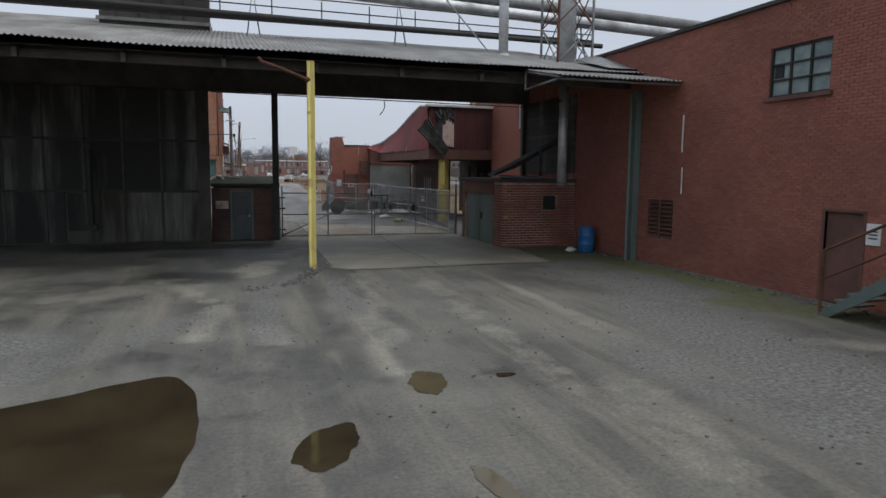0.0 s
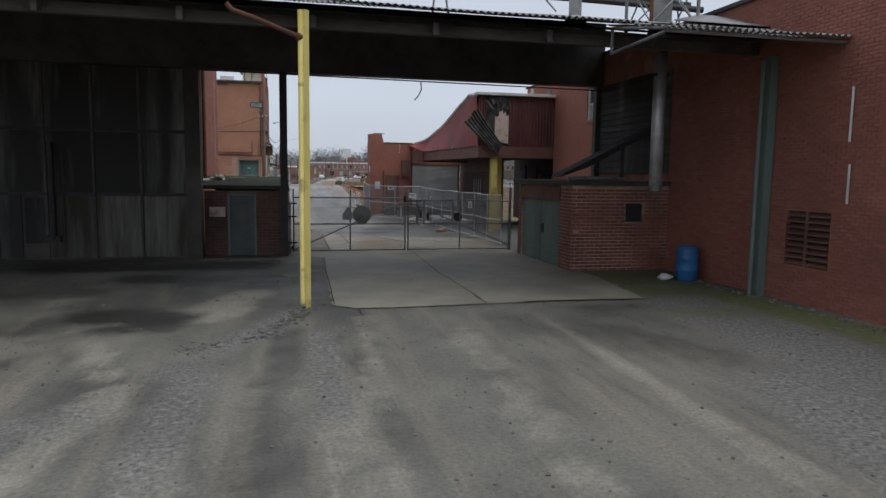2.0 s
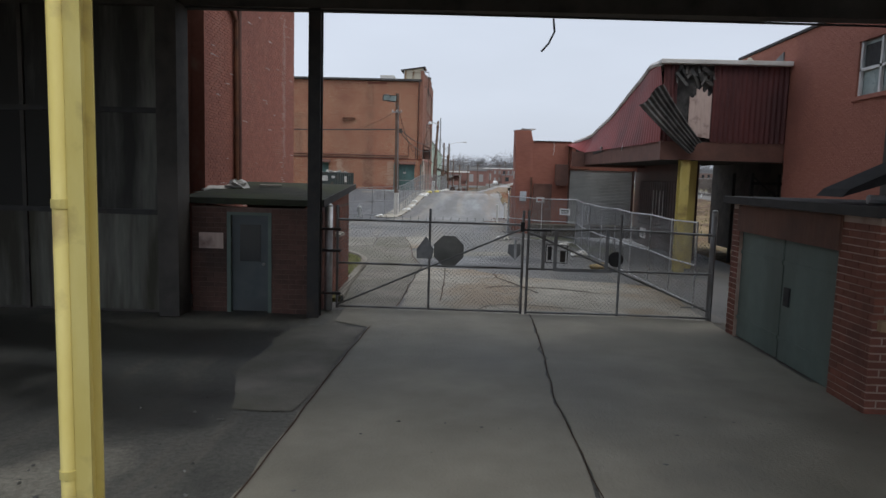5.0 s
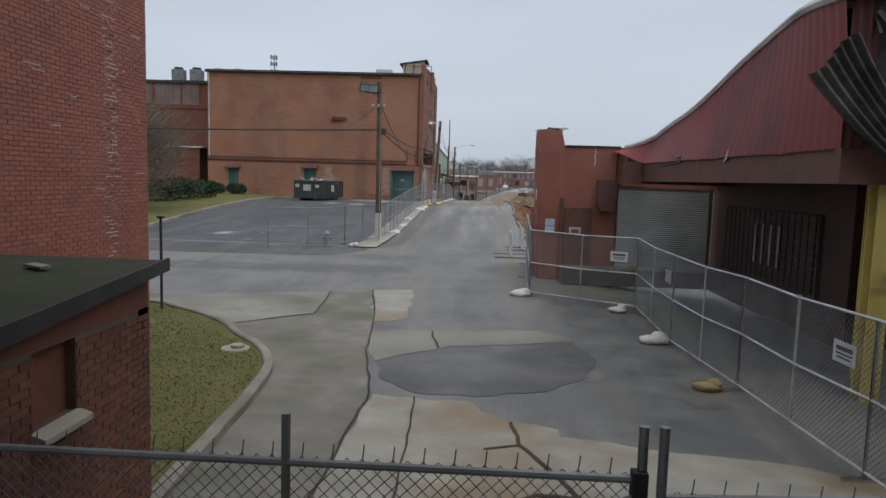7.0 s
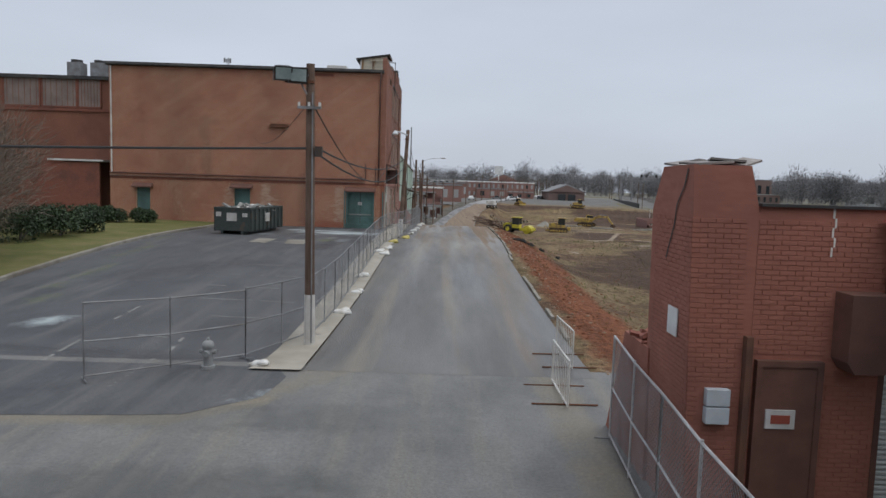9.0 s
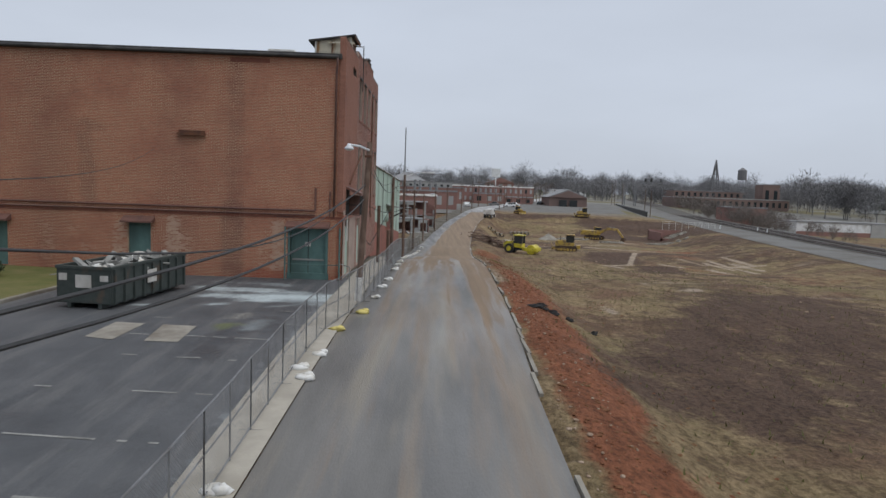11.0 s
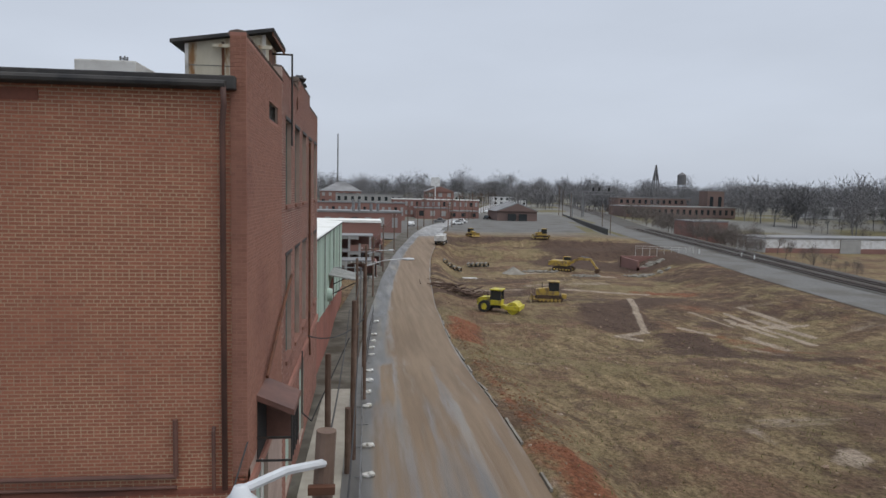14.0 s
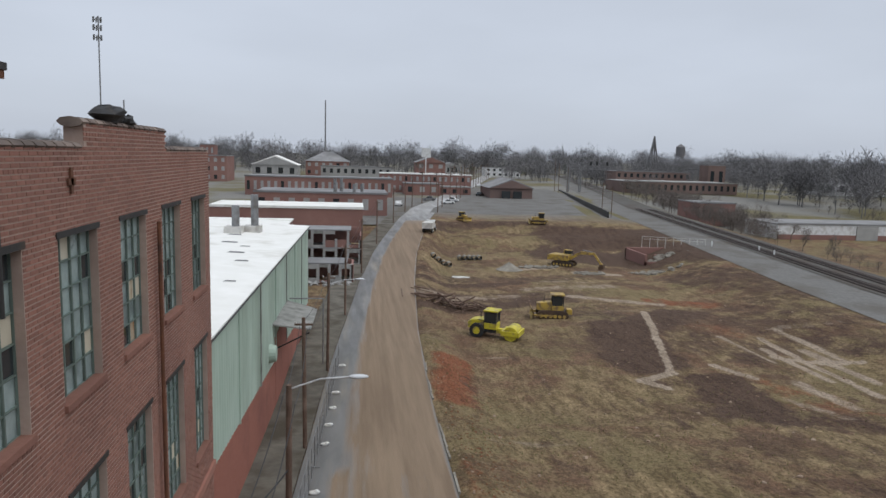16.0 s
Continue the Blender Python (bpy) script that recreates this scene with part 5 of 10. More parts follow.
part("bracket", Build().tube((9.0, 17.85, 5.56), (13.05, 17.85, 5.56), 0.035, 6), "galv_dull", cp)
part("flashing", Build().add([(12.0, 20.2, 6.35), (13.3, 20.2, 6.35), (13.3, 23.0, 7.3), (12.2, 23.0, 7.05)], [(0, 1, 2, 3)]).add([(12.0, 20.2, 6.33), (13.3, 20.2, 6.33), (13.3, 23.0, 7.28), (12.2, 23.0, 7.03)], [(3, 2, 1, 0)]), "galv_dull", cp)


# ---- pipe bridge above the shed ----
pb = thing("pipe_bridge", "overhead steel pipe bridge with handrail and silver pipes", "pipe bridge")
part("walkway_beam", Build().box(-14, 26.9, 8.42, 15.2, 27.15, 8.62), "dark_steel", pb)
part("black_pipe", Build().tube((-14, 26.7, 8.72), (15.5, 26.7, 8.35), 0.10, 10), "dark_steel", pb)
for z in (9.05, 9.45):
    part("handrail", Build().tube((-14, 26.75, z), (15, 26.75, z - 0.25), 0.025, 6), "dark_steel", pb)
for i, x in enumerate(steps(-13, 14.5, 15)):
    part("rail_post", Build().tube((x, 26.75, 8.5), (x, 26.75, 9.42 - 0.012 * (x + 13)), 0.025, 6), "dark_steel", pb)
part("silver_pipe", Build().tube((-3, 27.6, 10.1), (22, 27.6, 9.25), 0.24, 14), "galv", pb, "large silver insulated pipe", smooth=True)
part("silver_pipe", Build().tube((-3, 28.4, 10.75), (24, 28.4, 9.9), 0.24, 14), "galv_dull", pb, smooth=True)
for x in (6.6, 1.0, 14.6):
    part("trestle", Build().run([(x - 0.25, 26.9, 7.7), (x, 27.2, 9.6), (x + 0.25, 26.9, 7.7)], 0.035, 6), "galv_dull", pb)
part("guy_rod", Build().tube((8.2, 26.6, 9.9), (9.3, 24.2, 7.35), 0.025, 6), "galv_dull", pb)

vp = thing("roof_vent", "white galvanised vent pipe through the shed roof", "vent pipe")
part("pipe", Build().tube((10.35, 25.3, 7.0), (10.35, 25.3, 11.5), 0.19, 14), "galv", vp, smooth=True)
part("collar", Build().tube((10.35, 25.3, 7.25), (10.35, 25.3, 7.5), 0.42, 14, 0.2), "coping", vp)

sk = thing("exhaust_stack", "silver exhaust stack held by a rusty lattice frame", "chimney stack")
part("pipe", Build().tube((12.2, 23.6, 6.8), (12.2, 23.6, 12.5), 0.29, 16), "galv", sk, smooth=True)
part("collar", Build().tube((12.2, 23.6, 6.75), (12.2, 23.6, 7.1), 0.36, 16, 0.32), "galv_dull", sk)
cs = [(11.5, 22.9), (12.9, 22.9), (12.9, 24.3), (11.5, 24.3)]
for i, (x, y) in enumerate(cs):
    part("leg", Build().box(x - 0.035, y - 0.035, 6.6, x + 0.035, y + 0.035, 12.5), "rust" if i == 0 else "galv_dull", sk)
    x2, y2 = cs[(i + 1) % 4]
    for k in range(4):
        z = 6.9 + k * 1.4
        part("brace", Build().tube((x, y, z), (x2, y2, z + 1.4), 0.025, 5).tube((x2, y2, z), (x, y, z + 1.4), 0.025, 5), "rust" if k % 2 else "galv_dull", sk)

# ---- barrel and litter by the wall ----
dm = thing("plastic_barrel", "blue plastic drum standing on mossy ground", "barrel", m=pose(13.3 - 0.75, 22.25, 0.0))
prof = [(0.0, 0.26), (0.05, 0.29), (0.28, 0.295), (0.30, 0.31), (0.33, 0.295), (0.58, 0.295), (0.6, 0.31), (0.63, 0.295), (0.84, 0.285), (0.9, 0.25)]
part("body", Build().revolve(0, 0, prof, 24), "blue", dm, smooth=True)
part("rim", Build().tube((0, 0, 0.88), (0, 0, 0.93), 0.27, 20, 0.265, cap=False), "blue", dm)
solid("litter_bag", Build().ball((12.0, 22.4, 0.08), 0.22, 0.15, 0.09, 10, 6, 0.5, 4), "bag", "crumpled white plastic bag on the ground", "litter", smooth=True)


# ---- chain-link gate ----
def chain_link(bd, p0, ux, w, h, z0, cell=0.075, r=0.0022, lean=(0, 0)):
    """Diagonal wires over a panel from p0 along ux, w long and h high."""
    ux = Vector(ux)
    up = Vector((lean[0], lean[1], 1.0))
    up.normalize()
    base = Vector((p0[0], p0[1], z0))
    nrm = ux.cross(up).normalized()
    for sgn in (1, -1):
        k = -h if sgn > 0 else 0.0
        while k < (w if sgn > 0 else w + h):
            if sgn > 0:
                a0 = max(0.0, k)
                a1 = min(w, k + h)
                v0, v1 = a0 - k, a1 - k
            else:
                a0 = min(w, k)
                a1 = max(0.0, k - h)
                v0, v1 = k - a0, k - a1
            if abs(a1 - a0) > 0.02:
                s, e = base + ux * a0 + up * v0, base + ux * a1 + up * v1
                t = (e - s).normalized()
                q = nrm.cross(t) * r
                n2 = nrm * r
                bd.add([s - q, s + q, s + n2 * 1.2, e - q, e + q, e + n2 * 1.2], [(0, 1, 4, 3), (1, 2, 5, 4), (2, 0, 3, 5)])
            k += cell
    return bd


def gate_leaf(x0, x1, y, bent):
    g = thing("chain_link_gate", "closed steel-framed chain-link gate leaf, slightly bent" if bent else "closed steel-framed chain-link gate leaf with a sign", "gate", "gate leaves")
    zt = 1.82 if bent else 1.92
    bd = Build()
    for z in (0.07, 1.0, zt):
        part("rail", Build().run([(x0, y, z), ((x0 + x1) / 2, y + (0.06 if bent else 0), z + (0.05 if bent and z > 1.5 else 0)), (x1, y, z)], 0.024, 8), "galv_dull", g)
    for x in (x0, x1):
        part("stile", Build().tube((x, y, 0.03), (x, y, 2.22), 0.028, 8), "galv_dull", g)
    xm = (x0 + x1) / 2
    part("mid_post", Build().tube((xm, y, 0.05), (xm, y, 2.2), 0.026, 8), "galv_dull", g)
    a, c = ((x0, 0.1), (x1, 1.85)) if not bent else ((x1, 0.2), (x0, 1.78))
    part("brace", Build().tube((a[0], y - 0.03, a[1]), (c[0], y - 0.03, c[1]), 0.022, 8), "galv_dull", g)
    part("wire_mesh", chain_link(Build(), (x0, y + 0.02), (1, 0, 0), x1 - x0, zt - 0.05, 0.08, 0.085, 0.0032), "galv_dull", g, "galvanised chain-link mesh")
    bd = Build()
    k = 0
    while x0 + k < x1:
        bd.tube((x0 + k, y + 0.02, zt), (x0 + k + 0.01, y + 0.02, zt + 0.11), 0.004, 4)
        k += 0.17
    tagged(part("wire_barbs", bd, "galv_dull", g), kind="stuff")
    return g


gl = gate_leaf(2.14, 6.05, 29.85, False)
gr = gate_leaf(6.16, 10.0, 29.85, True)
part("latch", Build().box(5.99, 29.78, 1.78, 6.07, 29.86, 1.98), "black", gl)
oct8 = [(4.5 + 0.34 * math.cos(math.pi / 8 + i * math.pi / 4), 29.81, 1.33 + 0.34 * math.sin(math.pi / 8 + i * math.pi / 4)) for i in range(8)]
part("octagon_sign", Build().prism(oct8, (0, 0.012, 0)), "grey_board", gl, "back of an octagonal traffic sign on the mesh")
part("warning_plate", Build().prism([(3.83, 29.81, 1.15), (4.15, 29.81, 1.15), (4.18, 29.81, 1.35), (4.02, 29.81, 1.62), (3.82, 29.81, 1.35)], (0, 0.012, 0)), "galv_dull", gl, "back of a small bent sign")
for x in (6.48, 6.73, 7.8):
    part("frame_upright", Build().box(x - 0.035, 29.79, 0.98, x + 0.035, 29.825, 1.86), "galv_dull", gr)
part("frame_bar", Build().box(6.7, 29.785, 0.97, 7.92, 29.822, 1.04), "galv_dull", gr)
part("latch_arm", Build().box(6.03, 29.765, 1.8, 6.62, 29.785, 1.84), "black", gr)
part("sign_plate", Build().run([(6.54, 29.865, 1.14), (6.54, 29.865, 1.52), (6.99, 29.865, 1.52), (6.99, 29.865, 1.14), (6.54, 29.865, 1.14)], 0.009, 6).box(6.58, 29.86, 1.2, 6.66, 29.868, 1.48).box(6.84, 29.86, 1.16, 6.95, 29.868, 1.4), "dark_steel", gr, "thin steel frame wired to the mesh")
part("round_sign", Build().prism([(8.0 + 0.16 * math.cos(i * math.pi / 8), 29.86, 1.25 + 0.16 * math.sin(i * math.pi / 8)) for i in range(16)], (0, 0.012, 0)), "dark_steel", gr, "back of a dark round sign")
part("small_sign", Build().prism([(5.74, 29.81, 1.32), (5.9, 29.81, 1.2), (6.01, 29.81, 1.3), (6.0, 29.81, 1.52), (5.75, 29.81, 1.5)], (0, 0.012, 0)), "galv_dull", gl, "back of a small bent sign beside the latch")
part("sign_strap", Build().box(5.87, 29.79, 1.18, 5.92, 29.808, 1.62), "galv", gl)
solid("gate_post", Build().tube((1.98, 29.7, 0), (1.98, 29.7, 2.2), 0.085, 14).ball((1.98, 29.7, 2.2), 0.09, 0.09, 0.06, 12, 6), "galv", "galvanised steel gate post with domed cap", "post", "gate posts", smooth=True)
solid("gate_post", Build().tube((10.02, 29.95, 0), (10.02, 29.95, 2.3), 0.06, 14).ball((10.02, 29.95, 2.3), 0.065, 0.065, 0.05, 12, 6), "galv_dull", "slim galvanised gate post beside the outbuilding", "post", "gate posts", smooth=True)
hg = thing("gate_hinge_arm", "dark steel hinge brackets tying the gate to the column", "bracket")
for z in (0.35, 1.25, 1.7):
    part("bracket", Build().box(1.8, 29.6, z, 2.25, 29.72, z + 0.05), "dark_steel", hg)

# ---- tall brick building behind the booth ----
lb = thing("brick_building", "tall old red brick building with a whitened streak", "building", kind="structure")
LX, LY0, LY1, LH = -1.15, 31.0, 38.85, 8.6
pl = lay_x(LY0, 0, LX)
part("wall", wall_cells(Build(), pl, LY1 - LY0, LH, [], 0.3), "mortar_red", lb)
tagged(part("bricks", brick_mesh(Build(), pl, brick_list(LY1 - LY0, LH, [])), "brick_red", lb), kind="stuff")
part("body", Build().box(-20, LY0, 0, LX - 0.28, LY1 - 0.02, LH - 0.1), "pink_brick", lb)
part("roof", Build().box(-20.1, LY0 - 0.1, LH - 0.1, LX - 0.3, LY1 + 0.1, LH + 0.06), "tar", lb)
part("pipe", Build().run([(LX + 0.08, 32.9, 2.3), (LX + 0.08, 32.9, 6.6), (LX + 0.08, 31.2, 7.6)], 0.06, 8), "rust", lb)
part("pipe", Build().tube((LX + 0.07, 33.2, 2.3), (LX + 0.07, 33.2, 9.5), 0.05, 8), "brown_paint", lb)
bd = Build()
rgl = random.Random(6)
for r in range(int(LH / 0.0677)):
    z = (r + 1) * 0.0677 - 0.009
    for _ in range(2 if 3.0 < z < 7.0 else 1):
        y, w = 37.6 + rgl.gauss(0, 0.09), rgl.uniform(0.03, 0.13) * (1.0 if z < 7.5 else 0.4)
        if rgl.random() < 0.85:
            bd.box(LX, y - w, z, LX + 0.016, y + w, z + 0.011)
for _ in range(60):
    z = 0.0677 * rgl.randint(1, 118) - 0.009
    y = rgl.uniform(LY0 + 0.2, LY1 - 0.3)
    bd.box(LX, y, z, LX + 0.015, y + rgl.uniform(0.05, 0.4), z + 0.011)
tagged(part("lime_streak", bd, "coping", lb, "whitened exposed mortar joints"), kind="stuff")
part("parapet_junk", Build().ball((-0.95, 31.3, 2.42), 0.75, 0.35, 0.1, 14, 8, 0.4, 3).ball((-0.5, 31.2, 2.5), 0.28, 0.22, 0.16, 12, 7, 0.6, 5), "coping", lb, "crumpled pale sheet beside the booth roof")

# ---- canopy building with the red roof ----
def eave_x(y):
    return 10.9 - 0.6 * ease((y - 37.5) / 11) - 0.65 * ease((y - 48.0) / 1.7)


def eave_z(y):
    return 3.95 + 0.42 * ease((y - 48.0) / 1.7)


CREST = [(30, 6.25), (37.5, 6.3), (38.7, 6.45), (40.0, 6.48), (41.3, 6.36), (42.4, 6.1), (43.3, 5.8), (44.2, 5.53), (45.3, 5.25), (46.8, 5.02), (48.0, 4.83), (49.1, 4.53), (49.7, 4.47), (60, 4.0)]


def crest_x(y):
    return eave_x(y) - 0.15 + 0.55 * ease((y - 37.5) / 4.5)


def crest_z(y):
    return sum(float(np.interp(y + d, [q[0] for q in CREST], [q[1] for q in CREST])) for d in (-0.5, -0.25, 0, 0.25, 0.5)) / 5 if y < 49 else float(np.interp(y, [q[0] for q in CREST], [q[1] for q in CREST]))


mh = thing("canopy_building", "brick building with swept red metal canopy roof, fire damaged", "building", kind="structure", m=pose(0, 0, 0.24))


def mansard(u, y):
    z = eave_z(y) + (crest_z(y) - eave_z(y)) * u
    return (eave_x(y) + (crest_x(y) - eave_x(y)) * u + 0.007 * math.sin(y * 2 * math.pi / 0.3) + 0.05 * math.sin(math.pi * u), y, z - (0.05 * max(0, noise.noise((y * 1.3, 4, 0))) if u == 0 else 0))


part("roof", Build().sheet(mansard, steps(0, 1, 8), steps(37.5, 49.65, 240)), "red_metal", mh, "dark red ribbed metal roof, edges torn", smooth=True)
part("roof_deck", Build().sheet(lambda u, y: (crest_x(y) + 0.02 + u * 3.1, y, crest_z(y) + 0.02 + 0.1 * u), steps(0, 1, 3), steps(37.5, 48.3, 40)), "white_roof", mh)
part("crest_coping", Build().run([(crest_x(y), y, crest_z(y) + 0.02) for y in steps(37.45, 49.6, 40)], 0.085, 6), "coping", mh)
part("fascia", Build().sheet(lambda u, y: (eave_x(y) + 0.06, y, 3.38 + 0.6 * u), [0, 1], steps(37.6, 48.2, 20)).sheet(lambda u, y: (eave_x(y) + 0.26, y, 3.38 + 0.6 * u), [1, 0], steps(37.6, 48.2, 20)), "brown_paint", mh)
# underside darkened in its own colour, as the canopy shades it
part("soffit", Build().sheet(lambda u, y: (eave_x(y) + 0.1 + 4.5 * u, y, 3.42), [0, 1], steps(37.6, 48.2, 20)), "soot_and_shade", mh)
part("fascia_end", Build().box(9.75, 48.22, 3.3, 13.2, 48.4, 4.0), "brown_paint", mh)
part("torn_edge", Build().slab(pose(10.46, 45.6, 3.93, 4, 3, 92), 1.7, 0.05, 0.16), "burnt", mh, "charred torn roof edge")
part("torn_edge", Build().slab(pose(10.47, 45.5, 3.98, 2, 12, 91), 1.1, 0.02, 0.04), "coping", mh)
part("torn_flap", Build().slab(pose(10.72, 42.1, 3.98, 12, 14, 80), 0.3, 0.02, 0.24), "white", mh, "bent pale scrap of roof edge")
# south end, ribbed
rib = lambda x: 37.5 + 0.025 * math.sin(x * 2 * math.pi / 0.16)
# same metal as the roof, its shade put into the colour
part("end_cladding", Build().sheet(lambda x, z: (x, rib(x), z), steps(12.4, 14.74, 117), [3.95, 5.2, 6.4]), "red_metal_shaded", mh, "red corrugated cladding, darkened for shade")
part("end_cladding", Build().sheet(lambda x, k: (x, rib(x), 3.95 + k * 2.4), steps(10.86, 11.3, 26), steps(0, 1, 3)), "red_metal_shaded", mh, "red corrugated cladding, darkened for shade")
part("burnt_gap", Build().box(11.2, 37.6, 3.95, 12.45, 37.66, 6.35), "burnt", mh)
for x0, x1, z0, z1 in ((11.7, 11.9, 4.2, 5.35), (11.9, 12.08, 4.12, 5.6), (12.08, 12.24, 4.1, 5.52), (12.24, 12.38, 4.08, 5.4)):
    part("torn_insulation", Build().prism([(x0, 37.47, z0), (x1, 37.47, z0 - 0.02), (x1, 37.47, z1 + 0.06), (0.5 * (x0 + x1), 37.47, z1 - 0.05), (x0, 37.47, z1)], (0, 0.05, 0)), "insul", mh, "torn pinkish insulation board, streaked with soot", bevel=0.008)
rgc = random.Random(4)
for i in range(16):
    x = 11.25 + i * 0.075
    part("charred_strip", Build().slab(pose(x, 37.46 - 0.03 * (i % 3), 6.05 + rgc.uniform(-0.25, 0.15), rgc.uniform(-25, 25), rgc.uniform(-60, 60), rgc.uniform(-20, 20)), rgc.uniform(0.04, 0.12), 0.02, rgc.uniform(0.25, 0.6)), "burnt" if i % 4 else "soot_and_shade", mh)
part("end_coping", Build().box(10.72, 37.3, 6.32, 14.74, 37.9, 6.46), "coping", mh, bevel=0.02)
part("end_fascia", Build().box(10.9, 37.52, 3.38, 14.74, 37.7, 3.95), "brown_paint", mh)
mt = pose(11.1, 37.2, 4.55, 8, -44, 0)
HS = lambda off: (lambda u, k: mt @ Vector((u * (0.78 + 0.2 * k), off + 0.03 * math.sin(u * 2 * math.pi / 0.16) - 0.1 * k * k, k + 0.05 * math.sin(7 * u))))
part("hanging_sheet", Build().sheet(HS(0.0), steps(-0.48, 0.48, 84), steps(-1.12, 1.08, 6)).sheet(HS(0.03), steps(0.48, -0.48, 84), steps(-1.12, 1.08, 6)), "burnt_sheet", mh, "scorched corrugated sheet hanging from the roof edge")
# dark sheets stand in for the unlit hollow behind the roof metal
part("roof_void", Build().sheet(lambda u, y: (eave_x(y) + 0.47, y, 3.45 + (crest_z(y) - 3.5) * u), [0, 1], steps(37.7, 49.6, 30)).box(12.4, 37.7, 3.45, 14.74, 37.8, 6.4), "soot_and_shade", mh)
for x, y in ((11.75, 37.75), (12.35, 38.9)):
    py = thing("yellow_column", "yellow painted steel column carrying the canopy", "column", "canopy columns")
    part("flange", Build().box(x - 0.15, y - 0.15, 0, x + 0.15, y - 0.12, 3.64), "yellow", py)
    part("flange", Build().box(x - 0.15, y + 0.12, 0, x + 0.15, y + 0.15, 3.64), "yellow", py)
    part("web", Build().box(x - 0.02, y - 0.12, 0, x + 0.02, y + 0.12, 3.64), "yellow", py)
# street end wall with the tapering pier
part("end_wall", Build().box(8.05, 49.7, -0.1, 9.85, 50.0, 4.5), "pink_brick", mh, "dark red brick end wall")
part("end_wall_top", Build().box(9.85, 49.7, 3.15, 13.2, 50.0, 4.5), "pink_brick", mh)
part("end_wall_coping", Build().box(8.05, 49.64, 4.5, 9.9, 50.06, 4.54), "tar", mh)
for k in range(5):
    part("plaster_scar", Build().box(9.03 + 0.03 * (k % 2), 49.69, 3.85 + k * 0.13, 9.055 + 0.03 * (k % 2), 49.7, 3.98 + k * 0.13), "coping", mh)


def frustum(x0, x1, y0, y1, z0, xa, xb, ya, yb, z1):
    return Build().add([(x0, y0, z0), (x1, y0, z0), (x1, y1, z0), (x0, y1, z0), (xa, ya, z1), (xb, ya, z1), (xb, yb, z1), (xa, yb, z1)],
                       [(3, 2, 1, 0), (0, 1, 5, 4), (1, 2, 6, 5), (2, 3, 7, 6), (3, 0, 4, 7), (4, 5, 6, 7)])


part("pier", frustum(7.3, 8.05, 49.7, 51.6, -0.4, 7.16, 8.05, 49.7, 51.4, 4.4), "pink_brick", mh, "tapering brick pier with cracked capping")
brk = brick_mesh(Build(), lay_y(8.05, 0, 49.694), brick_list(1.8, 4.38, [(0.05, 1.0, 0, 2.45), (1.08, 1.72, 2.3, 3.45)]), 0.003)
brick_mesh(brk, lambda u, w, d: (7.3 - 0.0317 * (w + 0.4) + u, 49.694 + d, w), brick_list(0.74, 4.36, [(0.15, 0.45, 1.5, 2.08)]), 0.003)
brick_mesh(brk, lambda u, w, d: (7.29 - 0.0292 * (w + 0.4) + d, 51.3 - u, w), brick_list(1.6, 4.36, []), 0.003)
tagged(part("bricks", brk, "pink_brick", mh), kind="stuff")
part("pier_top", frustum(7.16, 8.05, 49.7, 51.4, 4.4, 7.13, 7.9, 49.7, 50.9, 5.03), "pink_brick", mh)
part("pier_toe", frustum(7.24, 8.05, 51.35, 54.0, -0.4, 7.2, 8.05, 51.35, 52.7, 2.15), "pink_brick", mh, "broken low stub of brick wall")
tr = random.Random(8)
bd = Build()
for k in range(26):
    bd.slab(pose(7.55 + tr.gauss(0, 0.18), 51.75 + tr.gauss(0, 0.35), 2.17 + 0.12 * tr.random(), tr.uniform(-25, 25), tr.uniform(-25, 25), tr.uniform(0, 180)), 0.2, 0.1, 0.06)
tagged(part("loose_bricks", bd, "mortar_red", mh), kind="stuff")
for x, y, rx, ry, rz, w, d in ((7.4, 50.0, 3, -5, 8, 0.5, 0.55), (7.72, 50.15, -4, 4, -14, 0.45, 0.6), (7.35, 50.55, 6, -8, 20, 0.42, 0.5), (7.7, 50.65, -3, 7, 4, 0.5, 0.4), (7.9, 49.95, 8, -14, 30, 0.36, 0.3)):
    part("pier_cap_slate", Build().slab(pose(x, y, 5.07 + 0.02 * (x > 7.5), rx, ry, rz), w, d, 0.03), "slate_pale", mh)
for (y0, z0), (y1, z1) in (((49.88, 4.98), (50.0, 4.75)), ((50.0, 4.75), (50.28, 4.48)), ((50.28, 4.48), (50.35, 4.2)), ((50.35, 4.2), (50.51, 3.95)), ((50.51, 3.95), (50.67, 3.69))):
    part("wall_crack", Build().add([(7.29 - 0.0292 * (z0 + 0.4) - 0.012, y0 - 0.025, z0), (7.29 - 0.0292 * (z0 + 0.4) - 0.012, y0 + 0.02, z0), (7.29 - 0.0292 * (z1 + 0.4) - 0.012, y1 + 0.02, z1), (7.29 - 0.0292 * (z1 + 0.4) - 0.012, y1 - 0.025, z1)], [(0, 1, 2, 3)]), "burnt", mh)
part("notice_sheet", Build().box(7.165, 50.08, 2.62, 7.18, 50.46, 3.02), "white", mh, "small white notice sheet on the pier")
dr = part("side_door", Build().box(8.2, 49.62, 0.45, 8.95, 49.66, 2.35), "brown_paint", mh, "brown steel door with small barred window", bevel=0.006)
part("door_frame", Build().box(8.12, 49.6, 0.4, 8.2, 49.7, 2.43).box(8.95, 49.6, 0.4, 9.03, 49.7, 2.43).box(8.2, 49.6, 2.35, 8.95, 49.7, 2.43), "brown_paint", mh)
part("door_window", Build().box(8.28, 49.595, 1.5, 8.68, 49.62, 1.76), "white", dr)
part("door_pane", Build().box(8.35, 49.59, 1.57, 8.61, 49.595, 1.69), "red_paint", dr)
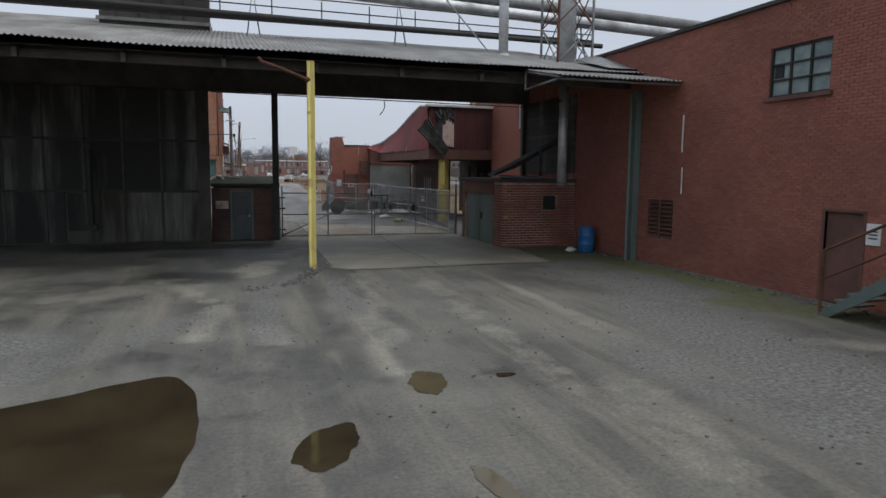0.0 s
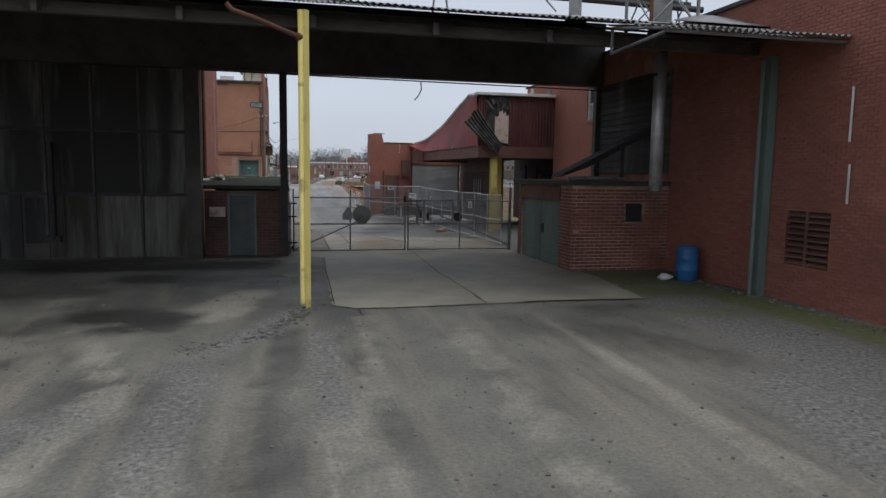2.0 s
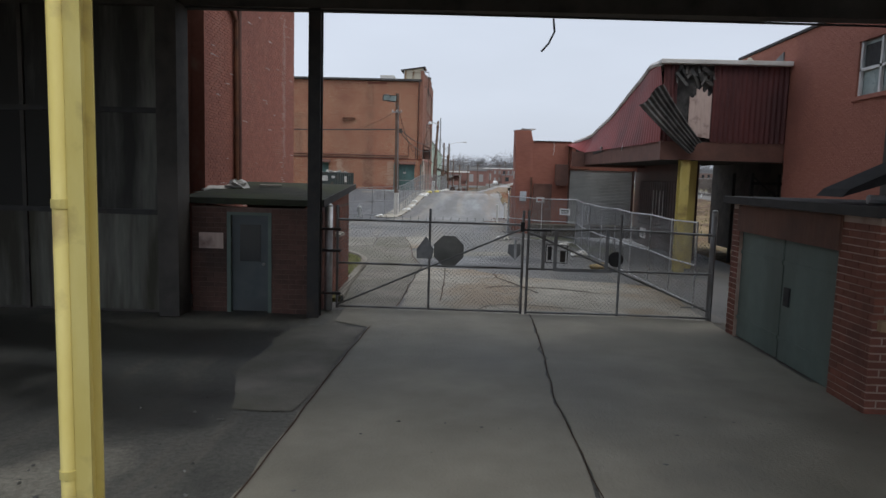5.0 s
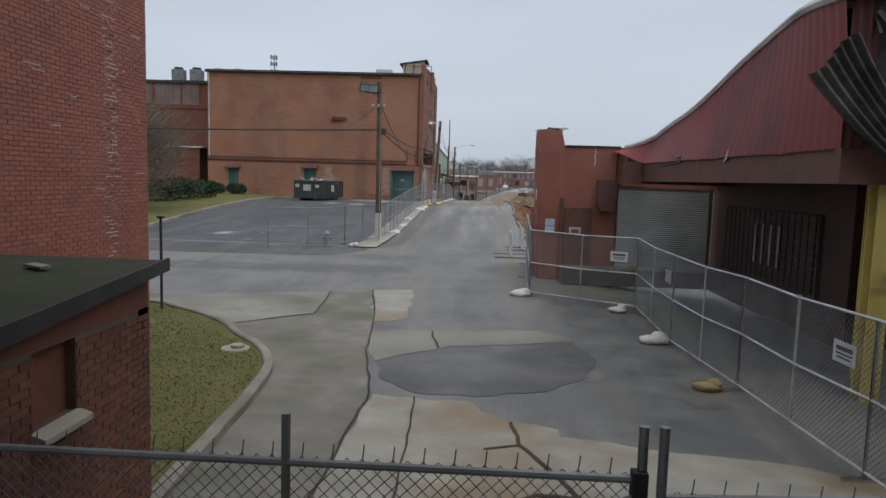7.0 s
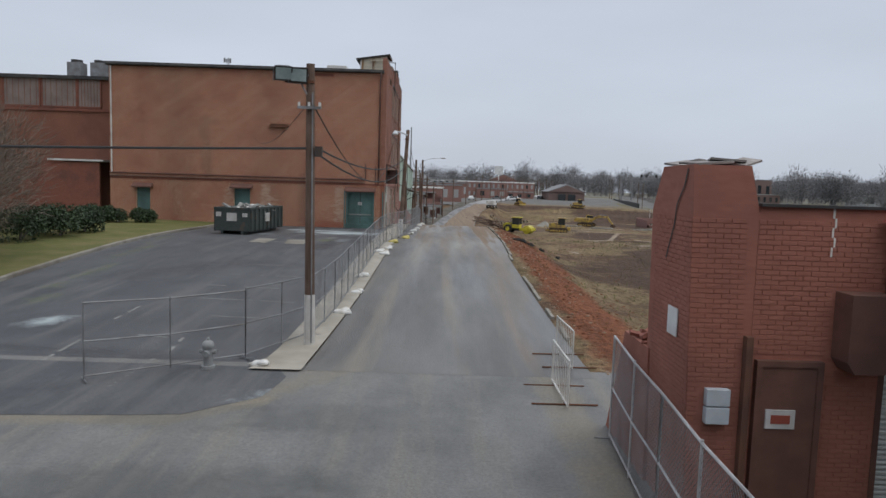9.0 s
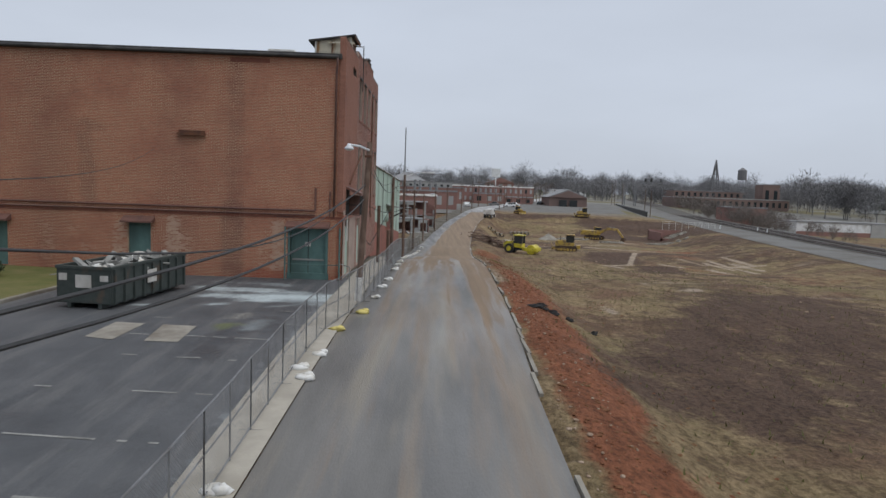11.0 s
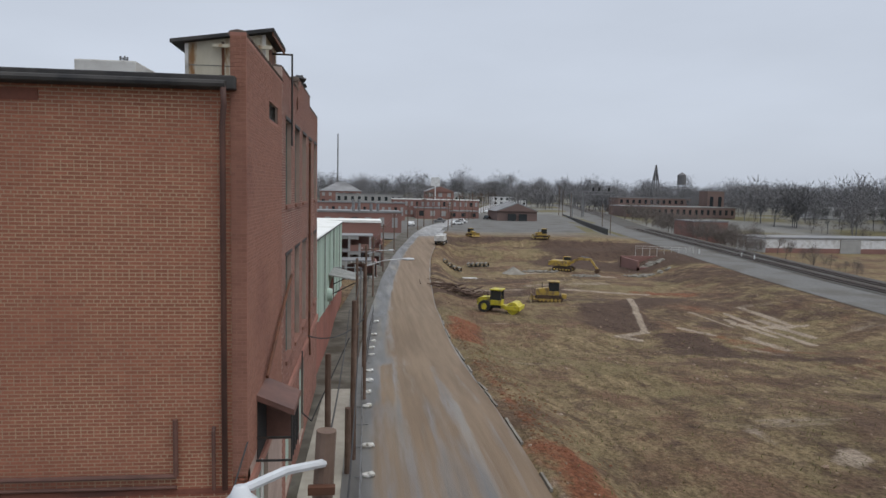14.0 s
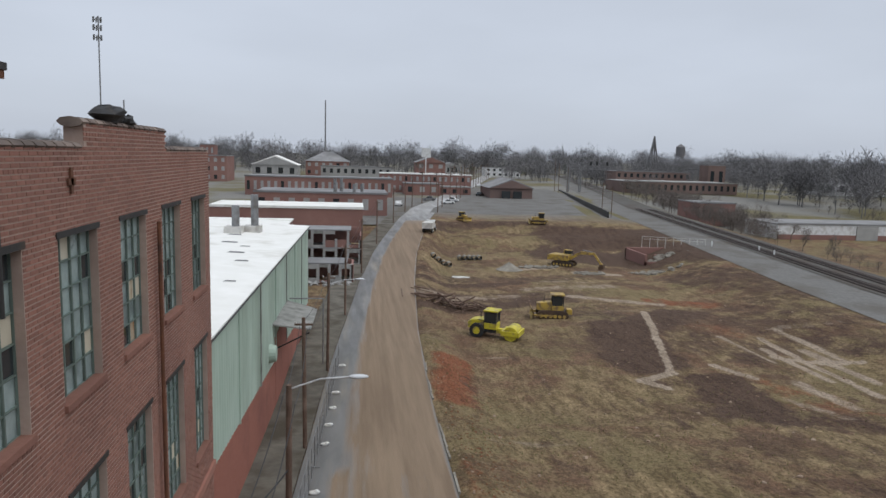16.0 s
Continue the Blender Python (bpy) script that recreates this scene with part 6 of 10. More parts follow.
part("meter_box", Build().box(7.46, 49.58, 1.54, 7.78, 49.7, 1.77), "meter_pale", mh, "pale grey meter box", bevel=0.01)
part("meter_box", Build().box(7.46, 49.58, 1.79, 7.78, 49.7, 2.02), "meter_pale", mh, "grey meter box", bevel=0.01)
part("conduit", Build().box(7.95, 49.58, 0, 8.04, 49.7, 2.75), "wood_brown", mh)
part("wall_box", Build().prism([(9.15, 49.3, 2.5), (9.25, 49.3, 2.35), (9.65, 49.3, 2.35), (9.75, 49.3, 2.5), (9.75, 49.3, 3.4), (9.15, 49.3, 3.4)], (0, 0.4, 0)), "brown_paint", mh, bevel=0.01)
part("service_pipe", Build().run([(9.8, 49.6, 4.3), (9.78, 49.6, 3.3), (9.95, 49.5, 3.2), (10.8, 49.5, 3.2)], 0.03, 6), "rust", mh)
part("loading_platform", Build().box(8.0, 48.7, -0.1, 13.2, 49.7, 0.45), "dirty_pave", mh, "low dirty concrete loading platform", bevel=0.02)
rd = part("roller_door", Build().box(9.88, 49.78, 0.45, 13.0, 49.82, 3.15), "roller_door", mh, "grey corrugated roller shutter door")
for z in steps(0.46, 3.06, 36):
    part("slat", Build().prism([(9.9, 49.78, z), (9.9, 49.75, z + 0.02), (9.9, 49.75, z + 0.05), (9.9, 49.78, z + 0.07)], (3.08, 0, 0)), "roller_door", rd)
part("door_guide", Build().box(9.82, 49.68, 0.45, 9.9, 49.78, 3.2), "brown_paint", mh)
part("door_guide", Build().box(12.98, 49.68, 0.45, 13.08, 49.78, 3.2), "brown_paint", mh)
part("east_wall", Build().box(13.2, 41.2, -0.3, 13.4, 50.0, 4.4), "block_dark", mh)
gb = Build().box(13.12, 42.5, 0.7, 13.2, 48.6, 2.7).mesh("block_wall")
part("block_wall", gb, "soot_and_shade", mh)
blk = Build().box(-0.05, 0.03, 0.03, 0.0, 0.33, 0.22).mesh("glass_block", bevel=0.012)
for i in range(9):
    for j in range(17):
        o = part("glass_block", blk, "block_dark", mh)
        o.matrix_basis = pose(13.12, 42.55 + j * 0.355, 0.75 + i * 0.213)
for i in range(4):
    part("pale_bar", Build().tube((13.04, 44.4 + i * 0.5, 1.2), (13.04, 44.4 + i * 0.5, 2.3), 0.025, 6), "coping", mh)
# wall and roof slab added to close off light; wall coloured as unlit
part("rear_wall", Build().box(17.0, 30, -0.3, 17.2, 50, 4.2), "soot_and_shade", mh, "added back wall, darkened as unlit space")
part("rear_roof", Build().box(13.4, 41.2, 3.95, 17.2, 50, 4.1), "tar", mh)
rk = thing("steel_rack", "dark steel storage rack under the canopy", "rack")
for x, y in ((14.6, 39.4), (16.2, 39.4), (14.6, 41.0), (16.2, 41.0)):
    part("upright", Build().box(x - 0.05, y - 0.05, 0, x + 0.05, y + 0.05, 3.3), "dark_steel", rk)
for z in (0.9, 1.9, 2.9):
    part("shelf_beam", Build().box(14.55, 39.35, z, 16.25, 39.45, z + 0.1), "dark_steel", rk)
part("brace", Build().tube((14.6, 39.4, 0.2), (16.2, 39.4, 1.9), 0.04, 6), "dark_steel", rk)
part("brace", Build().tube((16.2, 39.4, 1.9), (14.6, 39.4, 3.2), 0.04, 6), "dark_steel", rk)
# taller brick part beside the canopy
tb = thing("brick_building", "red brick building with white-framed window beside the canopy", "building", kind="structure")
TX = 14.75
hs = [(7.7, 9.5, 5.2, 6.6), (0.0, 4.0, 0.0, 3.7)]
part("wall", wall_cells(Build(), lay_xm(41.5, 0, TX), 12.3, 7.45, hs, 0.3), "pink_brick", tb)
tagged(part("bricks", brick_mesh(Build(), lay_xm(41.5, 0, TX), brick_list(12.3, 7.4, hs), 0.005), "pink_brick", tb), kind="stuff")
part("body", Build().box(TX + 0.31, 29.2, 3.7, 24, 41.5, 7.35), "pink_brick", tb)
part("roof", Build().box(TX + 0.3, 29.2, 7.35, 24.1, 41.6, 7.44), "tar", tb)
part("coping", Build().box(TX - 0.08, 29.2, 7.45, TX + 0.35, 41.6, 7.53), "tar", tb)
w2 = part("window", Build().box(TX + 0.13, 32.0, 5.2, TX + 0.15, 33.8, 6.6), "cloudy", tb)
fr = Build().box(TX + 0.05, 32.0, 5.85, TX + 0.12, 33.8, 5.92)
for y in (32.0, 32.86, 33.72):
    fr.box(TX + 0.05, y, 5.2, TX + 0.12, y + 0.08, 6.6)
part("window_frame", fr, "white", w2)
# missing pane drawn as a black plate, its dark put into the colour
part("broken_pane", Build().box(TX + 0.12, 32.95, 5.95, TX + 0.128, 33.7, 6.5), "black", w2)
part("sill", Build().box(TX - 0.07, 31.9, 5.1, TX + 0.15, 33.9, 5.207), "pink_brick", w2)
part("emblem", Build().revolve(0, 0, [(0, 0.3), (0.04, 0.3), (0.06, 0.24), (0.03, 0.2)], 20), "cream", tb, "weathered pale round emblem").matrix_basis = pose(TX - 0.01, 40.7, 7.1, 0, -90, 0)
part("flashing", Build().prism([(TX - 0.05, 38.0, 6.4), (TX - 0.05, 40.2, 6.4), (TX - 0.05, 38.0, 7.1)], (0.04, 0, 0)), "galv_dull", tb)


# ---- three-storey mill building ----
mill = thing("mill_building", "large three-storey red brick mill with steel-framed windows", "building", kind="structure")
AX, AY, AZ = -0.89, 98.3, 0.9
SW = 23.16
s_holes = [(SW - 3.07, SW - 0.97, 0.5, 3.36), (SW - 12.7, SW - 11.35, 0.5, 3.36), (SW - 20.95, SW - 19.8, 0.5, 3.2)]
S_TOP = 13.4
place_s = lay_y(AX - SW, AZ, AY)
place_e = lay_x(AY, AZ, AX)
EL = 21.85
WY = [105.72, 108.67, 111.65, 114.7, 117.75]
e_holes = []
for y in WY:
    e_holes += [(y - AY, y - AY + 1.72, 11.35 - AZ, 14.25 - AZ), (y - AY, y - AY + 1.72, 6.0 - AZ, 9.65 - AZ)]
e_holes += [(3.5, 5.35, 12.95, 13.45)]
e_holes += [(1.2, 3.3, 0.3, 3.9), (7.4, 9.4, 0.3, 3.6), (12.2, 14.2, 0.3, 3.6)]


def parapet(u):
    y = AY + u
    return (15.36 if y < 104.65 else 15.76 if y < 109.95 else 16.2 if y < 115.12 else 15.74) - AZ


bd = wall_cells(Build(), place_s, SW, S_TOP, s_holes, 0.35)
part("south_wall", bd, "mortar_mill", mill)
bd = wall_cells(Build(), place_e, EL, 14.2, e_holes, 0.35)
for a, c in ((0.0, 6.35), (6.35, 11.65), (11.65, 16.82), (16.82, EL)):
    p0, h = place_e(a, 14.2, 0), parapet((a + c) / 2) - 14.2
    bd.box(p0[0], p0[1], p0[2], p0[0] - 0.35, AY + c, p0[2] + h)
part("street_wall", bd, "mortar_east", mill)
near, rest = [], []
for q in brick_list(EL, 15.4, e_holes, parapet, 0.28, 0.0865, 0.02, 7):
    if q[0] > 6.35:
        (near if 9.2 < q[0] < 11.7 and 12.7 < q[2] < 15.35 else rest).append((place_e, q))
bd = Build()
for pl, q in rest:
    brick_mesh(bd, pl, [q])
tagged(part("bricks", bd, "brick_east", mill), kind="stuff")
rest = []
for q in brick_list(SW, S_TOP, s_holes, None, 0.28, 0.0865, 0.021, 7):
    rest.append((place_s, q))
bd = Build()
for pl, q in rest:
    brick_mesh(bd, pl, [q])
faces = tagged(part("bricks", bd, "brick_mill", mill), kind="stuff")
# salt bloom beside the doors, a darker washed strip, red primer at the foot
STAINS = [(-4.7, 1.6, -4.7, 4.2, 0.5, 0, 0.95), (-5.6, 1.7, -5.6, 3.0, 0.4, 0, 0.6), (-10.9, 1.6, -10.9, 4.2, 0.55, 0, 1.0), (-10.2, 1.5, -10.1, 3.4, 0.35, 0, 0.7), (-14.2, 1.8, -14.0, 3.8, 0.6, 0, 0.8), (-15.6, 2.2, -16.6, 3.6, 0.6, 0, 0.5), (-18.4, 2.0, -18.2, 3.6, 0.5, 0, 0.6), (-0.95, 1.5, -1.0, 3.6, 0.15, 0, 0.5), (-6.9, 2.2, -6.2, 3.4, 0.35, 0, 0.45),
          (-7.4, 1.2, -7.4, 5.2, 0.75, 1, 0.9), (-7.3, 5.2, -7.2, 13.6, 0.6, 1, 0.62), (-15.9, 5.4, -16.1, 9.8, 0.6, 1, 0.7), (-16.2, 9.7, -15.0, 9.7, 0.35, 1, 0.6), (-19.5, 11, -19.6, 14, 0.5, 1, 0.4), (-2.6, 8, -2.5, 14, 0.4, 1, 0.35), (-12.5, 4.4, -12.4, 8, 0.4, 1, 0.35),
          (-6.4, 1.3, -1.0, 1.0, 0.42, 2, 1.0), (-4.2, 1.5, -3.4, 1.5, 0.3, 2, 0.8), (-8.4, 1.1, -6.4, 1.1, 0.2, 2, 0.6)]
spread(faces, STAINS, "stain", 2)
guard = thing("door_rail", "teal pipe guard rail before the mill door", "railing")
for x in (-4.15, -0.95):
    part("post", Build().tube((x, AY - 0.6, ground_z(x, AY - 0.6) - 0.05), (x, AY - 0.6, AZ + 3.38), 0.05, 8), "teal", guard)
part("rail", Build().run([(-4.15, AY - 0.6, AZ + 1.2), (-2.5, AY - 0.6, AZ + 1.15), (-0.95, AY - 0.6, AZ + 1.2)], 0.03, 8), "teal", guard)
part("rail", Build().run([(-0.95, AY - 0.3, AZ + 1.25), (-0.35, AY - 0.5, AZ + 1.1), (-0.35, AY - 0.5, AZ + 0.1)], 0.03, 8), "grey_board", guard)
FACE = [(3.5, 5.35, 8.55, 9.05)]
fz = lay_x(AY, 5.3, AX + 0.012)
part("corner_facing", wall_cells(Build(), fz, 6.33, 10.0, FACE, 0.02), "stucco", mill, "red-brown painted brickwork at the corner")
bd = brick_mesh(Build(), fz, brick_list(6.33, 10.0, FACE, None, 0.28, 0.0865, 0.012, 7), 0.006)
brick_mesh(bd, lay_y(AX - 0.34, 5.2, AY - 0.05), brick_list(0.35, 10.2, [], None, 0.24, 0.0865, 0.012), 0.006)
tagged(part("bricks", bd, "facing_brick", mill), kind="stuff")
part("corner_pier", Build().box(AX - 0.34, AY - 0.05, 5.2, AX + 0.012, AY, 15.38), "stucco", mill)
# added black box inside the walls stands in for the unlit rooms
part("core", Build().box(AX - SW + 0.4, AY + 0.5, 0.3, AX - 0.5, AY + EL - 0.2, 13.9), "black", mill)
part("roof", Build().add([(AX - SW, AY + 0.2, 14.3), (AX - 0.3, AY + 0.2, 14.45), (AX - 0.3, AY + EL, 14.45), (AX - SW, AY + EL, 14.3)], [(0, 1, 2, 3)]), "tar", mill)
part("eave", Build().box(AX - SW - 0.2, AY - 0.26, 14.1, AX - 0.2, AY + 0.3, 14.4), "tar", mill, "dark boxed eave with gutter", bevel=0.03)
part("gutter", Build().tube((AX - SW, AY - 0.3, 14.2), (AX - 0.4, AY - 0.3, 14.2), 0.09, 8), "tar", mill)
part("downpipe", Build().run([(AX - 0.45, AY - 0.3, 14.15), (AX - 0.45, AY - 0.2, 13.75), (AX - 0.5, AY - 0.12, 13.4), (AX - 0.5, AY - 0.12, 4.9)], 0.065, 8), "brown_paint", mill, smooth=True)
part("downpipe", Build().run([(AX - SW + 0.2, AY - 0.12, 14.1), (AX - SW + 0.2, AY - 0.12, 5.2)], 0.06, 8), "coping", mill)
part("string_pipe", Build().tube((AX - SW, AY - 0.12, 5.25), (AX - 1.6, AY - 0.12, 5.25), 0.06, 8).tube((AX - SW, AY - 0.1, 4.98), (AX - 1.6, AY - 0.1, 4.98), 0.045, 8).run([(AX - 1.6, AY - 0.12, 5.25), (AX - 1.6, AY - 0.12, 6.6)], 0.06, 8), "brown_paint", mill, "brown pipes running along the wall")
part("corbel", Build().box(AX - SW, AY - 0.05, 4.78, AX, AY, 4.9), "brick_dark", mill)
for u0, u1, hh in ((SW - 3.07, SW - 0.97, 3.36), (SW - 12.7, SW - 11.35, 3.36), (SW - 20.95, SW - 19.8, 3.2)):
    x0, x1 = AX - SW + u0, AX - SW + u1
    d = part("door", Build().box(x0, AY + 0.15, AZ, x1, AY + 0.2, AZ + hh), "teal", mill, "teal painted steel door, paint peeling")
    if x1 - x0 > 2:
        part("door_leaf_seam", Build().box((x0 + x1) / 2 - 0.02, AY + 0.12, AZ + 0.5, (x0 + x1) / 2 + 0.02, AY + 0.16, AZ + 3.3), "dark_steel", d)
        part("cross_bar", Build().box(x0 + 0.1, AY + 0.1, AZ + 1.35, x1 - 0.1, AY + 0.15, AZ + 1.45), "grey_board", d)
        part("door_notice", Build().box(x0 + 0.85, AY + 0.12, AZ + 2.2, x0 + 1.2, AY + 0.15, AZ + 2.45), "coping", d)
        part("door_jamb", Build().box(x0 - 0.14, AY - 0.06, AZ + 0.3, x0, AY + 0.15, AZ + hh).box(x1, AY - 0.06, AZ + 0.3, x1 + 0.14, AY + 0.15, AZ + hh), "teal", d)
        part("threshold_ramp", Build().box(x0 - 0.2, AY - 0.02, AZ - 0.1, x1 + 0.2, AY + 0.16, AZ + 0.6), "teal", d)
    part("door_hood", Build().add([(x0 - 0.25, AY, AZ + hh + 0.35), (x1 + 0.25, AY, AZ + hh + 0.35), (x1 + 0.25, AY - 0.55, AZ + hh + 0.05), (x0 - 0.25, AY - 0.55, AZ + hh + 0.05),
                                   (x0 - 0.25, AY, AZ + hh + 0.0), (x1 + 0.25, AY, AZ + hh + 0.0), (x1 + 0.25, AY - 0.55, AZ + hh - 0.05), (x0 - 0.25, AY - 0.55, AZ + hh - 0.05)],
                                  [(0, 3, 2, 1), (4, 5, 6, 7), (3, 7, 6, 2), (0, 4, 7, 3), (1, 2, 6, 5)]), "brown_paint", d, "brown sheet metal door hood")
    part("infill", Build().box(x0, AY - 0.003, AZ - 0.5, x1, AY + 0.2, AZ + 0.51), "brick_dark", mill)
part("wall_lamp", Build().box(-10.6, AY - 0.3, 9.4, -9.0, AY - 0.05, 9.55).box(-10.55, AY - 0.14, 9.55, -9.05, AY, 9.7), "rust", mill, "rusty strip fitting on the wall")
part("blocked_vent", Build().box(-7.6, AY - 0.03, 13.75, -5.3, AY, 14.0), "brick_dark", mill)
# coping tiles on the stepped parapet
k = 0.0
tile = Build().tube((-0.2, 0, 0.0), (-0.2, 0.36, 0.0), 0.23, 8, 0.21).mesh("coping_tile")
while k < EL - 0.3:
    t = part("coping_tile", tile, "tile_cope", mill)
    t.matrix_basis = pose(AX + 0.02, AY + k, AZ + parapet(k + 0.15), 0, 0, 0) @ Matrix.Diagonal((1, 1, 0.42, 1))
    k += 0.36
part("loose_tarp", Build().ball((AX - 0.1, 111.6, 16.4), 0.25, 0.7, 0.18, 10, 6, 0.6, 2).ball((AX - 0.05, 112.5, 16.33), 0.15, 0.3, 0.12, 8, 5, 0.6, 3), "black", mill, "black tarpaulin scrap on the parapet")
part("tie_star", Build().box(AX + 0.02, 109.2, 14.95, AX + 0.05, 109.3, 15.4).box(AX + 0.02, 109.1, 15.1, AX + 0.05, 109.4, 15.22), "rust", mill)
v = part("vent_grille", Build().box(AX - 0.12, 101.8, 13.85, AX - 0.08, 103.65, 14.35), "black", mill)
for z in steps(13.9, 14.27, 5):
    part("slat", Build().add([(AX - 0.02, 101.82, z), (AX - 0.02, 103.63, z + 0.01), (AX - 0.08, 103.63, z + 0.06), (AX - 0.08, 101.82, z + 0.06)], [(0, 1, 2, 3)]).add([(AX - 0.021, 101.82, z - 0.01), (AX - 0.021, 103.63, z), (AX - 0.08, 103.63, z + 0.05), (AX - 0.08, 101.82, z + 0.05)], [(3, 2, 1, 0)]), "grey_board", v)


def mill_window(y0, z0, w, h, cols, rows, shut):
    wn_ = part("window", Build().box(AX - 0.22, y0, z0, AX - 0.20, y0 + w, z0 + h), "cloudy", mill, "steel-framed window with clouded panes")
    fr = Build()
    for i in range(cols + 1):
        y = y0 + w * i / cols
        fr.box(AX - 0.19, y - 0.018, z0, AX - 0.15, y + 0.018, z0 + h)
    for j in range(rows + 1):
        z = z0 + h * j / rows
        fr.box(AX - 0.19, y0, z - 0.014, AX - 0.155, y0 + w, z + 0.014)
    part("window_frame", fr, "green_paint", wn_)
    part("sill", Build().box(AX - 0.195, y0 - 0.05, z0 - 0.12, AX + 0.07, y0 + w + 0.05, z0 + 0.012), "brick_east", wn_, bevel=0.01)
    part("lintel", Build().box(AX - 0.05, y0 - 0.08, z0 + h - 0.012, AX + 0.03, y0 + w + 0.08, z0 + h + 0.1), "dark_steel", wn_)
    rg = random.Random(int(y0 * 10 + z0))
    for j in range(rows):
        for i in range(cols):
            if rg.random() < shut:
                part("pane", Build().box(AX - 0.205, y0 + w * i / cols + 0.02, z0 + h * j / rows + 0.02, AX - 0.192, y0 + w * (i + 1) / cols - 0.02, z0 + h * (j + 1) / rows - 0.02), rg.choice(["glass", "cloudy", "cream"]), wn_)


for i, y in enumerate(WY):
    mill_window(y, 11.35, 1.72, 2.9, 4, 6, 0.35)
    mill_window(y, 6.0, 1.72, 3.65, 4, 7, 0.25)
part("floor_band", Build().box(AX, AY, 4.75, AX + 0.10, AY + EL, 5.0), "stucco", mill)
for y0, y1, z1 in ((AY + 1.2, AY + 3.3, 4.2), (AY + 7.4, AY + 9.4, 3.9), (AY + 12.2, AY + 14.2, 3.9)):
    part("boarded_opening", Build().box(AX - 0.2, y0, AZ + 0.3, AX - 0.12, y1, z1), "pale_green", mill, "boarded opening painted pale green")
part("hood", Build().prism([(AX, 99.5, 6.75), (AX, 99.5, 6.6), (AX + 0.95, 99.5, 6.2), (AX + 0.95, 99.5, 6.35)], (0, 1.7, 0)), "brown_paint", mill, "brown sheet hood over a barred opening")
part("hood_back", Build().box(AX + 0.015, 99.6, 5.0, AX + 0.03, 101.1, 6.58), "black", mill)
part("hood_side", Build().box(AX, 101.1, 5.0, AX + 0.9, 101.15, 6.2), "brown_paint", mill)
for i in range(5):
    part("cage_bar", Build().box(AX + 0.86, 99.55 + i * 0.37, 5.0, AX + 0.9, 99.6 + i * 0.37, 6.25), "dark_steel", mill)
for z in (5.0, 5.6):
    part("cage_rail", Build().box(AX, 99.52, z, AX + 0.9, 99.56, z + 0.05), "dark_steel", mill)
part("wall_pipe", Build().run([(AX + 0.12, 100.6, 6.9), (AX + 0.12, 104.5, 8.3), (AX + 0.12, 106.5, 8.9)], 0.05, 8), "rust", mill)
part("wall_pipe", Build().run([(AX + 0.1, 99.7, 3.4), (AX + 0.1, 99.7, 5.0)], 0.05, 8), "coping", mill)
part("wall_pipe", Build().run([(AX - 0.75, AY - 0.12, 4.9), (AX - 0.75, AY - 0.12, 6.3), (AX - 0.75, AY - 0.06, 6.4)], 0.045, 8), "brown_paint", mill)
part("street_downpipe", Build().run([(AX + 0.12, 114.0, 14.0), (AX + 0.12, 114.0, 5.0), (AX + 0.16, 114.0, 4.2)], 0.05, 8), "rust", mill)
part("roof_pipe", Build().run([(AX + 0.12, 106.57, 13.4), (AX + 0.12, 106.57, 16.5), (AX - 0.6, 106.57, 16.5)], 0.035, 6), "dark_steel", mill)
part("service_cable", Build().run([(AX + 0.15, 110.2, 5.3), (AX + 0.15, 110.2, 2.7), (AX + 0.5, 110.6, 2.2), (1.1, 113.0, 5.2)], 0.03, 6), "cable", mill)
# rooftop hut
hut = thing("rooftop_hut", "small cream timber hut with pitched roof and rust stains", "rooftop hut")
part("wall", Build().prism([(-3.85, 104.95, 14.4), (-1.45, 104.95, 14.4), (-1.45, 104.95, 16.79), (-3.85, 104.95, 16.44)], (0, 2.75, 0)), "cream", hut)
part("roof", Build().prism([(-4.3, 104.7, 16.38), (-1.14, 104.7, 16.85), (-1.14, 104.7, 16.96), (-4.3, 104.7, 16.49)], (0, 3.17, 0)), "tar", hut, "dark felt sloping roof with overhang")
part("fascia", Build().box(-1.2, 104.75, 16.72, -1.16, 107.82, 16.85), "rust", hut)
part("corner_board", Build().box(-1.52, 104.89, 14.4, -1.42, 104.99, 16.76), "coping", hut)
part("corner_board", Build().box(-3.9, 104.89, 14.4, -3.8, 104.99, 16.42), "coping", hut)
part("eave_rafter", Build().box(-3.0, 104.72, 16.3, -1.2, 104.8, 16.4), "cream", hut)
part("rust_streak", Build().box(-1.45, 105.9, 16.1, -1.435, 107.3, 16.6), "rust", hut)
part("mid_board", Build().box(-2.78, 104.91, 14.4, -2.7, 104.95, 16.5), "rust", hut)
for z in (15.1, 15.75):
    part("board_joint", Build().box(-3.8, 104.935, z, -1.52, 104.95, z + 0.02), "grey_board", hut)
ac = thing("roof_unit", "pale grey air handling unit on the mill roof", "air unit", "roof units")
part("casing", Build().box(-6.85, 104, 14.4, -5.1, 106, 15.65), "coping", ac, bevel=0.05)
part("fan_cowl", Build().tube((-6.0, 105.0, 15.6), (-6.0, 105.0, 15.72), 0.4, 14), "grey_board", ac)
for x in (-24.2, -26.5):
    u = thing("roof_unit", "round ventilator drum on the mill roof", "ventilator", "roof ventilators")
    part("drum", Build().tube((x, 108, 13.0), (x, 108, 15.6), 0.85, 16), "galv_dull", u, smooth=True)
    part("hood", Build().tube((x, 108, 15.6), (x, 108, 15.9), 0.95, 16, 0.6), "galv_dull", u)

# lower wing to the west
wing = thing("mill_wing", "lower brick wing with boarded upper windows", "building", kind="structure")
part("wall", Build().box(-60, 101.0, 0.2, AX - SW - 0.0, 101.4, 13.3), "wing_brick", wing)
